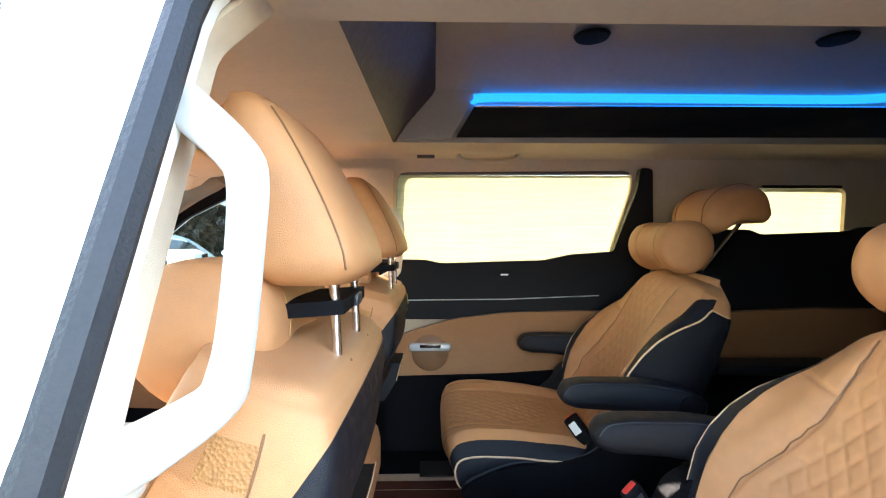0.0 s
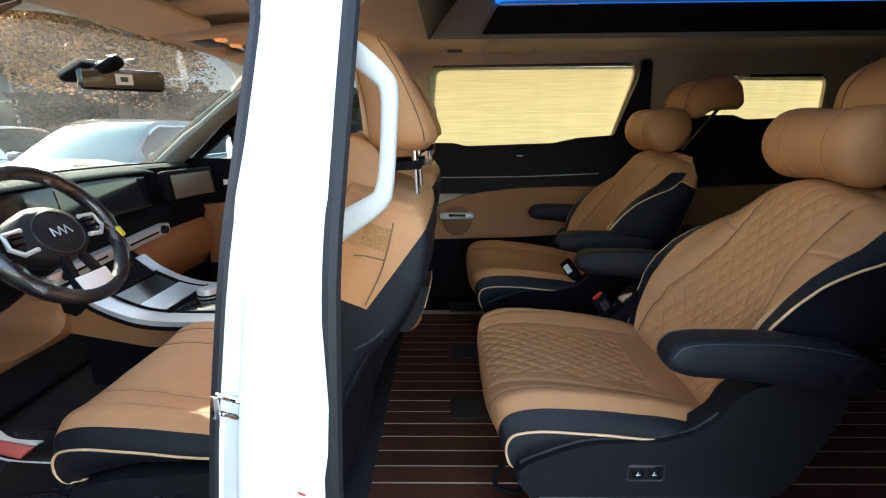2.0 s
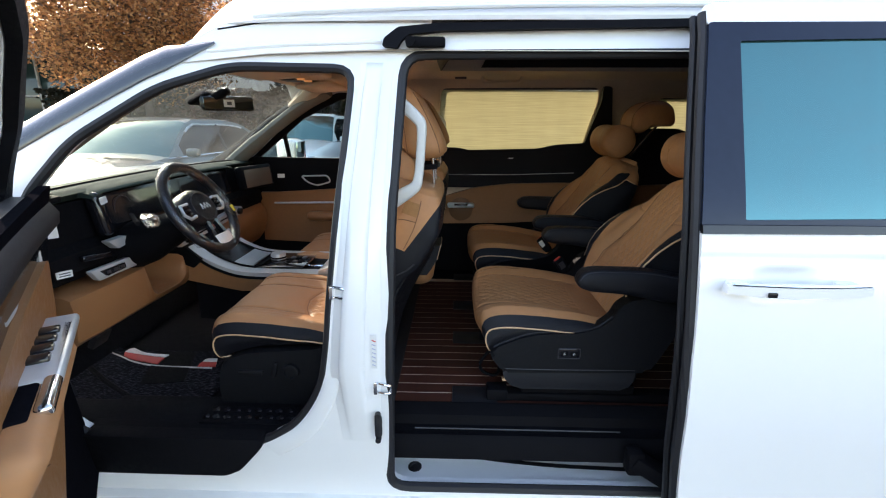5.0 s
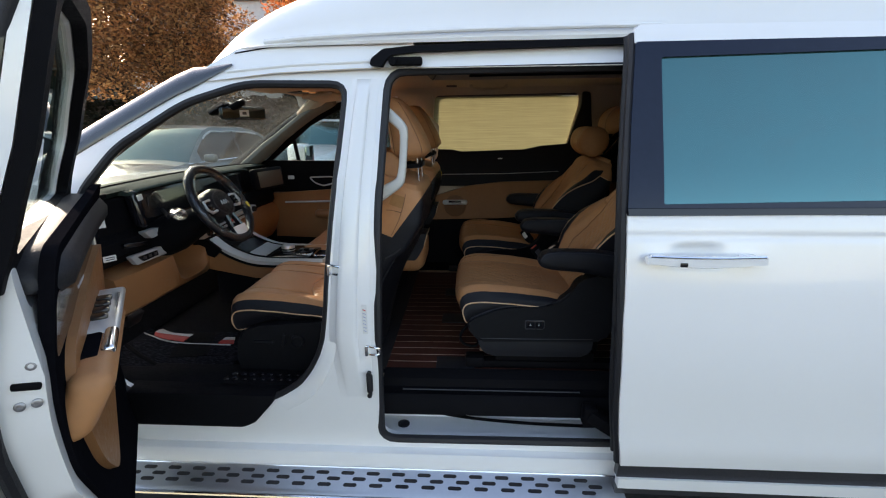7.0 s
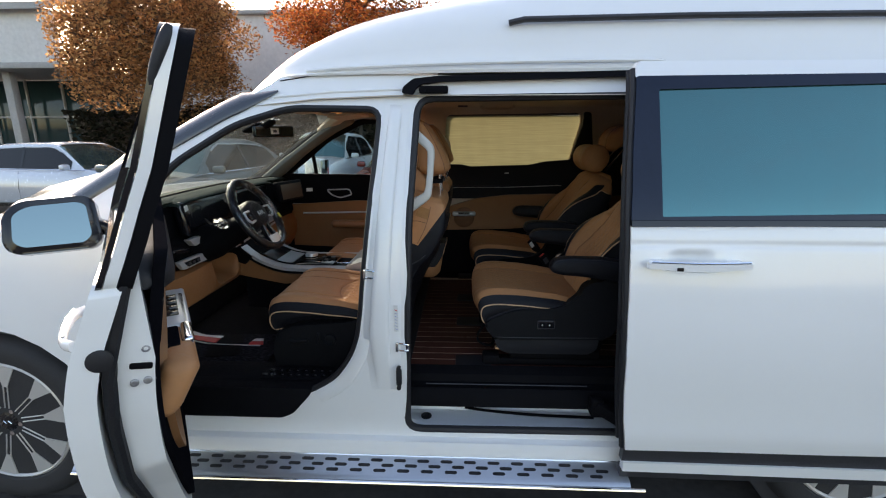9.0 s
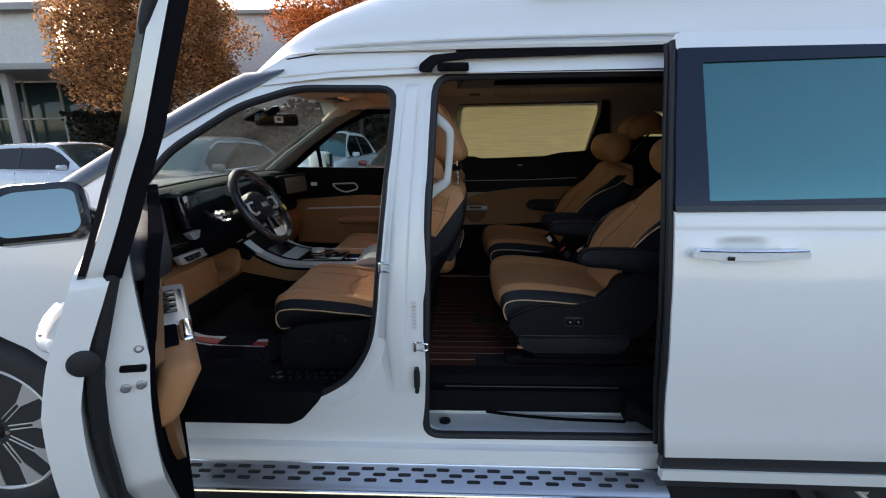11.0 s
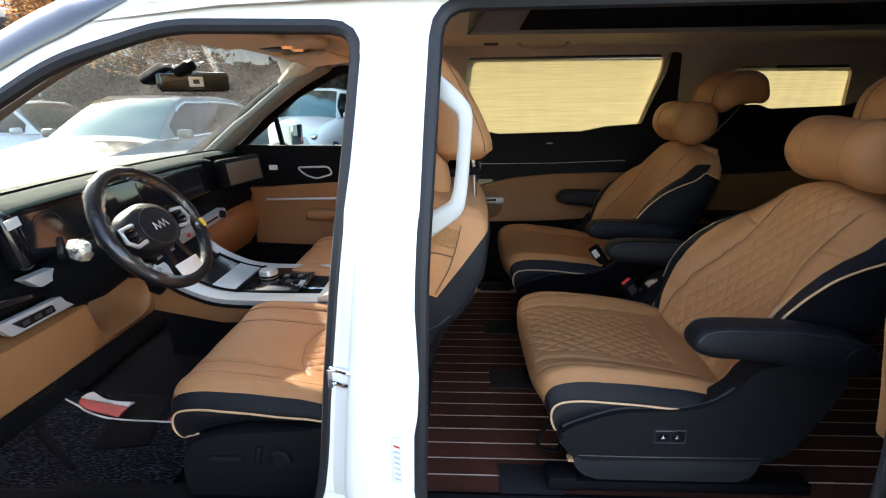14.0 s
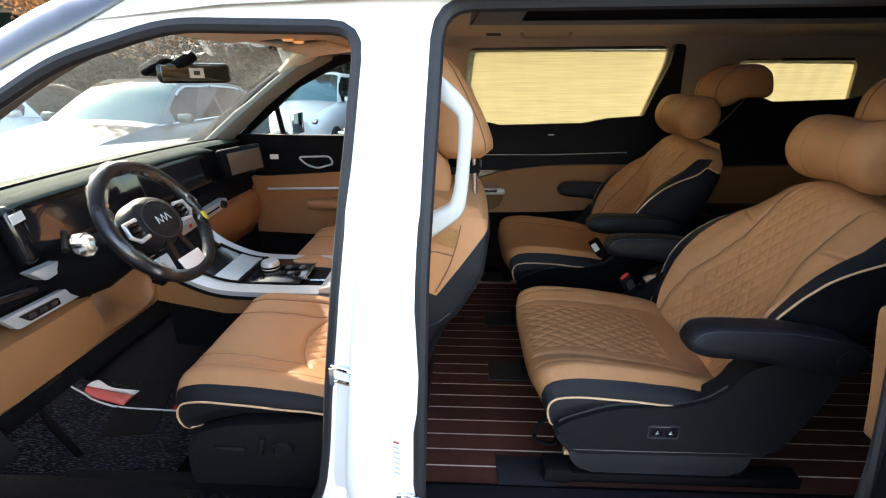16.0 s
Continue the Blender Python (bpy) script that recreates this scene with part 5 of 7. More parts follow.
        for co, no in (((-0.07, 0, 1.275), (1.32, 0, -1)), ((-0.22, 0, 1.10), (0.4, 0, 1))):
            fs = [f for f in bm.faces if f.material_index == 0]
            bmesh.ops.bisect_plane(bm, geom=fs + list({e for f in fs for e in f.edges}) + list({v for f in fs for v in f.verts}), plane_co=co, plane_no=Vector(no).normalized())
        for f in bm.faces:
            c = f.calc_center_median()
            if f.material_index == 0:
                f.material_index = 1 if c.z < 1.275 + 1.32 * (c.x + 0.07) or c.z < 1.10 - 0.4 * (c.x + 0.22) else 0
            else:
                f.material_index -= 2
        bk = part("backrest", bm, [TAN, NAVY], th, "quilted tan leather backrest with black sides", angle=70)
        for sg in (-1, 1):
            skin_ = np.array([p for r in rings for p in r if sg * (p[1] - at) > 0.19])

            def on_side(pts):
                res = []
                for x, z in pts:
                    far_ = np.hypot(skin_[:, 0] - x, skin_[:, 2] - z) + 1e-4
                    near = np.argsort(far_)[:4]
                    w = far_[near] ** -2
                    res.append((x, float((skin_[near, 1] * w).sum() / w.sum()) + sg * 0.0024, z))
                return res
            on = lambda q, k: (lambda p: (p[0], p[1] + sg * 0.0012, p[2]))(rings[round(q * NS)][NA + 1 + k if sg > 0 else n - 1 - k])
            part("side_seam", tube(spline([on(q, 2) for q in (0.945, 0.90, 0.85, 0.79, 0.73, 0.67)], 3), 0.0014, 6), TAN_SEAM, bk)
            part("side_seam", tube([on(0.815 + 0.010 * k, k) for k in range(3)], 0.0014, 6), TAN_SEAM, bk)
            part("perforated_patch", loft([[on(q, k) for k in (0, 1, 2)] for q in np.linspace(0.855, 0.93, 8)], False, False), TAN_PERF, bk, "perforated tan leather patch")
            part("hem", tube(on_side([(-0.235, 1.012), (-0.20, 1.030), (-0.176, 1.050)]), 0.0024, 6), GREYP, bk)
        for i in (2, NA - 2):
            part("edge_seam", tube([(rings[j][i][0] - nx * 0.001, rings[j][i][1] + (0.001 if i > 2 else -0.001), rings[j][i][2] + 0.001) for j in range(int(NS * 0.42), NS + 1, 4)], 0.0016, 5), TAN_SEAM, bk)
    else:
        bm = loft(frows, False, False)
        bm.faces.ensure_lookup_table()
        for k, f in enumerate(bm.faces):       # a black border that tapers out towards the shoulders
            s, u = (k // NA) / NS, abs(2 * (k % NA + 0.5) / NA - 1)
            f.material_index = 1 if u > 0.861 and s < 0.862 + 0.055 * ((u - 0.861) / 0.139) ** 0.7 else 0
        bk = part("backrest", bm, [TAN, NAVY], th, "quilted tan leather backrest with black border", angle=80)
    if not front:
        bm = loft(brows, False, False)
        bm.faces.ensure_lookup_table()
        for k, f in enumerate(bm.faces):        # the tan cover wraps over the shoulders
            f.material_index = 1 if (k // 24) * 6 / NS > 0.845 - 0.05 * min(k % 24, 23 - k % 24) / 12 else 0
        part("back_shell", bm, [NAVY, TAN], th, "black leather sides and back of the seat", angle=60)
        lip, rim_ = frows[-1][::6], brows[-1]
        cap = [[tuple(np.array(p) * (1 - t) + np.array(q) * t + np.array((ux, 0, uz)) * 0.022 * math.sin(math.pi * t)) for p, q in zip(lip, rim_)] for t in np.linspace(0, 1, 7)]
        part("top_roll", loft(cap, False, False), TAN, th)
    for sg in (-1, 1):
        if not front:
            turn_ = brows[24] if sg < 0 else brows[24][::-1]
            curl = [(p[0], p[1] + sg * 0.002, p[2] + 0.001) for p in turn_[:4]]
            part("piping", tube(spline(pipes[sg][1:] + curl, 2), 0.0028, 6), PIPING, th, "cream piping")
        half = [r[NA // 2:NA + 1] if sg > 0 else r[NA // 2::-1] for r in (rings if front else frows)]
        line = []
        for j in range(6, int(NS * 0.92), 5):
            w = 0.165 - 0.05 * math.exp(-((j / NS - 0.62) / 0.16) ** 2) if front else seam_w(j / NS) + (0.030 if sg < 0 else 0.0)
            p = half[j][min(int(np.searchsorted([abs(q[1] - at) for q in half[j]], w)), NA // 2)]
            line.append((p[0] - nx * 0.0022, p[1], p[2] - nz * 0.0022))
        part("back_seam", tube(spline(line, 2), 0.0015, 5), TAN_SEAM, bk)
        for y0, y1, s0, s1 in seams:
            line = []
            for j in range(math.ceil(s0 / arc[-1] * NV), int(s1 / arc[-1] * NV), 4):
                hf = rows_c[j][NU // 2:] if sg > 0 else rows_c[j][NU // 2::-1]
                w = y0 + (y1 - y0) * (arc[-1] * j / NV - s0) / (s1 - s0)
                p = hf[min(int(np.searchsorted([abs(q[1] - at) for q in hf], w)), NU // 2)]
                line.append((p[0], p[1], p[2] + 0.0002))
            part("cushion_seam", tube(spline(line, 2), 0.0013, 5), TAN_SEAM, cu)
    if front:
        part("insert_seam", tube([rows_c[round((0.415 + 2.2 * (HW * (2 * i / NU - 1)) ** 2) / arc[-1] * NV)][i] for i in range(33, NU - 32, 4)], 0.0013, 5), TAN_SEAM, cu)
    return th, (ux, uz, nx, nz, Lb)


def pillow(c, length, r, label, axis_rot=0):
    """A bone-shaped neck pillow lying across."""
    rows, n = [], 26
    for k in range(n + 1):
        t = 2 * k / n - 1
        q = r * (0.965 + 0.045 * math.cos(math.pi * (abs(t) - 0.62) / 0.62))
        q *= (1 - max(0, (abs(t) - 0.72) / 0.28) ** 2.6) ** 0.5 if abs(t) < 1 else 0.0
        q = max(q, 0.012)
        rows.append([(c[0] + q * 1.0 * math.cos(a), c[1] + t * length / 2, c[2] + q * (1.0 + 0.04 * math.sin(3 * a)) * math.sin(a)) for a in np.linspace(0, 2 * math.pi, 28, endpoint=False)])
    th = thing("neck_pillow", (c[0], c[1], c[2] - r), label, "pillow", "neck pillows")
    body_ = part("cover", loft(rows), TAN, th, "tan leather pillow cover", angle=80)
    for t in (-0.42, 0.42):
        k = int((t + 1) / 2 * n)
        part("seam", tube([Vector(p) + (Vector(p) - Vector((c[0], rows[k][0][1], c[2]))).normalized() * 0.0004 for p in rows[k]], 0.0010, 5, True, 1, (0, 1, 0)), TAN_PERF, body_)
    return th


def headrest(th, c, size, posts):
    """An upright pad, thick at the foot and leaning forward to a thin top."""
    w, d, h = size
    rows = []
    for k in range(13):
        t = k / 12
        sh = (1 - abs(2 * t - 1) ** 8) ** 0.5 if 0 < t < 1 else 0.3
        ring = []
        for a in np.linspace(0, 2 * math.pi, 32, endpoint=False):
            ca, sa = math.cos(a), math.sin(a)
            yy = w / 2 * math.copysign(abs(ca) ** 0.5, ca) * (0.80 + 0.20 * sh) * (1 - 0.18 * max(0, t - 0.5))
            xx = d / 2 * math.copysign(abs(sa) ** 0.6, sa) * (0.45 + 0.55 * sh)
            ring.append(Vector((c[0] + xx * (1.18 - 0.62 * t) - 0.075 * t ** 1.6 + 0.01, c[1] + yy, c[2] + (t - 0.5) * h)))
        rows.append(ring)
    hr = part("headrest", loft(rows), TAN, th, "tan leather headrest", angle=80)
    for i in (3, 13, 29, 19):
        part("seam", tube([r[i] + (r[i] - Vector((c[0], c[1], r[i].z))).normalized() * 0.0006 for r in rows[1:-1]], 0.0014, 5), TAN_SEAM, hr)
    for y in (-0.075, 0.075):
        part("headrest_post", tube([(posts[0], c[1] + y, posts[1]), (c[0] + 0.036, c[1] + y, c[2] - h * 0.4)], 0.0065, 10), CHROME, th, "chrome headrest post")
        part("post_collar", lathe([(0.02, -0.004), (0.018, 0.006), (0.010, 0.008)], (posts[0], c[1] + y, posts[1] + 0.01), "z", 16), TAN_SEAM, th)
    return hr


def folded_headrest(th, c, w, posts):
    """A thick headrest pad tipped far back, rounded at its ends; c: its front foot."""
    out = rounded([(-0.005, 0.0), (0.0, 0.085), (0.045, 0.135), (0.105, 0.156), (0.165, 0.150), (0.205, 0.120), (0.222, 0.050), (0.205, 0.028), (0.15, 0.030), (0.09, 0.022), (0.05, -0.012)], 0.045, 4)
    cx_, cz_ = 0.125, 0.075
    rings = []
    for t in np.linspace(-1, 1, 17):
        k = (1 - abs(t) ** 4.5) ** 0.5 if abs(t) < 1 else 0.0
        k = 0.62 + 0.38 * k
        fwd = 0.018 * (1 - abs(t) ** 2)
        rings.append([(c[0] + cx_ + (x - cx_) * k + fwd, c[1] + t * w / 2, c[2] + cz_ + (z - cz_) * k) for x, z in out])
    hr = part("headrest", loft(rings), TAN, th, "tan leather headrest folded back", angle=80)
    for t in (3, 13):
        part("seam", tube([Vector(p) + Vector((p[0] - c[0] - cx_, 0, p[2] - c[2] - cz_)).normalized() * 0.0008 for p in rings[t]], 0.0016, 5, True, 1, (0, 1, 0)), TAN_SEAM, hr)
    for y in (-0.07, 0.07):
        part("headrest_post", tube([(posts[0], c[1] + y, posts[1]), (c[0] + 0.16, c[1] + y, c[2] + 0.05)], 0.0065, 10), CHROME, th, "chrome headrest post")
        part("post_collar", lathe([(0.018, -0.004), (0.016, 0.006), (0.010, 0.008)], (posts[0], c[1] + y, posts[1] + 0.004), "z", 16), BLACK, th)
    return hr


def armrest(th, y, cx, cz, w=0.075):
    """A stitched armrest that pivots at its rear end."""
    side = rounded([(0.352, 0.998), (0.372, 1.030), (0.42, 1.038), (0.57, 1.036), (0.69, 1.016), (0.755, 0.978), (0.752, 0.940), (0.70, 0.922), (0.62, 0.932), (0.50, 0.955), (0.40, 0.962), (0.362, 0.975)], 0.03)
    rings = []
    for t in np.linspace(-1, 1, 13):
        q = (1 - abs(t) ** 3.2) ** 0.4 if abs(t) < 1 else 0.0
        ring = []
        for px, pz in side:
            sx = min(max(px, 0.40), 0.705)
            sz = float(np.interp(sx, [0.40, 0.55, 0.705], [0.999, 0.994, 0.968]))
            k = 0.45 + 0.55 * q
            ring.append((cx + sx + (px - sx) * k, y + t * w / 2, cz + sz + (pz - sz) * k))
        rings.append(ring)
    a = part("armrest", loft(rings), NAVY, th, "black leather armrest", angle=60)
    for sg in (-1, 1):
        k = 1 if sg < 0 else len(rings) - 2
        part("armrest_seam", tube([(p[0], p[1] + sg * 0.0006, p[2] + 0.0006) for p in rings[k] if p[2] > cz + 1.0], 0.0013, 5), GREYP, a)
    for sg in (-1, 1):
        part("pivot_cap", lathe([(0.034, 0.0), (0.034, sg * 0.004), (0.028, sg * 0.006), (0.004, sg * 0.006)], (cx + 0.700, y + sg * w / 2, cz + 0.966), n=24), BLACK, a)


def base(th, at, out, cx):
    """Plastic side shields, slide rails and the motor box under a second-row seat."""
    for sg in (out, -out):
        y = at + sg * 0.272
        sh = rounded([(0.078, 0.748), (0.105, 0.712), (0.128, 0.682), (0.612, 0.690), (0.642, 0.735), (0.688, 0.83), (0.716, 0.91), (0.70, 0.968), (0.60, 0.962), (0.53, 0.948), (0.497, 0.925), (0.480, 0.885), (0.436, 0.848), (0.373, 0.830), (0.242, 0.824), (0.190, 0.812), (0.113, 0.780)], 0.016)
        s = part("side_shield", prism([(cx + p[0], p[1]) for p in sh], "y", y - 0.030, y + 0.028, 0.020, 4), SHIELD if sg == out else BLACK, th, "black plastic side shield")
        part("shield_groove", tube([(cx + 0.135, y + sg * 0.0285, 0.697), (cx + 0.30, y + sg * 0.0288, 0.696), (cx + 0.57, y + sg * 0.0285, 0.699)], 0.0022, 6), GREYP, s)
        part("lower_shield", prism(rounded([(cx + 0.122, 0.690), (cx + 0.138, 0.645), (cx + 0.172, 0.616), (cx + 0.545, 0.616), (cx + 0.570, 0.640), (cx + 0.580, 0.694)], 0.015), "y", y - 0.020, y + 0.020, 0.008, 2), DGREY, th, "grey lower shield")
        if sg == out:
            p = part("switch_plate", rbox((cx + 0.345, y + sg * 0.027, 0.758), (0.070, 0.008, 0.034), 0.003, 3), GLOSSB, s)
            part("plate_rim", tube([(cx + 0.345 + px, y + sg * 0.0305, 0.758 + pz) for px, pz in rounded([(-0.036, -0.018), (0.036, -0.018), (0.036, 0.018), (-0.036, 0.018)], 0.006)], 0.0018, 6, True, 1, (0, 1, 0)), GREYP, p)
            for dx in (-0.016, 0.016):
                part("seat_switch", rbox((cx + 0.345 + dx, y + sg * 0.0300, 0.758), (0.024, 0.006, 0.020), 0.003), BLACK, p)
                part("switch_symbol", join(tube([(cx + 0.341 + dx, y + sg * 0.0334, 0.754), (cx + 0.3435 + dx, y + sg * 0.0334, 0.758), (cx + 0.345 + dx, y + sg * 0.0334, 0.763)], 0.0007, 5),
                                           tube([(cx + 0.342 + dx, y + sg * 0.0334, 0.7545), (cx + 0.349 + dx, y + sg * 0.0334, 0.756)], 0.0007, 5)), LABEL, p)
        top_ = [(cx + q[0], y + sg * 0.014, q[1] + 0.001) for q in spline([(0.095, 0.768), (0.115, 0.781), (0.190, 0.812), (0.242, 0.824), (0.373, 0.830), (0.436, 0.848), (0.480, 0.885)], 3)]
        part("felt_edge", tube(top_, 0.004, 6), DGREY, s, "grey felt edge")
        ry = at + sg * 0.235
        part("slide_rail", join(rbox((cx + 0.42, ry, FLOOR + 0.020), (0.66, 0.05, 0.032), 0.006), rbox((cx + 0.115, ry, FLOOR + 0.028), (0.075, 0.062, 0.046), 0.008)), BLACK, th, "black seat rail")
        part("rail_mat", rbox((cx + 0.035, ry, FLOOR + 0.0075), (0.16, 0.115, 0.006), 0.002), RUBBER, th, "black mat under the rail")
    part("base_box", rbox((cx + 0.40, at, 0.66), (0.46, 0.42, 0.16), 0.03), BLACK, th)
    part("stand", rbox((cx + 0.40, at, 0.575), (0.40, 0.50, 0.07), 0.01), BLACK, th)
    part("front_lever", tube(spline([(cx + 0.10, at + out * 0.20, 0.73), (cx + 0.055, at + out * 0.20, 0.66), (cx + 0.075, at + out * 0.19, 0.615), (cx + 0.13, at + out * 0.15, 0.60), (cx + 0.14, at - out * 0.15, 0.60), (cx + 0.10, at - out * 0.2, 0.65)], 4), 0.006, 8), BLACK, th, "bent release bar")
    part("belt_tongue", rbox((cx + 0.15, at + out * 0.21, 0.605), (0.03, 0.02, 0.012), 0.003), PIPING, th)


def buckle(at, tip, foot, label, tagged_=True):
    th = thing("belt_buckle", foot, label, "belt buckle", "second-row belt buckles")
    a, b = Vector(foot), Vector(tip)
    d = (b - a).normalized()
    q = d.to_track_quat("Z", "X").to_euler()
    m = pose(*(a.lerp(b, 0.72)), *[math.degrees(v) for v in q])
    bm = rbox((0, 0, 0), (0.045, 0.026, 0.085), 0.008, 3)
    bmesh.ops.transform(bm, matrix=m, verts=bm.verts)
    part("housing", bm, BLACK, th)
    bm = rbox((0, 0, 0.041), (0.032, 0.014, 0.008), 0.003, 2)
    bmesh.ops.transform(bm, matrix=m, verts=bm.verts)
    part("release_button", bm, RED, th, "red release button")
    bm = rbox((0, -0.0145, 0.008), (0.024, 0.002, 0.034), 0)
    bmesh.ops.transform(bm, matrix=m, verts=bm.verts)
    if tagged_:
        part("buckle_label", bm, LABEL, th)
    else:
        part("buckle_plate", bm, GREYP, th)
    part("stalk", tube([foot, tuple(a.lerp(b, 0.4))], 0.013, 8), BLACK, th)


Y1, Y2, Y3 = 0.68, 1.46, 1.54
for nm, yy, out, lab in (("captain_seat", Y1, -1, "tan and black reclined captain seat with diamond quilting"), ("captain_seat", Y3, 1, "tan and black reclined captain seat beside the far door")):
    foot_, top_ = ((0.520, 0.80), (0.797, 1.320)) if out < 0 else ((0.515, 0.80), (0.765, 1.345))
    th, fr_ = seat(nm, yy, out, lab, foot_, top_, (0.0, 0.0))
    base(th, yy, out, 0.0)
    armrest(th, yy + out * 0.302, -0.010, 0.024)
    armrest(th, yy - out * 0.302, -0.010, 0.024)
    folded_headrest(th, (top_[0] + 0.085, yy, top_[1] + 0.115), 0.26, (top_[0] + 0.10, top_[1] - 0.02))
    pillow((top_[0] + 0.030, yy, top_[1] + 0.070), 0.31, 0.084, "tan leather neck pillow on the seat's headrest")
buckle(Y1, (0.41, 0.945, 0.925), (0.50, 0.975, 0.79), "black belt buckle with red button beside the near seat", False)
buckle(Y3, (0.40, 1.335, 0.925), (0.49, 1.255, 0.80), "black belt buckle with red button on the far seat")

for nm, yy, out, lab in (("driver_seat", Y1, -1, "tan quilted driver's seat with black sides"), ("passenger_seat", Y2, 1, "tan quilted front passenger seat")):
    th, fr_ = seat(nm, yy, out, lab, (-0.45, 0.80), (-0.222, 1.308), (-0.935, -0.045), front=True)
    headrest(th, (-0.160, yy, 1.500), (0.29, 0.145, 0.232), (-0.118, 1.268))
    part("lower_back", loft([[(x, yy + y, z) for y in (-w, -w * 0.8, -w * 0.4, 0.0, w * 0.4, w * 0.8, w) for x in (xr - 0.02 * (abs(y) > w * 0.9) + 0.035 * (abs(y) < w * 0.5),)] + [(xr - 0.12, yy + y, z) for y in (w, -w)] for z, xr, w in ((1.07, -0.150, 0.225), (1.03, -0.165, 0.235), (0.97, -0.20, 0.24), (0.90, -0.235, 0.24), (0.80, -0.275, 0.235), (0.66, -0.31, 0.22), (0.56, -0.33, 0.20))]), NAVY, th, "black lower seat back")
    for sg in (-1, 1):
        y = yy + sg * 0.275
        s = part("side_shield", prism(rounded([(-0.845, 0.70), (-0.86, 0.60), (-0.845, 0.50), (-0.40, 0.50), (-0.33, 0.60), (-0.32, 0.78), (-0.42, 0.80), (-0.50, 0.755), (-0.75, 0.735)], 0.03), "y", y - 0.026, y + 0.026, 0.014, 3), SHIELD, th, "black plastic side shield")
        if sg == out:
            part("seat_switch", rbox((-0.74, y + sg * 0.028, 0.665), (0.085, 0.016, 0.018), 0.005, 3), SHIELD, s)
            part("recline_switch", rbox((-0.655, y + sg * 0.028, 0.678), (0.016, 0.018, 0.055), 0.005, 3, (0, 14, 0)), SHIELD, s)
            part("lumbar_switch", lathe([(0.030, sg * 0.024), (0.028, sg * 0.038), (0.022, sg * 0.040), (0.019, sg * 0.034), (0.004, sg * 0.034)], (-0.60, y, 0.672), n=24), SHIELD, s)
    part("base_box", rbox((-0.60, yy, 0.56), (0.44, 0.44, 0.18), 0.03), BLACK, th)
    part("map_pocket", loft([[(x + 0.010, yy + y, z) for y in (0.0, 0.07, 0.13)] + [(x - 0.09, yy + y, z) for y in (0.13, 0.0)] for z, x in ((1.045, -0.104), (0.99, -0.120), (0.95, -0.142), (0.925, -0.160))]), NAVY, th, "black seat-back pocket")
    part("pocket_edge", tube([(-0.110, yy - 0.0012, 0.99), (-0.096, yy - 0.0012, 1.0465), (-0.094, yy + 0.07, 1.0475), (-0.096, yy + 0.131, 1.0465)], 0.0015, 6), PIPING, th, "pale pocket edging")
    pillow((-0.268, yy, 1.330), 0.34, 0.090, "tan leather neck pillow strapped to the headrest")
    sb = thing("pillow_strap", (-0.2, yy, 1.33), "black elastic pillow strap round the headrest posts", "strap")
    part("band", loft([[(x, yy + y, z) for x, z in ((-0.27, 1.352), (-0.108, 1.362), (-0.108, 1.344), (-0.27, 1.332))] for y in (-0.088, 0.088)]), BLACK, sb)
    part("fastener", rbox((-0.104, yy, 1.353), (0.006, 0.04, 0.016), 0.002), GREYP, sb)

# ---- the dashboard ----
dash = thing("dashboard", (-1.45, MID, 0.7), "black and tan dashboard with wide dark screens", "dashboard")
topp = spline([(-1.66, 1.205), (-1.56, 1.245), (-1.44, 1.262), (-1.36, 1.262), (-1.325, 1.25)], 4)
part("dash_top", loft([[(x, y, z + 0.022 * (1 - ((y - MID) / 0.85) ** 2)) for x, z in topp + [(-1.36, 1.225), (-1.60, 1.16)]] for y in np.linspace(0.30, 1.90, 15)]), DASHTOP, dash, "grey-green soft dash top")
part("dash_groove", tube([(-1.395, y, 1.2655 + 0.022 * (1 - ((y - MID) / 0.85) ** 2)) for y in np.linspace(0.32, 1.88, 21)], 0.0045, 6), BLACK, dash, "dark seam along the dash top")
part("dash_face", loft([[(x, y, z) for x, z in [(-1.60, 1.20), (-1.345, 1.235), (-1.335, 1.10), (-1.295, 1.075), (-1.285, 1.02), (-1.31, 0.985), (-1.60, 0.95)]] for y in (0.30, 0.6, 1.0, 1.5, 1.90)]), BLACK, dash)
knee_rows = []
for y in np.linspace(0.30, 0.955, 37):
    cut = 0.135 * max(0.0, 1 - ((y - 0.80) / 0.135) ** 4) ** 0.5 if abs(y - 0.80) < 0.135 else 0.0
    zt = 0.958 - cut
    bow = 0.012 * math.sin(math.pi * min(1, (y - 0.235) / 0.5))
    knee_rows.append([(-1.285, y, zt), (-1.262 + bow, y, zt - 0.012), (-1.252 + bow, y, 0.5 * (zt + 0.80)), (-1.262 + bow, y, 0.802), (-1.285, y, 0.778), (-1.36, y, 0.765), (-1.46, y, 0.77), (-1.46, y, zt)])
part("knee_panel", loft(knee_rows), TAN_TRIM, dash, "tan lower dash panel")
glove = spline([(-1.305, 0.995), (-1.275, 0.96), (-1.265, 0.90), (-1.285, 0.82), (-1.33, 0.755)], 4)
part("glove_box", loft([[(x, y, z) for x, z in glove + [(-1.45, 0.75), (-1.45, 0.99)]] for y in (1.32, 1.90)]), TAN_TRIM, dash, "tan glove box")
part("knee_slots", loft([[(-1.249, y, z) for z in (0.875, 0.905)] + [(-1.254, y, z) for z in (0.905, 0.875)] for y in (0.36, 0.50)]), TAN_SEAM, dash)
part("knee_button", lathe([(0.008, 0.0), (0.006, 0.004)], (-1.250, 0.47, 0.842), "x", 12), LABEL, dash)
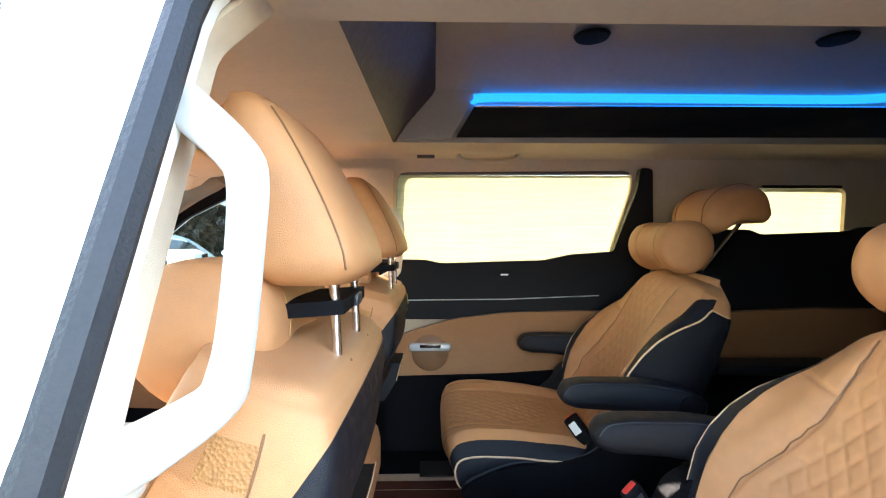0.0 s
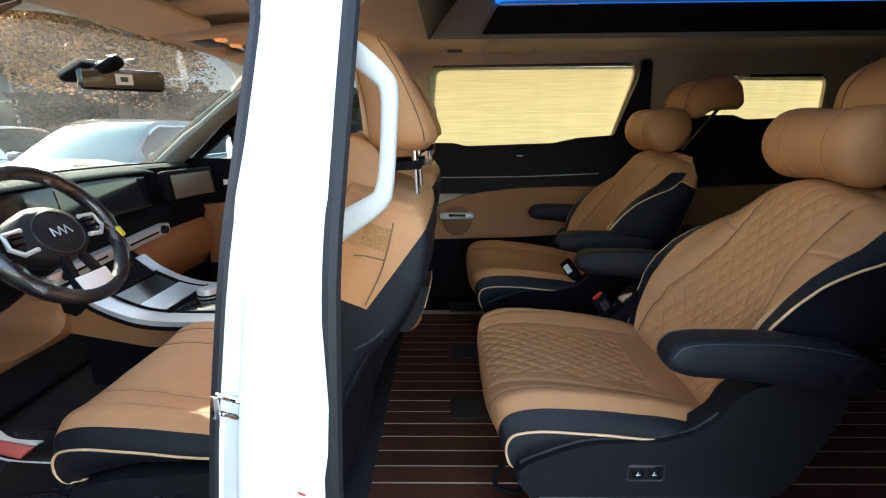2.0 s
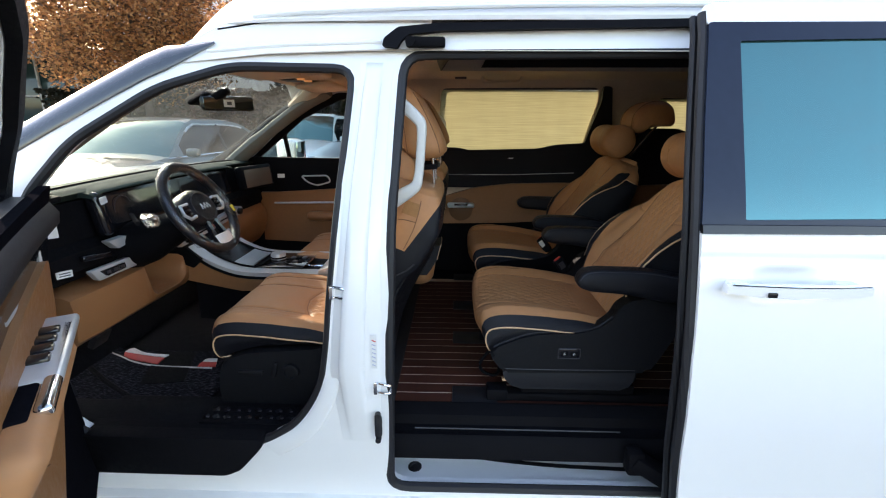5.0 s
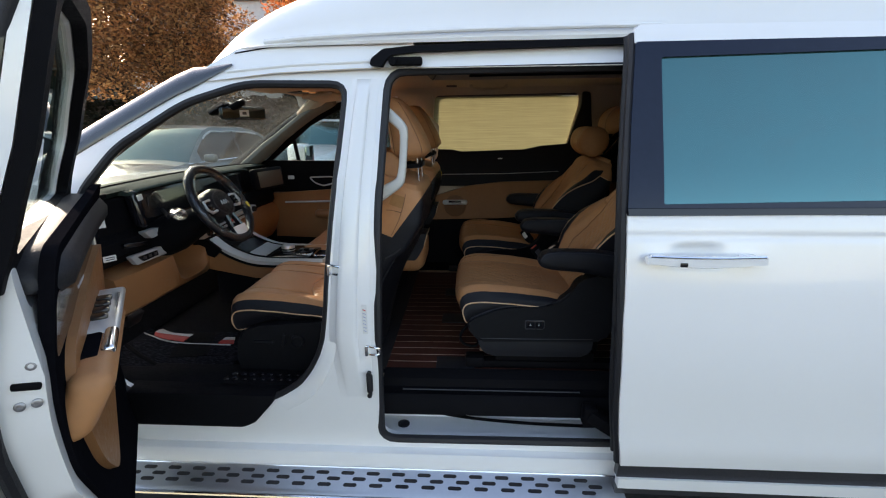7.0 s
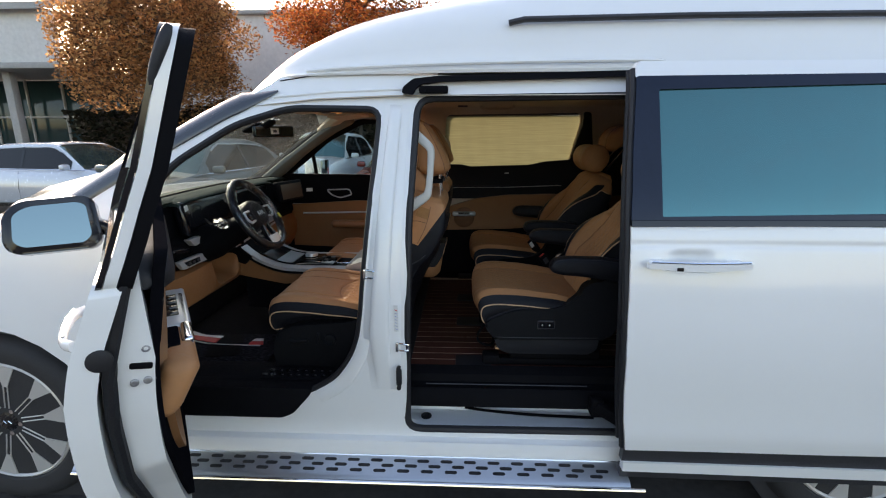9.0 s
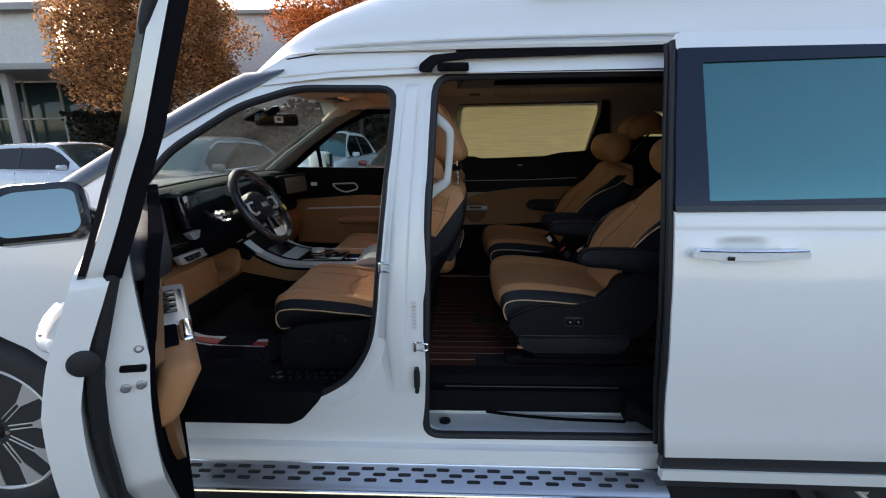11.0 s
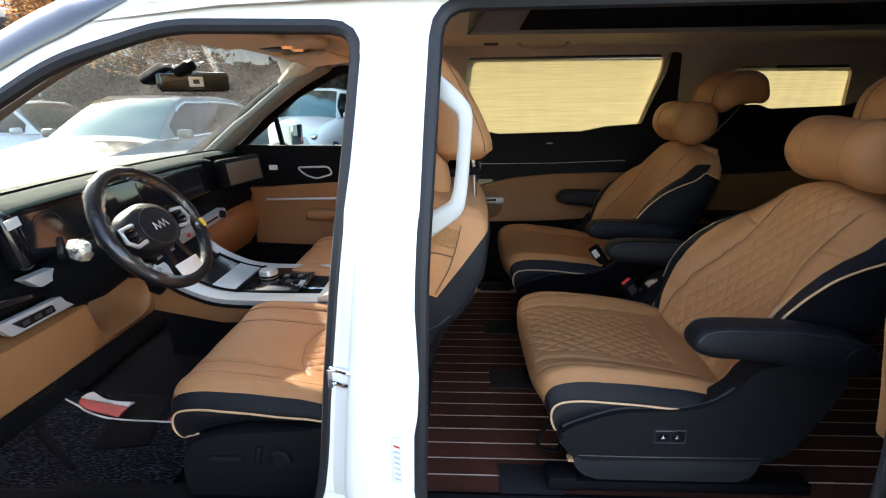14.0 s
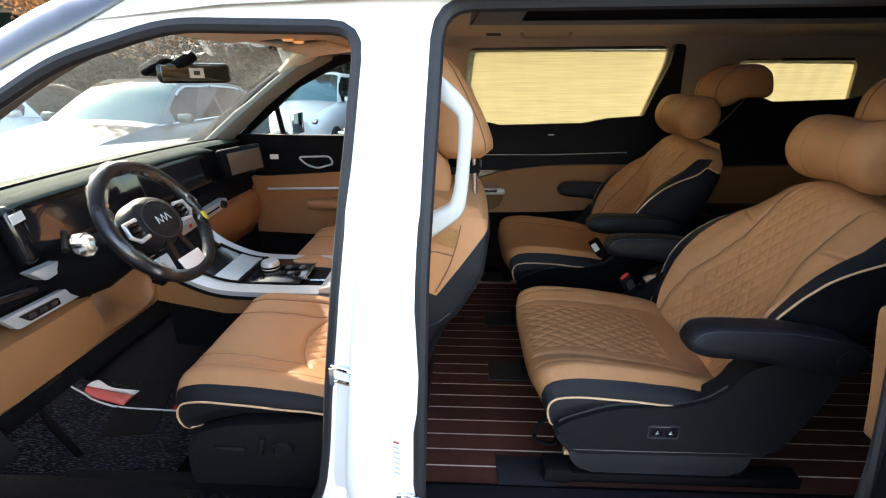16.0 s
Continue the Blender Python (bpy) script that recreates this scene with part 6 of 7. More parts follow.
part("column_shroud", loft([[(x, Y1 + r * math.cos(a), z + r * 0.9 * math.sin(a)) for a in np.linspace(0, 2 * math.pi, 20, endpoint=False)] for x, z, r in ((-1.33, 1.02, 0.11), (-1.20, 1.06, 0.095), (-1.09, 1.115, 0.07), (-1.03, 1.14, 0.055))]), BLACK, dash)
hood_ = [(-1.392, 1.262), (-1.335, 1.258), (-1.296, 1.249), (-1.288, 1.242), (-1.294, 1.237), (-1.39, 1.242)]
part("dash_hood", loft([[(x, y, z + 0.022 * (1 - ((y - MID) / 0.85) ** 2) - 0.010 * max(0.0, abs(y - 1.03) - 0.46) / 0.06) for x, z in hood_] for y in np.linspace(0.515, 1.545, 19)]), DASHTOP, dash, "grey-green hood over the screens")
# twin screens in one frame, tilted back
scr = part("screen_frame", rbox((-1.315, 1.02, 1.184), (0.03, 0.99, 0.154), 0.016, 3, (0, -10, 0)), GLOSSB, dash, "one-piece gloss black screen frame")
for yc, w in ((0.76, 0.36), (1.25, 0.40)):
    part("screen", rbox((-1.299, yc, 1.184), (0.004, w, 0.108), 0.001, 1, (0, -10, 0)), SCREEN, scr)
part("screen_end", rbox((-1.30, 0.545, 1.18), (0.05, 0.05, 0.16), 0.02, 3, (0, -10, 12)), GLOSSB, scr)
part("stick_label", rbox((-1.270, 0.535, 1.232), (0.003, 0.060, 0.024), 0, 1, (0, -10, 20)), LABEL, scr)
dial = [(-1.296 - 0.0, 0.66 + 0.045 * math.cos(a), 1.185 + 0.045 * math.sin(a)) for a in np.linspace(0.3, 5.2, 24)]
part("dial_arc", tube(dial, 0.0015, 5), GREYP, scr)
part("pass_screen", rbox((-1.225, 1.68, 1.185), (0.045, 0.28, 0.135), 0.014, 3, (0, -8, -14)), BLACK, dash, "boxed side screen")
part("pass_screen_face", rbox((-1.200, 1.673, 1.185), (0.003, 0.23, 0.100), 0, 1, (0, -8, -14)), mat("brown_screen", (0.10, 0.075, 0.055), 0.25, 0, 0.03, 3, rvar=0.01), dash)
# left end: vent, trim with switches, little lever
vent = part("side_vent", rbox((-1.365, 0.36, 1.262), (0.12, 0.10, 0.02), 0.006, 2, (0, 6, 10)), BLACK, dash)
for k in range(5):
    part("vent_slat", rbox((-1.405 + 0.02 * k, 0.36, 1.274), (0.008, 0.085, 0.006), 0.002, 1, (0, 6, 10)), GREYP, vent)
tr_ = part("silver_trim", prism(rounded([(0.398, 1.014), (0.674, 1.008), (0.662, 0.970), (0.430, 0.972)], 0.006), "x", -1.272, -1.252, 0.003), SATIN, dash, "satin silver trim strip")
sw_ = part("switch_box", prism(rounded([(0.437, 1.004), (0.552, 1.002), (0.556, 0.981), (0.460, 0.980)], 0.005), "x", -1.252, -1.246), GLOSSB, tr_)
for k in range(3):
    part("switch_key", rbox((-1.245, 0.468 + 0.034 * k, 0.992), (0.004, 0.020, 0.012), 0.002), GREYP, sw_)
part("vent_trim", prism(rounded([(0.505, 1.092), (0.604, 1.091), (0.612, 1.070), (0.585, 1.060), (0.545, 1.055)], 0.006), "x", -1.285, -1.255, 0.002), SATIN, dash)
part("side_vent_slot", rbox((-1.272, 0.46, 1.050), (0.02, 0.13, 0.018), 0.004, 1, (-8, 0, 0)), GLOSSB, dash)
rnd = random.Random(21)
part("wrapped_stalk", loft([[(-1.185 + 0.017 * k, 0.595 - 0.014 * k + (0.014 + 0.022 * math.sin(math.pi * (k + 0.6) / 8.2)) * rnd.uniform(0.7, 1.25) * math.cos(a), 1.162 + (0.008 + 0.016 * math.sin(math.pi * (k + 0.6) / 8.2)) * rnd.uniform(0.7, 1.25) * math.sin(a)) for a in np.linspace(0, 2 * math.pi, 9, endpoint=False)] for k in range(8)]), CRINKLE, dash, "stalk end bagged in crinkled clear film", angle=10)
part("stalk", tube([(-1.24, 0.62, 1.165), (-1.14, 0.505, 1.156)], 0.008, 8), BLACK, dash)
part("end_sticker", rbox((-1.274, 0.322, 1.030), (0.003, 0.044, 0.022), 0, 1, (0, 0, -30)), LABEL, dash)
for k in range(2):
    part("sticker_print", rbox((-1.2722, 0.3214, 1.034 - 0.008 * k), (0.003, 0.030, 0.003), 0, 1, (0, 0, -30)), INK, dash)
part("paper_tag", rbox((-1.262, 0.297, 1.172), (0.003, 0.030, 0.036), 0, 1, (0, 0, -30)), LABEL, dash)
# middle stack
part("stack_trim", prism(rounded([(0.90, 1.000), (1.53, 1.038), (1.535, 0.998), (0.91, 0.960)], 0.008), "x", -1.30, -1.252, 0.003), SATIN, dash, "silver strip with air controls")
for k in range(2):
    part("control_knob", lathe([(0.018, 0.0), (0.016, 0.016), (0.004, 0.017)], (-1.252, 1.485 - 0.52 * k, 1.017 - 0.032 * k), "x", 20), GLOSSB, dash)
for k in range(2):
    part("control_slot", rbox((-1.25, 1.06 + 0.30 * k, 0.990 + 0.018 * k), (0.004, 0.18, 0.008), 0.001, 1, (3.4, 0, 0)), GLOSSB, dash)
part("red_key", rbox((-1.249, 1.21, 0.999), (0.004, 0.018, 0.014), 0.001), RED, dash)
part("stack_panel", loft([[(x, y, z) for x, z in ((-1.31, 1.02), (-1.245, 0.955), (-1.18, 0.90), (-1.22, 0.86), (-1.33, 0.9))] for y in (0.93, 1.30)]), BLACK, dash)

console = thing("centre_console", (-0.95, 1.14, 0.46), "silver and tan centre console with rotary shifter", "console")
cprof = spline([(-1.24, 0.955), (-1.18, 0.905), (-1.10, 0.865), (-1.02, 0.842), (-0.90, 0.835), (-0.62, 0.835), (-0.40, 0.845)], 4)
part("console_body", loft([[(x, y, z - 0.012) for x, z in cprof] + [(-0.40, y, 0.55), (-1.24, y, 0.60)] for y in (0.965, 1.315)]), BLACK, console)
part("console_side", loft([[(x, y, z - 0.035) for x, z in cprof] + [(-0.40, y, 0.755), (-1.02, y, 0.745), (-1.30, y, 0.80)] for y in (0.950, 0.966)]), TAN_TRIM, console, "tan console flank")
part("silver_frame", loft([[(x, y, z + d) for x, z in cprof for d in (0,)] + [(x, y, z - 0.018) for x, z in reversed(cprof)] for y, d in ((0.945, 0), (1.015, 0))]), SATIN, console, "satin silver frame")
part("silver_frame", loft([[(x, y, z) for x, z in cprof] + [(x, y, z - 0.018) for x, z in reversed(cprof)] for y in (1.27, 1.325)]), SATIN, console)
part("tray_lid", loft([[(x, y, z + 0.004) for x, z in cprof if -1.09 < x < -0.985] + [(x, y, z - 0.01) for x, z in reversed(cprof) if -1.09 < x < -0.985] for y in (1.02, 1.265)]), ALU, console, "pale tray lid")
part("charge_tray", loft([[(x, y, z + 0.002) for x, z in cprof if -1.17 < x < -1.07] + [(x, y, z - 0.01) for x, z in reversed(cprof) if -1.17 < x < -1.07] for y in (1.02, 1.265)]), GLOSSB, console, "gloss dark charging tray")
part("shifter_band", lathe([(0.0368, 0.004), (0.0372, 0.008), (0.0368, 0.012)], (-0.92, 1.16, 0.842), "z", 32), GLOSSB, console)
for y in (1.018, 1.267):
    part("lid_gap", tube([(x, y, z + 0.003) for x, z in cprof if -1.17 < x < -0.97], 0.0055, 6), BLACK, console)
for x, z in ((-1.165, 0.899), (-0.978, 0.842)):
    part("lid_gap", tube([(x, 1.018, z + 0.003), (x, 1.267, z + 0.003)], 0.0055, 6), BLACK, console)
part("frame_edge", tube([(x, 0.944, z - 0.024) for x, z in cprof], 0.007, 6), BLACK, console, "black edge under the silver frame")
part("shift_plate", rbox((-0.86, 1.14, 0.836), (0.21, 0.24, 0.014), 0.004), GLOSSB, console)
part("rotary_shifter", lathe([(0.036, 0.0), (0.036, 0.022), (0.031, 0.03), (0.026, 0.031), (0.006, 0.029)], (-0.92, 1.16, 0.842), "z", 32), SATIN, console, "silver rotary shifter")
for k in range(6):
    part("console_key", rbox((-0.845 + 0.028 * (k % 3), 1.10 + 0.06 * (k // 3), 0.846), (0.022, 0.03, 0.008), 0.003), GREYP if k % 2 else BLACK, console)
part("cup_rim", tube([(x, y, 0.840) for x, y in rounded([(-0.75, 1.05), (-0.56, 1.05), (-0.56, 1.24), (-0.75, 1.24)], 0.03)], 0.006, 6, True), CHROME, console)
part("rear_frame", loft([[(x, y, z) for x, z in ((-0.66, 0.85), (-0.58, 0.875), (-0.54, 0.875), (-0.54, 0.83), (-0.66, 0.83))] for y in (0.945, 1.325)]), SATIN, console)

part("rear_armrest", rbox((-0.322, 1.14, 0.862), (0.37, 0.34, 0.19), 0.06, 4), TAN, console, "tan leather console lid")

# ---- the steering wheel ----
wheel_c, TIP = Vector((-1.010, Y1 + 0.004, 1.182)), 30
steer = thing("steering_wheel", wheel_c, "black steering wheel half wrapped in clear film", "steering wheel")
# local z looks at the driver
m = Matrix.Translation(wheel_c) @ Matrix.Rotation(radians(90 - TIP), 4, "Y")
ring = lambda r, z=0.0, n=56: [m @ Vector((r * math.cos(a), r * math.sin(a), z)) for a in np.linspace(0, 2 * math.pi, n, endpoint=False)]
part("rim", tube(ring(0.173), 0.0182, 12, True, 1.0, m.to_3x3() @ Vector((0, 0, 1))), NAVY, steer, "black leather rim")
arcs = [m @ Vector((0.173 * math.cos(a), 0.173 * math.sin(a), 0.001)) for a in np.linspace(0.1, 5.9, 60)]
rnd = random.Random(4)
part("film_wrap", tube(arcs, [0.0194 + 0.008 * rnd.random() ** 5 for _ in arcs], 9, False, 1.0, m.to_3x3() @ Vector((0, 0, 1))), FILM, steer, "crinkled clear protective film")
for a0, a1, seed in ((2.2, 3.2, 1), (3.7, 4.6, 2), (1.1, 1.8, 3), (5.0, 5.7, 5)):
    rd = random.Random(seed)
    film = []
    for a in np.linspace(a0, a1, 14):
        k = math.sin(math.pi * (a - a0) / (a1 - a0)) ** 0.5
        film.append([m @ Vector((r * math.cos(a), r * math.sin(a), z)) for r, z in ((0.165, 0.017), (0.156 - 0.006 * k * rd.random(), 0.012 + 0.006 * rd.random()), (0.158 - 0.018 * k * rd.random(), 0.004 + 0.01 * rd.random()), (0.160 - 0.008 * k, -0.006))])
    part("loose_film", loft(film, False, False), CRINKLE, steer, "loose crinkled clear film", angle=20)
rows = []
for r, z in ((0.100, -0.05), (0.100, -0.012), (0.090, 0.004), (0.062, 0.014), (0.02, 0.018)):
    rows.append([m @ Vector((r * 0.80 * math.cos(a) * (1 if math.cos(a) < 0 else 0.9), r * math.sin(a), z)) for a in np.linspace(0, 2 * math.pi, 36, endpoint=False)])
part("airbag_cover", loft(rows), NAVY, steer)
part("cover_groove", tube([m @ Vector((0.056 * math.cos(a), 0.066 * math.sin(a), 0.0132)) for a in np.linspace(0, 2 * math.pi, 36, endpoint=False)], 0.0018, 5, True), GREYP, steer)
badge = [(-0.027, -0.010), (-0.025, 0.011), (-0.010, -0.010), (-0.001, 0.011), (0.008, -0.010), (0.017, 0.011), (0.028, -0.010)]
part("badge", tube([m @ Vector((-b, a, 0.0195)) for a, b in badge], 0.0018, 6), SATIN, steer, "silver maker's mark")
for sg in (-1, 1):
    sp_ = part("spoke", loft([[m @ Vector((x, sg * y, z)) for x, y, z in ((-0.030, 0.07 + k * 0.09, 0.006 - 0.012 * k), (0.030, 0.07 + k * 0.09, 0.006 - 0.012 * k), (0.026, 0.07 + k * 0.09, -0.014), (-0.026, 0.07 + k * 0.09, -0.014))] for k in (0, 0.5, 1)]), BLACK, steer)
    part("spoke_trim", tube([m @ Vector((x, sg * y, 0.010)) for x, y in ((0.026, 0.078), (0.030, 0.115), (0.010, 0.138), (-0.024, 0.13), (-0.026, 0.085))], 0.006, 8), SATIN, sp_)
    for k in range(3):
        bmk = rbox((0.014 - 0.016 * k, sg * 0.104, 0.009), (0.012, 0.034, 0.008), 0.003)
        bmesh.ops.transform(bmk, matrix=m, verts=bmk.verts)
        part("wheel_key", bmk, GLOSSB, sp_)
    part("lower_spoke", loft([[m @ Vector((0.055 + 0.10 * k, sg * (0.026 + 0.020 * k) + w, z)) for w, z in ((-0.010, 0.006), (0.010, 0.006), (0.010, -0.010), (-0.010, -0.010))] for k in (0, 1)]), GLOSSB, steer, "dark lower spoke")
bmk = rbox((0.14, 0.0, 0.010), (0.045, 0.10, 0.004), 0.001)
bmesh.ops.transform(bmk, matrix=m, verts=bmk.verts)
part("paper_tag", bmk, LABEL, steer, "white paper tag")
bmk = rbox((0.045, 0.168, 0.012), (0.03, 0.014, 0.022), 0.003)
bmesh.ops.transform(bmk, matrix=m, verts=bmk.verts)
part("yellow_tag", bmk, YELLOW, steer)

# ---- roof console, inner mirror, visors ----
imir = thing("rear_view_mirror", (-1.02, 1.10, 1.57), "dark rear-view mirror with a paper label", "mirror")
rnd = random.Random(12)
part("film_wrap", loft([[(-1.13 + 0.022 * i + rnd.uniform(-0.004, 0.004), 1.05 + 0.022 * j + rnd.uniform(-0.004, 0.004), 1.628 + 0.006 * i * 0.5 + rnd.uniform(-0.008, 0.008)) for i in range(5)] for j in range(7)], False, False), CRINKLE, imir, "crinkled clear film", angle=10)
part("mirror_case", rbox((-1.080, 1.135, 1.578), (0.035, 0.235, 0.066), 0.016, 3, (0, -4, -46)), GLOSSB, imir)
part("mirror_glass", rbox((-1.0665, 1.1215, 1.577), (0.004, 0.215, 0.052), 0.001, 1, (0, -4, -46)), MIRROR, imir)
part("paper_label", rbox((-1.0645, 1.1195, 1.578), (0.003, 0.046, 0.032), 0, 1, (0, -4, -46)), LABEL, imir)
part("label_print", rbox((-1.0632, 1.1182, 1.578), (0.002, 0.020, 0.014), 0, 1, (0, -4, -46)), INK, imir)
part("stem", rbox((-1.11, 1.10, 1.605), (0.13, 0.045, 0.035), 0.015, 3, (0, -28, 0)), BLACK, imir)
part("camera_cover", rbox((-1.18, 1.10, 1.602), (0.10, 0.10, 0.035), 0.015, 3, (0, -28, 0)), BLACK, imir)
ohc = thing("overhead_console", (-0.74, MID, 1.70), "beige overhead console with reading lamps", "console")
part("console_shell", rbox((-0.72, MID, 1.692), (0.24, 0.17, 0.03), 0.012, 3, (0, -5, 0)), BEIGE, ohc)
LENS = lamp_mat("warm_lamp_lens", (1.0, 0.5, 0.2), 0.05)
for d in (-0.05, 0.05):
    part("lamp_lens", lathe([(0.018, 0.0), (0.016, -0.006), (0.004, -0.007)], (-0.70, MID + d, 1.676), "z", 16), LENS, ohc)
part("console_keys", rbox((-0.76, MID, 1.674), (0.07, 0.11, 0.008), 0.003), GREYP, ohc)
for yv in (0.66, 1.48):
    vs = thing("sun_visor", (-0.74, yv, 1.68), "beige sun visor folded up in film", "sun visor", "sun visors")
    part("flap", rbox((-0.73, yv, 1.672), (0.17, 0.40, 0.02), 0.009, 3, (0, -7, 0)), BEIGE, vs)
    part("film_cover", rbox((-0.80, yv + 0.06, 1.660), (0.06, 0.24, 0.004), 0.001, 1, (0, -10, 8)), FILM, vs)

# ---- far front door, seen from inside ----
pdoor = thing("passenger_door", (-0.85, 1.95, 0.5), "closed passenger door with tan insert and black top", "car door")
part("top_trim", panel(rounded([(-1.34, 1.06), (-0.36, 1.06), (-0.36, 1.275), (-1.36, 1.285)], 0.02), [], off=0.075, thick=0.03, step=0.05, far=True), BLACK, pdoor)
part("insert", panel(rounded([(-1.36, 0.74), (-0.38, 0.70), (-0.38, 1.06), (-0.8, 1.085), (-1.34, 1.05)], 0.03), [], off=0.085, thick=0.035, step=0.05, far=True), TAN_TRIM, pdoor, "tan door insert")
part("low_trim", panel([(-1.36, 0.45), (-0.38, 0.45), (-0.38, 0.74), (-1.36, 0.74)], [], off=0.08, thick=0.03, step=0.08, far=True), BLACK, pdoor)
part("trim_strip", tube([(-1.22, far_y(1.0, 0.128), 0.988), (-0.6, far_y(1.0, 0.128), 1.0)], 0.011, 8, False, 0.6), SATIN, pdoor, "silver strip")
part("handle_ring", tube([(x, far_y(1.13, 0.118), z) for x, z in rounded([(-1.03, 1.165), (-0.86, 1.17), (-0.84, 1.13), (-0.93, 1.105), (-0.99, 1.125)], 0.02)], 0.005, 6, True, 1, (0, 1, 0)), SATIN, pdoor)
part("door_label", rbox((-1.16, far_y(1.15, 0.112), 1.165), (0.045, 0.003, 0.025), 0), LABEL, pdoor)
part("arm_shelf", rbox((-0.75, far_y(0.9, 0.16), 0.91), (0.50, 0.07, 0.06), 0.025, 3), TAN_TRIM, pdoor)
part("frame_trim", panel([(p[0] * 1.03 + 0.02, p[1]) for p in rounded([(-1.36, 1.25), (-0.36, 1.25), (-0.34, 1.66), (-0.74, 1.665), (-1.0, 1.54)], 0.03)], [[(p[0] * 0.97 - 0.02, p[1] * 0.99 + 0.012) for p in WIN_F]], off=0.034, thick=0.025, step=0.05, far=True), BLACK, pdoor)
part("window_divider", tube([(-1.115, far_y(1.27, 0.03), 1.27), (-1.115, far_y(1.46, 0.03), 1.46)], 0.014, 8), BLACK, pdoor)
g = part("window_glass", panel(WIN_F, [], off=0.012, thick=0.004, step=0.08, far=True), CLEAR, pdoor)
g.visible_shadow = False
mh = part("outer_mirror", rbox((-1.21, 2.28, 1.305), (0.14, 0.24, 0.16), 0.05, 4), PAINT, pdoor, "white far-side door mirror")
part("outer_mirror_glass", rbox((-1.138, 2.28, 1.305), (0.006, 0.20, 0.12), 0.002, 2), MIRROR, mh)
part("outer_mirror_foot", rbox((-1.20, 2.12, 1.255), (0.08, 0.14, 0.035), 0.014, 2), GLOSSB, mh)
pc = thing("pillar_cover", (-0.3, 1.93, 0.5), "beige far middle pillar cover with belt", "trim", kind="structure")
part("upper_cover", panel(rounded([(-0.40, 1.05), (-0.17, 1.05), (-0.14, 1.70), (-0.36, 1.70)], 0.02), [], off=0.05, thick=0.05, step=0.06, far=True), BEIGE, pc)
part("lower_cover", panel([(-0.40, 0.5), (-0.2, 0.5), (-0.17, 1.06), (-0.40, 1.06)], [], off=0.05, thick=0.05, step=0.06, far=True), BLACK, pc)
part("belt", loft([[(x + 0.03 * (1.5 - z), far_y(z, 0.115), z) for x in (-0.235, -0.19)] + [(x + 0.03 * (1.5 - z), far_y(z, 0.111), z) for x in (-0.19, -0.235)] for z in (0.8, 1.0, 1.15, 1.30)]), BLACK, pc)
part("belt_tag", rbox((-0.10, 1.80, 1.205), (0.016, 0.004, 0.04), 0, 1, (0, -8, 0)), YELLOW, pc)
part("belt_tongue", rbox((-0.105, 1.80, 1.17), (0.022, 0.008, 0.03), 0.003), SATIN, pc)

# ---- footwell things ----
mat_ = thing("floor_mat", (-1.3, 0.62, 0.43), "dark loop-pile footwell mat with red and white edge", "mat")
part("mat_body", loft([[(x, y, z) for x, z in ((-1.72, 0.50), (-1.60, 0.452), (-1.0, 0.448), (-1.0, 0.434), (-1.60, 0.436), (-1.72, 0.485))] for y in (0.30, 0.92)]), PILE, mat_)
part("mat_eyelet", tube([(-0.985 + 0.02 * math.cos(a), 0.42 + 0.02 * math.sin(a), 0.452) for a in np.linspace(0, 2 * math.pi, 20, endpoint=False)], 0.005, 6, True), RUBBER, mat_)
part("mat_edge", tube(spline([(-1.697, 0.901, 0.462), (-1.549, 0.835, 0.457), (-1.485, 0.803, 0.456), (-1.352, 0.767, 0.456), (-1.10, 0.758, 0.456)], 4), 0.0035, 6), LABEL, mat_, "white edge cord")
part("mat_fold", tube(spline([(-1.66, 0.76, 0.462), (-1.50, 0.65, 0.452), (-1.332, 0.548, 0.450)], 4), 0.012, 6, False, 0.5), BLACK, mat_)


def patch(lo, hi, z, name, m_, parent, label=""):
    """A thin curved strip between two lines on the mat."""
    lo, hi = spline(lo, 5), spline(hi, 5)
    rows = [[(*a, z), (*[(p + q) / 2 for p, q in zip(a, b)], z + 0.004), (*b, z), (*b, z - 0.004), (*a, z - 0.004)] for a, b in zip(lo, hi)]
    return part(name, loft(rows), m_, parent, label)


patch([(-1.336, 0.627), (-1.25, 0.638), (-1.165, 0.654)], [(-1.416, 0.903), (-1.33, 0.902), (-1.248, 0.901)], 0.453, "heel_pad", BLACK, mat_, "black heel pad")
pk = thing("packet", (-1.45, 0.83, 0.458), "folded red and white packet lying on the mat", "packet")
patch([(-1.549, 0.840), (-1.485, 0.808), (-1.352, 0.772)], [(-1.565, 0.872), (-1.475, 0.850), (-1.352, 0.825)], 0.464, "red_side", RED, pk)
patch([(-1.565, 0.872), (-1.475, 0.852), (-1.352, 0.827)], [(-1.545, 0.907), (-1.455, 0.862), (-1.345, 0.850)], 0.467, "white_side", LABEL, pk)
patch([(-1.165, 0.760), (-1.125, 0.761), (-1.085, 0.763)], [(-1.162, 0.800), (-1.130, 0.800), (-1.100, 0.800)], 0.462, "red_corner", RED, pk)
patch([(-1.162, 0.802), (-1.130, 0.802), (-1.100, 0.802)], [(-1.150, 0.828), (-1.130, 0.829), (-1.110, 0.829)], 0.464, "white_corner", LABEL, pk)
ped = thing("pedal", (-1.55, 0.72, 0.6), "black rubber-faced brake pedal in the footwell", "pedal", "pedals")
part("pad", rbox((-1.56, 0.74, 0.60), (0.03, 0.09, 0.07), 0.008, 2, (0, 30, 0)), RUBBER, ped)
part("arm", tube([(-1.58, 0.74, 0.61), (-1.68, 0.74, 0.80)], 0.012, 8), BLACK, ped)

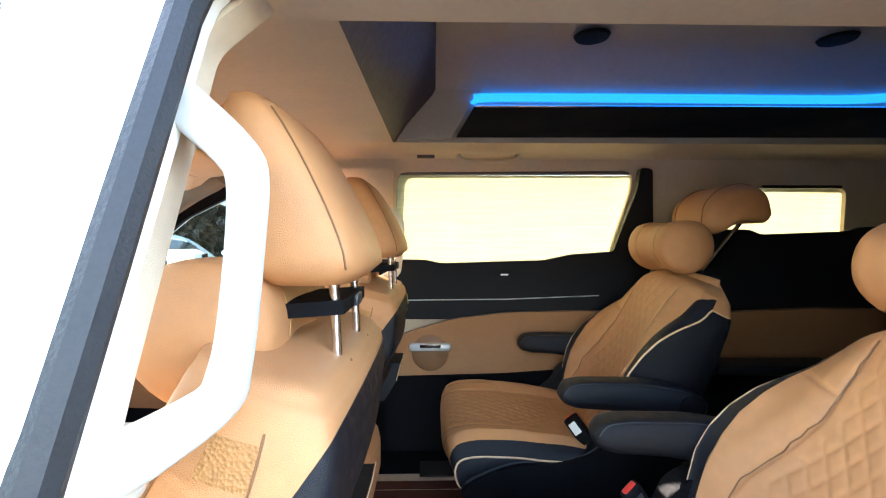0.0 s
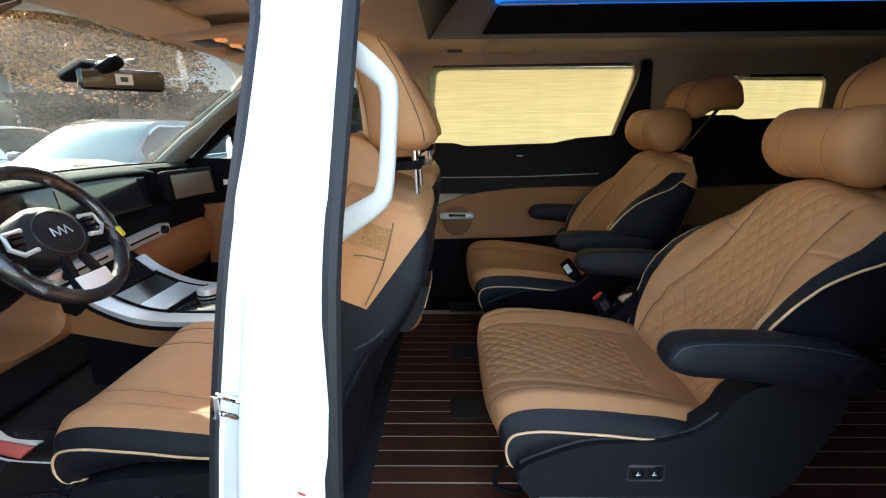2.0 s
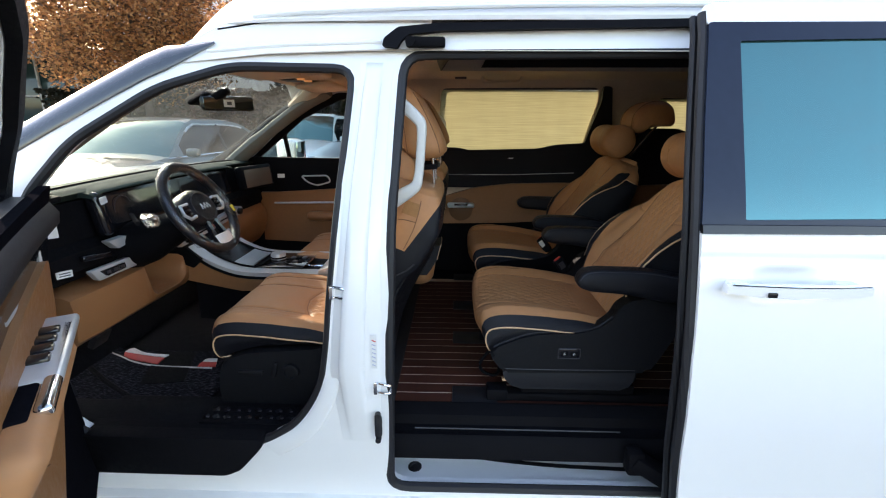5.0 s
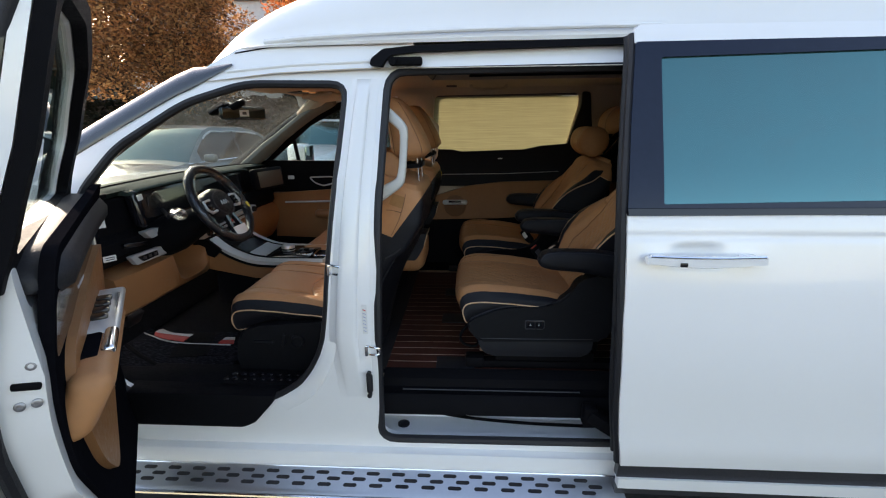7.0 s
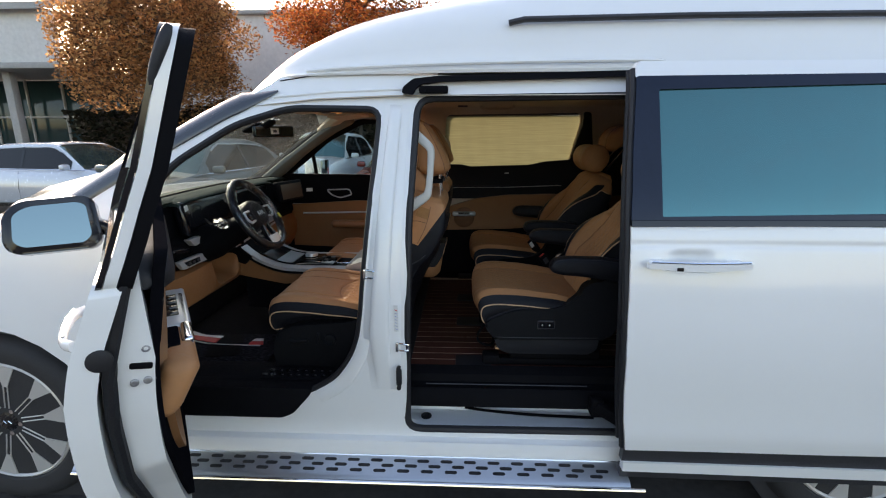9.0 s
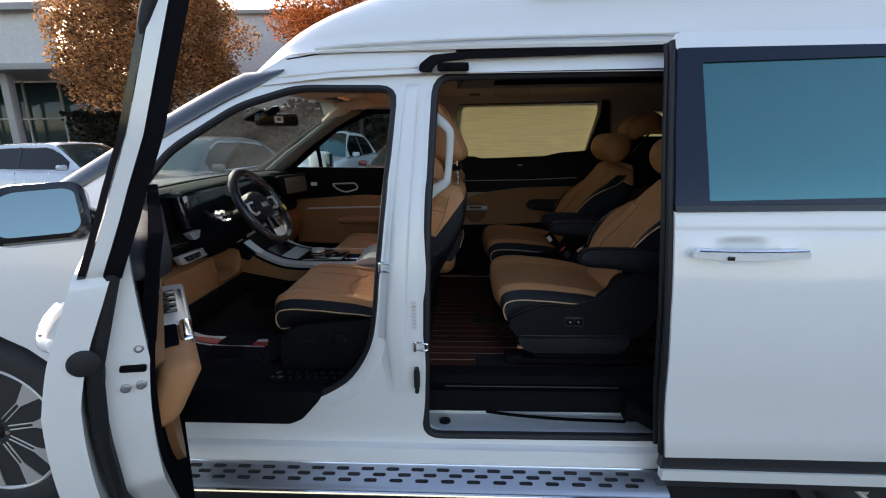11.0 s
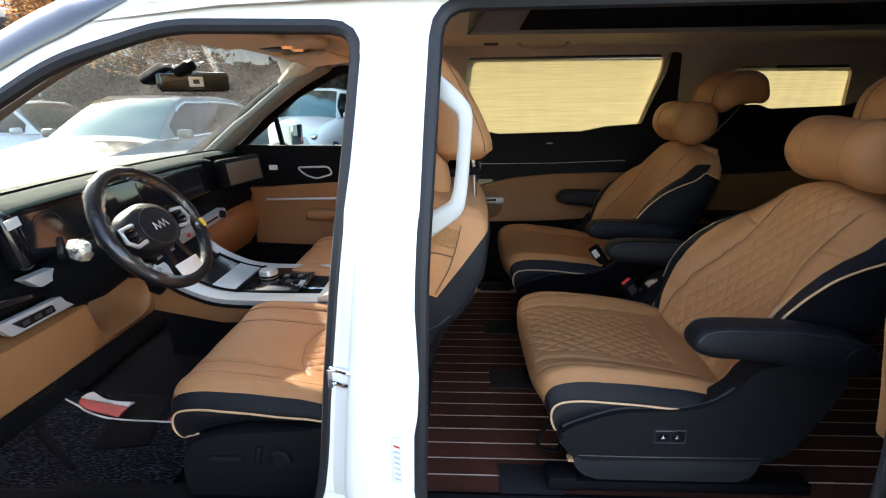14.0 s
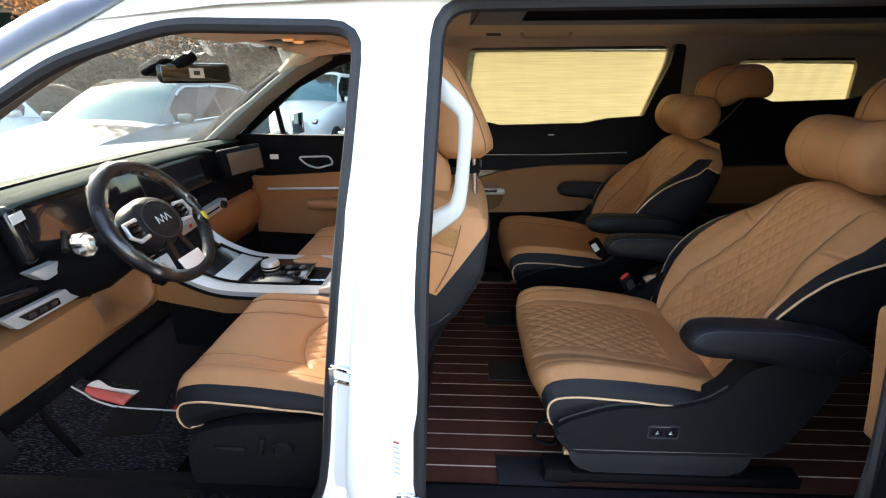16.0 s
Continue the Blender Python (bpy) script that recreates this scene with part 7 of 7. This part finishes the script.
# ---- beyond: building, trees, parked cars ----
WALL = mat("rendered_wall", (0.76, 0.745, 0.71), 0.9, 0, 0.12, 0.8, 0.4, 40)
GLAZE = mat("dark_glazing", (0.02, 0.045, 0.045), 0.08, 0, 0.1, 0.5, rvar=0.03)
CONC = mat("concrete", (0.42, 0.41, 0.39), 0.9, 0, 0.15, 1.5, 0.5, 60)
TRUNK = mat("bark", (0.07, 0.05, 0.038), 0.95, 0, 0.3, 10, 1.0, 60)
CARGLASS = mat("car_glass", (0.006, 0.007, 0.008), 0.06, 0, 0.1, 2, spec=0.35, rvar=0.03)
SCREENGLASS = mat("sky_reflecting_screen", (0.09, 0.17, 0.17), 0.05, 0.8, 0.1, 2, rvar=0.03)
SILVER = mat("silver_car_paint", (0.60, 0.63, 0.67), 0.25, 0.3, 0.02, 2, coat=0.9, rvar=0.03)
GREYCAR = mat("slate_grey_car_paint", (0.10, 0.125, 0.13), 0.34, 0.3, 0.03, 2, coat=0.9, rvar=0.03)
WHITECAR = mat("white_car_paint", (0.75, 0.75, 0.74), 0.25, 0, 0.02, 2, coat=0.9, rvar=0.03)
REDCAR = mat("red_car_paint", (0.22, 0.03, 0.025), 0.25, 0, 0.03, 2, coat=0.9, rvar=0.03)


def leaf_mat(name, cols, thin=0.62):
    m = bpy.data.materials.new(name)
    m.use_nodes = True
    N, L = m.node_tree.nodes, m.node_tree.links.new
    N.remove(N["Principled BSDF"])
    geo, rp = N.new("ShaderNodeNewGeometry"), N.new("ShaderNodeValToRGB")
    L(geo.outputs["Random Per Island"], rp.inputs[0])
    rp.color_ramp.elements[0].color, rp.color_ramp.elements[1].color = (*cols[0], 1), (*cols[-1], 1)
    for k, c in enumerate(cols[1:-1]):
        rp.color_ramp.elements.new((k + 1) / (len(cols) - 1)).color = (*c, 1)
    df, tl, mx = N.new("ShaderNodeBsdfDiffuse"), N.new("ShaderNodeBsdfTranslucent"), N.new("ShaderNodeMixShader")
    mx.inputs[0].default_value = thin
    L(rp.outputs[0], df.inputs[0]), L(rp.outputs[0], tl.inputs[0])
    L(df.outputs[0], mx.inputs[1]), L(tl.outputs[0], mx.inputs[2]), L(mx.outputs[0], N["Material Output"].inputs[0])
    return m


AUTUMN = leaf_mat("autumn_leaves", [(0.11, 0.08, 0.055), (0.32, 0.17, 0.085), (0.56, 0.27, 0.11), (0.68, 0.40, 0.17)])
AUTUMN2 = leaf_mat("red_autumn_leaves", [(0.08, 0.05, 0.03), (0.32, 0.10, 0.04), (0.55, 0.15, 0.05), (0.52, 0.26, 0.07)])

# near-black leaf colours: the shade below the trees is put into them
SHADELEAF = leaf_mat("shade_darkened_leaves", [(0.018, 0.02, 0.014), (0.035, 0.032, 0.022), (0.055, 0.045, 0.028)], 0.12)


def tree(at, h, r, label, leaves, seed, count):
    rd = random.Random(seed)
    th = thing("tree", (at[0], at[1], GROUND), label, "tree", "autumn trees")
    limbs = [tube(spline([(at[0], at[1], GROUND), (at[0] + 0.1, at[1], h * 0.25), (at[0] - 0.05, at[1] + 0.1, h * 0.55), (at[0] + 0.1, at[1], h * 0.9)], 3), [0.16 - 0.014 * k for k in range(10)], 10)]
    tips = []
    for k in range(13):
        a, z0 = rd.uniform(0, 6.28), h * rd.uniform(0.28, 0.7)
        l = r * rd.uniform(0.6, 1.0)
        p = [(at[0], at[1], z0), (at[0] + 0.4 * l * math.cos(a), at[1] + 0.4 * l * math.sin(a), z0 + 0.3 * l), (at[0] + l * math.cos(a), at[1] + l * math.sin(a), z0 + rd.uniform(0.3, 0.7) * l)]
        limbs.append(tube(spline(p, 3), [0.06 - 0.007 * j for j in range(7)], 6))
        tips += p[1:]
    part("trunk", join(*limbs), TRUNK, th, "dark forked trunk")
    clumps = []
    for k in range(120):
        a, e = rd.uniform(0, 6.28), rd.uniform(-0.75, 1.0)
        q = rd.uniform(0.55, 1.0)
        clumps.append((at[0] + r * q * math.cos(a) * math.cos(e), at[1] + r * q * math.sin(a) * math.cos(e), h * 0.63 + h * 0.38 * q * math.sin(e), rd.uniform(0.3, 0.62) * r * 0.6))
    P, F = [], []
    for k in range(count):
        c = clumps[rd.randrange(len(clumps))]
        v = Vector((rd.gauss(0, 1), rd.gauss(0, 1), rd.gauss(0, 1))).normalized() * c[3] * rd.random() ** 0.4
        o = Vector(c[:3]) + v
        s = rd.uniform(0.03, 0.07)
        d = Vector((rd.gauss(0, 1), rd.gauss(0, 1), rd.gauss(0, 0.6))).normalized()
        w = d.cross(Vector((rd.gauss(0, 1), rd.gauss(0, 1), rd.gauss(0, 1)))).normalized()
        n0 = len(P)
        P += [tuple(o - d * s), tuple(o + w * s * 0.5), tuple(o + d * s), tuple(o - w * s * 0.5)]
        F.append((n0, n0 + 1, n0 + 2, n0 + 3))
    me = bpy.data.meshes.new("crown")
    me.from_pydata(P, [], F)
    me.materials.append(leaves)
    cr = new("crown", me)
    cr.parent, cr.matrix_parent_inverse = th, Matrix.Translation(-th.location)
    return th


tree((-8.6, 12.1), 6.5, 2.3, "bushy tree in orange-brown autumn leaf", AUTUMN, 3, 60000)
tree((-3.4, 13.8), 9.1, 2.15, "tall tree in orange-red autumn leaf", AUTUMN2, 5, 42000)


def hedge(x0, x1, y, h, seed):
    """A dense clipped belt of small leaves."""
    rd = random.Random(seed)
    th = thing("hedge", ((x0 + x1) / 2, y, GROUND), "dense brown hedge below the trees, its shade put into dark leaf colours", "hedge", kind="stuff")
    P, F = [], []
    for k in range(15000):
        x, z = rd.uniform(x0, x1), GROUND + h * rd.random() ** 0.8
        top = h * (0.90 + 0.07 * math.sin(x * 2.1) + 0.05 * math.sin(x * 5.3))
        z = min(z, GROUND + top)
        o = Vector((x, y + rd.uniform(-0.45, 0.45), z))
        sz = rd.uniform(0.06, 0.12)
        d = Vector((rd.gauss(0, 1), rd.gauss(0, 1), rd.gauss(0, 0.6))).normalized()
        w = d.cross(Vector((rd.gauss(0, 1), rd.gauss(0, 1), rd.gauss(0, 1)))).normalized()
        n0 = len(P)
        P += [tuple(o - d * sz), tuple(o + w * sz * 0.6), tuple(o + d * sz), tuple(o - w * sz * 0.6)]
        F.append((n0, n0 + 1, n0 + 2, n0 + 3))
    # added solid core that stops the pale wall showing through the leaves
    part("dark_core", rbox(((x0 + x1) / 2, y + 0.25, GROUND + h * 0.44), (x1 - x0 - 0.2, 0.35, h * 0.86), 0.08, 2), TRUNK, th)
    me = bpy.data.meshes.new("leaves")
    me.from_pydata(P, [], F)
    me.materials.append(SHADELEAF)
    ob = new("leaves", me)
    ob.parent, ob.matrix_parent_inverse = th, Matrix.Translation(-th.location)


hedge(-13.5, 3.0, 14.6, 2.9, 8)


def building():
    b = thing("building", (-8, 17, GROUND), "low pale rendered building with dark glazing", "building")
    part("wall", join(rbox((-2.0, 17.2, 3.0), (22, 0.4, 6.0), 0.03)), WALL, b, "pale rendered wall")
    part("coping", rbox((-2.0, 17.15, 6.06), (22.3, 0.7, 0.14), 0.03), CONC, b)
    part("canopy_wall", rbox((-19.9, 14.6, 4.8), (12.4, 0.5, 1.8), 0.04), WALL, b)
    part("canopy", rbox((-19.5, 15.6, 3.85), (13, 3.4, 0.2), 0.03), CONC, b)
    part("canopy_roof", prism([(14.0, 5.75), (17.5, 6.9), (17.5, 6.7), (14.0, 5.55)], "x", -26, -13.6), CONC, b)
    for x in (-24.5, -21.5, -18.5, -15.6):
        part("column", rbox((x, 14.7, 2.0), (0.28, 0.28, 3.9), 0.03), CONC, b)
    for k in range(9):
        w = part("window", rbox((-25.0 + 1.45 * k, 16.8, 2.0), (1.32, 0.06, 3.4), 0.01), GLAZE, b)
        part("frame", join(*[rbox((-25.0 + 1.45 * k + dx, 16.74, 2.0), (0.07, 0.08, 3.5), 0.01) for dx in (-0.69,)], rbox((-25.0 + 1.45 * k, 16.74, 2.35), (1.32, 0.08, 0.08), 0.01)), CONC, w)
    part("wall_lamp", join(lathe([(0.02, -0.24), (0.16, -0.16), (0.22, 0), (0.16, 0.16), (0.02, 0.22)], (-16.9, 13.9, 5.0), "z", 20), tube(spline([(-16.9, 13.9, 5.2), (-16.7, 13.95, 5.5), (-16.2, 14.3, 5.5)], 3), 0.03, 8)), WHITECAR, b)


building()
sg_ = thing("sign_post", (-12.6, 9.6, GROUND), "blue and white sign on a grey post", "sign")
part("post", tube([(-12.6, 9.6, GROUND), (-12.6, 9.6, 2.1)], 0.035, 10), CONC, sg_)
part("plate", rbox((-12.6, 9.55, 2.25), (0.42, 0.03, 0.42), 0.01), mat("blue_sign", (0.06, 0.10, 0.30), 0.5), sg_)
part("plate_mark", lathe([(0.11, -0.022), (0.10, -0.026), (0.01, -0.026)], (-12.6, 9.55, 2.22), n=20), LABEL, sg_)


def car(at, yaw, paint, label, L=4.7, W=1.82, H=1.46, suv=0.0):
    """A parked saloon: lower body, glasshouse, wheels, mirrors, lamps. Built facing -x."""
    th = thing("car", (at[0], at[1], GROUND), label, "car", "parked cars")
    M = Matrix.Translation((at[0], at[1], GROUND)) @ Matrix.Rotation(radians(yaw), 4, "Z")
    h = L / 2
    sec = [(-h, 0.45, 0.66, 0.80), (-h + 0.12, 0.28, 0.74, 0.93), (-h + 0.5, 0.22, 0.86, 0.98), (-h + 1.0, 0.2, 0.93, 1.0), (-h + 1.35, 0.2, 0.98, 1.0), (0, 0.2, 0.96, 1.0), (h - 1.0, 0.2, 1.0, 1.0), (h - 0.35, 0.24, 1.0, 0.97), (h - 0.08, 0.35, 0.95, 0.90), (h, 0.5, 0.80, 0.82)]
    rings = []
    for x, z0, z1, w in sec:
        z1 += suv * 0.5
        hw = W / 2 * w
        half = [(0.0, z0), (hw * 0.75, z0), (hw * 0.97, z0 + 0.12), (hw, (z0 + z1) / 2), (hw * 0.97, z1 - 0.10), (hw * 0.88, z1 - 0.01), (hw * 0.5, z1 + 0.025), (0.0, z1 + 0.035)]
        rings.append([(x, y, z) for y, z in half] + [(x, -y, z) for y, z in reversed(half[1:-1])])
    part("body", loft(rings), paint, th, turn=M)
    A = [(-h + 1.32, 0.96 + suv * 0.5), (-h + 2.05, H - 0.04), (-h + 2.5, H), (h - 1.75, H - 0.01), (h - 1.2, H - 0.09), (h - 0.55, 1.02 + suv * 0.5)]
    A = spline(A, 3)
    rings = []
    for x, z in A:
        zb = 0.93 + suv * 0.5
        hw0, hw1 = W / 2 * 0.90, W / 2 * (0.90 - 0.24 * max(0, (z - zb)) / (H - zb))
        rings.append([(x, -hw0, zb), (x, -hw1, max(z - 0.03, zb)), (x, -hw1 * 0.86, max(z, zb + 0.001)), (x, 0, max(z, zb + 0.001) + 0.012), (x, hw1 * 0.86, max(z, zb + 0.001)), (x, hw1, max(z - 0.03, zb)), (x, hw0, zb)])
    bm = loft(rings, False, False)
    bm.faces.ensure_lookup_table()
    for i, f in enumerate(bm.faces):       # front and rear screens
        f.material_index = 1 if (i // 6 < 3 or i // 6 >= 12) and 0 < i % 6 < 5 else 0
    part("cabin", bm, [paint, SCREENGLASS], th, "painted roof with sky-reflecting screens", turn=M)
    zb = 0.93 + suv * 0.5
    for sg in (-1, 1):
        rows = []
        for k in range(25):
            t = k / 24
            x = A[1][0] + 0.10 + (A[-3][0] - 0.06 - A[1][0]) * t
            zt = float(np.interp(x, [a[0] for a in A], [a[1] for a in A]))
            hw0, hw1 = W / 2 * 0.90, W / 2 * (0.90 - 0.24 * max(0, zt - zb) / (H - zb))
            z0, z1 = zb + 0.045 + 0.03 * t ** 3, zt - 0.095
            z1 = z0 + max(0.004, z1 - z0) * min(1.0, (1.02 - t) / 0.10) ** 0.5
            rows.append([(x, sg * (hw0 + (hw1 - hw0) * (z - zb) / max(zt - 0.03 - zb, 0.02) + 0.005), z) for z in np.linspace(z0, z1, 5)])
        win = part("side_window", loft(rows, False, False), CARGLASS, th, "dark side glass", turn=M)
        part("window_post", tube([rows[12][0], rows[12][4]], 0.022, 6), GLOSSB, win, turn=M)
        part("rain_visor", tube([r[4] for r in rows[3:21]], 0.016, 6), SATIN, win, turn=M)
        part("door_gap", tube([(rows[12][0][0] + 0.02, sg * W / 2 * 1.0, 0.35), (rows[12][0][0] + 0.02, sg * W / 2 * 1.003, 0.62), (rows[12][0][0], sg * W / 2 * 0.955, zb)], 0.005, 5), GLOSSB, th, turn=M)
        if sg > 0:
            part("fuel_flap", lathe([(0.075, -0.004), (0.072, 0.006), (0.004, 0.007)], (h - 0.78, W / 2 * 0.985, 0.80 + suv * 0.4), n=24), paint, th, turn=M)
        part("side_mirror", rbox((-h + 1.62, sg * (W / 2 + 0.08), 1.02 + suv * 0.5), (0.11, 0.19, 0.12), 0.04, 3), paint, th, turn=M)
        part("headlamp", rbox((-h + 0.18, sg * W * 0.36, 0.70 + suv * 0.3), (0.26, 0.34, 0.12), 0.04, 3), CHROME, th, turn=M)
        part("belt_line", tube([(-h + 1.3, sg * W / 2 * 0.93, 0.955 + suv * 0.5), (h - 0.6, sg * W / 2 * 0.93, 0.985 + suv * 0.5)], 0.01, 6), CHROME, th, turn=M)
        for x in (-h + 0.92, h - 0.98):
            t = part("wheel", lathe([(0.20, -0.02), (0.30, -0.02), (0.325, 0.02), (0.325, 0.17), (0.2, 0.2)], (x, sg * (W / 2 - 0.09) - 0.09, 0.325), n=28), TYRE, th, turn=M)
            part("rim", lathe([(0.205, 0.0), (0.205, 0.19), (0.05, 0.16), (0.05, 0.03)], (x, sg * (W / 2 - 0.09) - 0.09, 0.325), n=20), SATIN, t, turn=M)
    part("grille", rbox((-h - 0.005, 0, 0.58 + suv * 0.3), (0.05, 0.9, 0.2), 0.02), GLOSSB, th, turn=M)
    return th


car((-4.70, 6.45), 84, GREYCAR, "slate-grey saloon parked nose towards the van", L=4.8, W=1.88, suv=0.24, H=1.61)
car((-8.7, 8.6), 175, SILVER, "silver-white saloon with rain visors", L=4.95, W=1.88, suv=0.06, H=1.53)
car((-3.7, 11.4), 84, WHITECAR, "tall white car parked in the far row", suv=0.3, H=1.75)
car((-1.3, 9.9), 84, REDCAR, "red saloon parked in the far row")
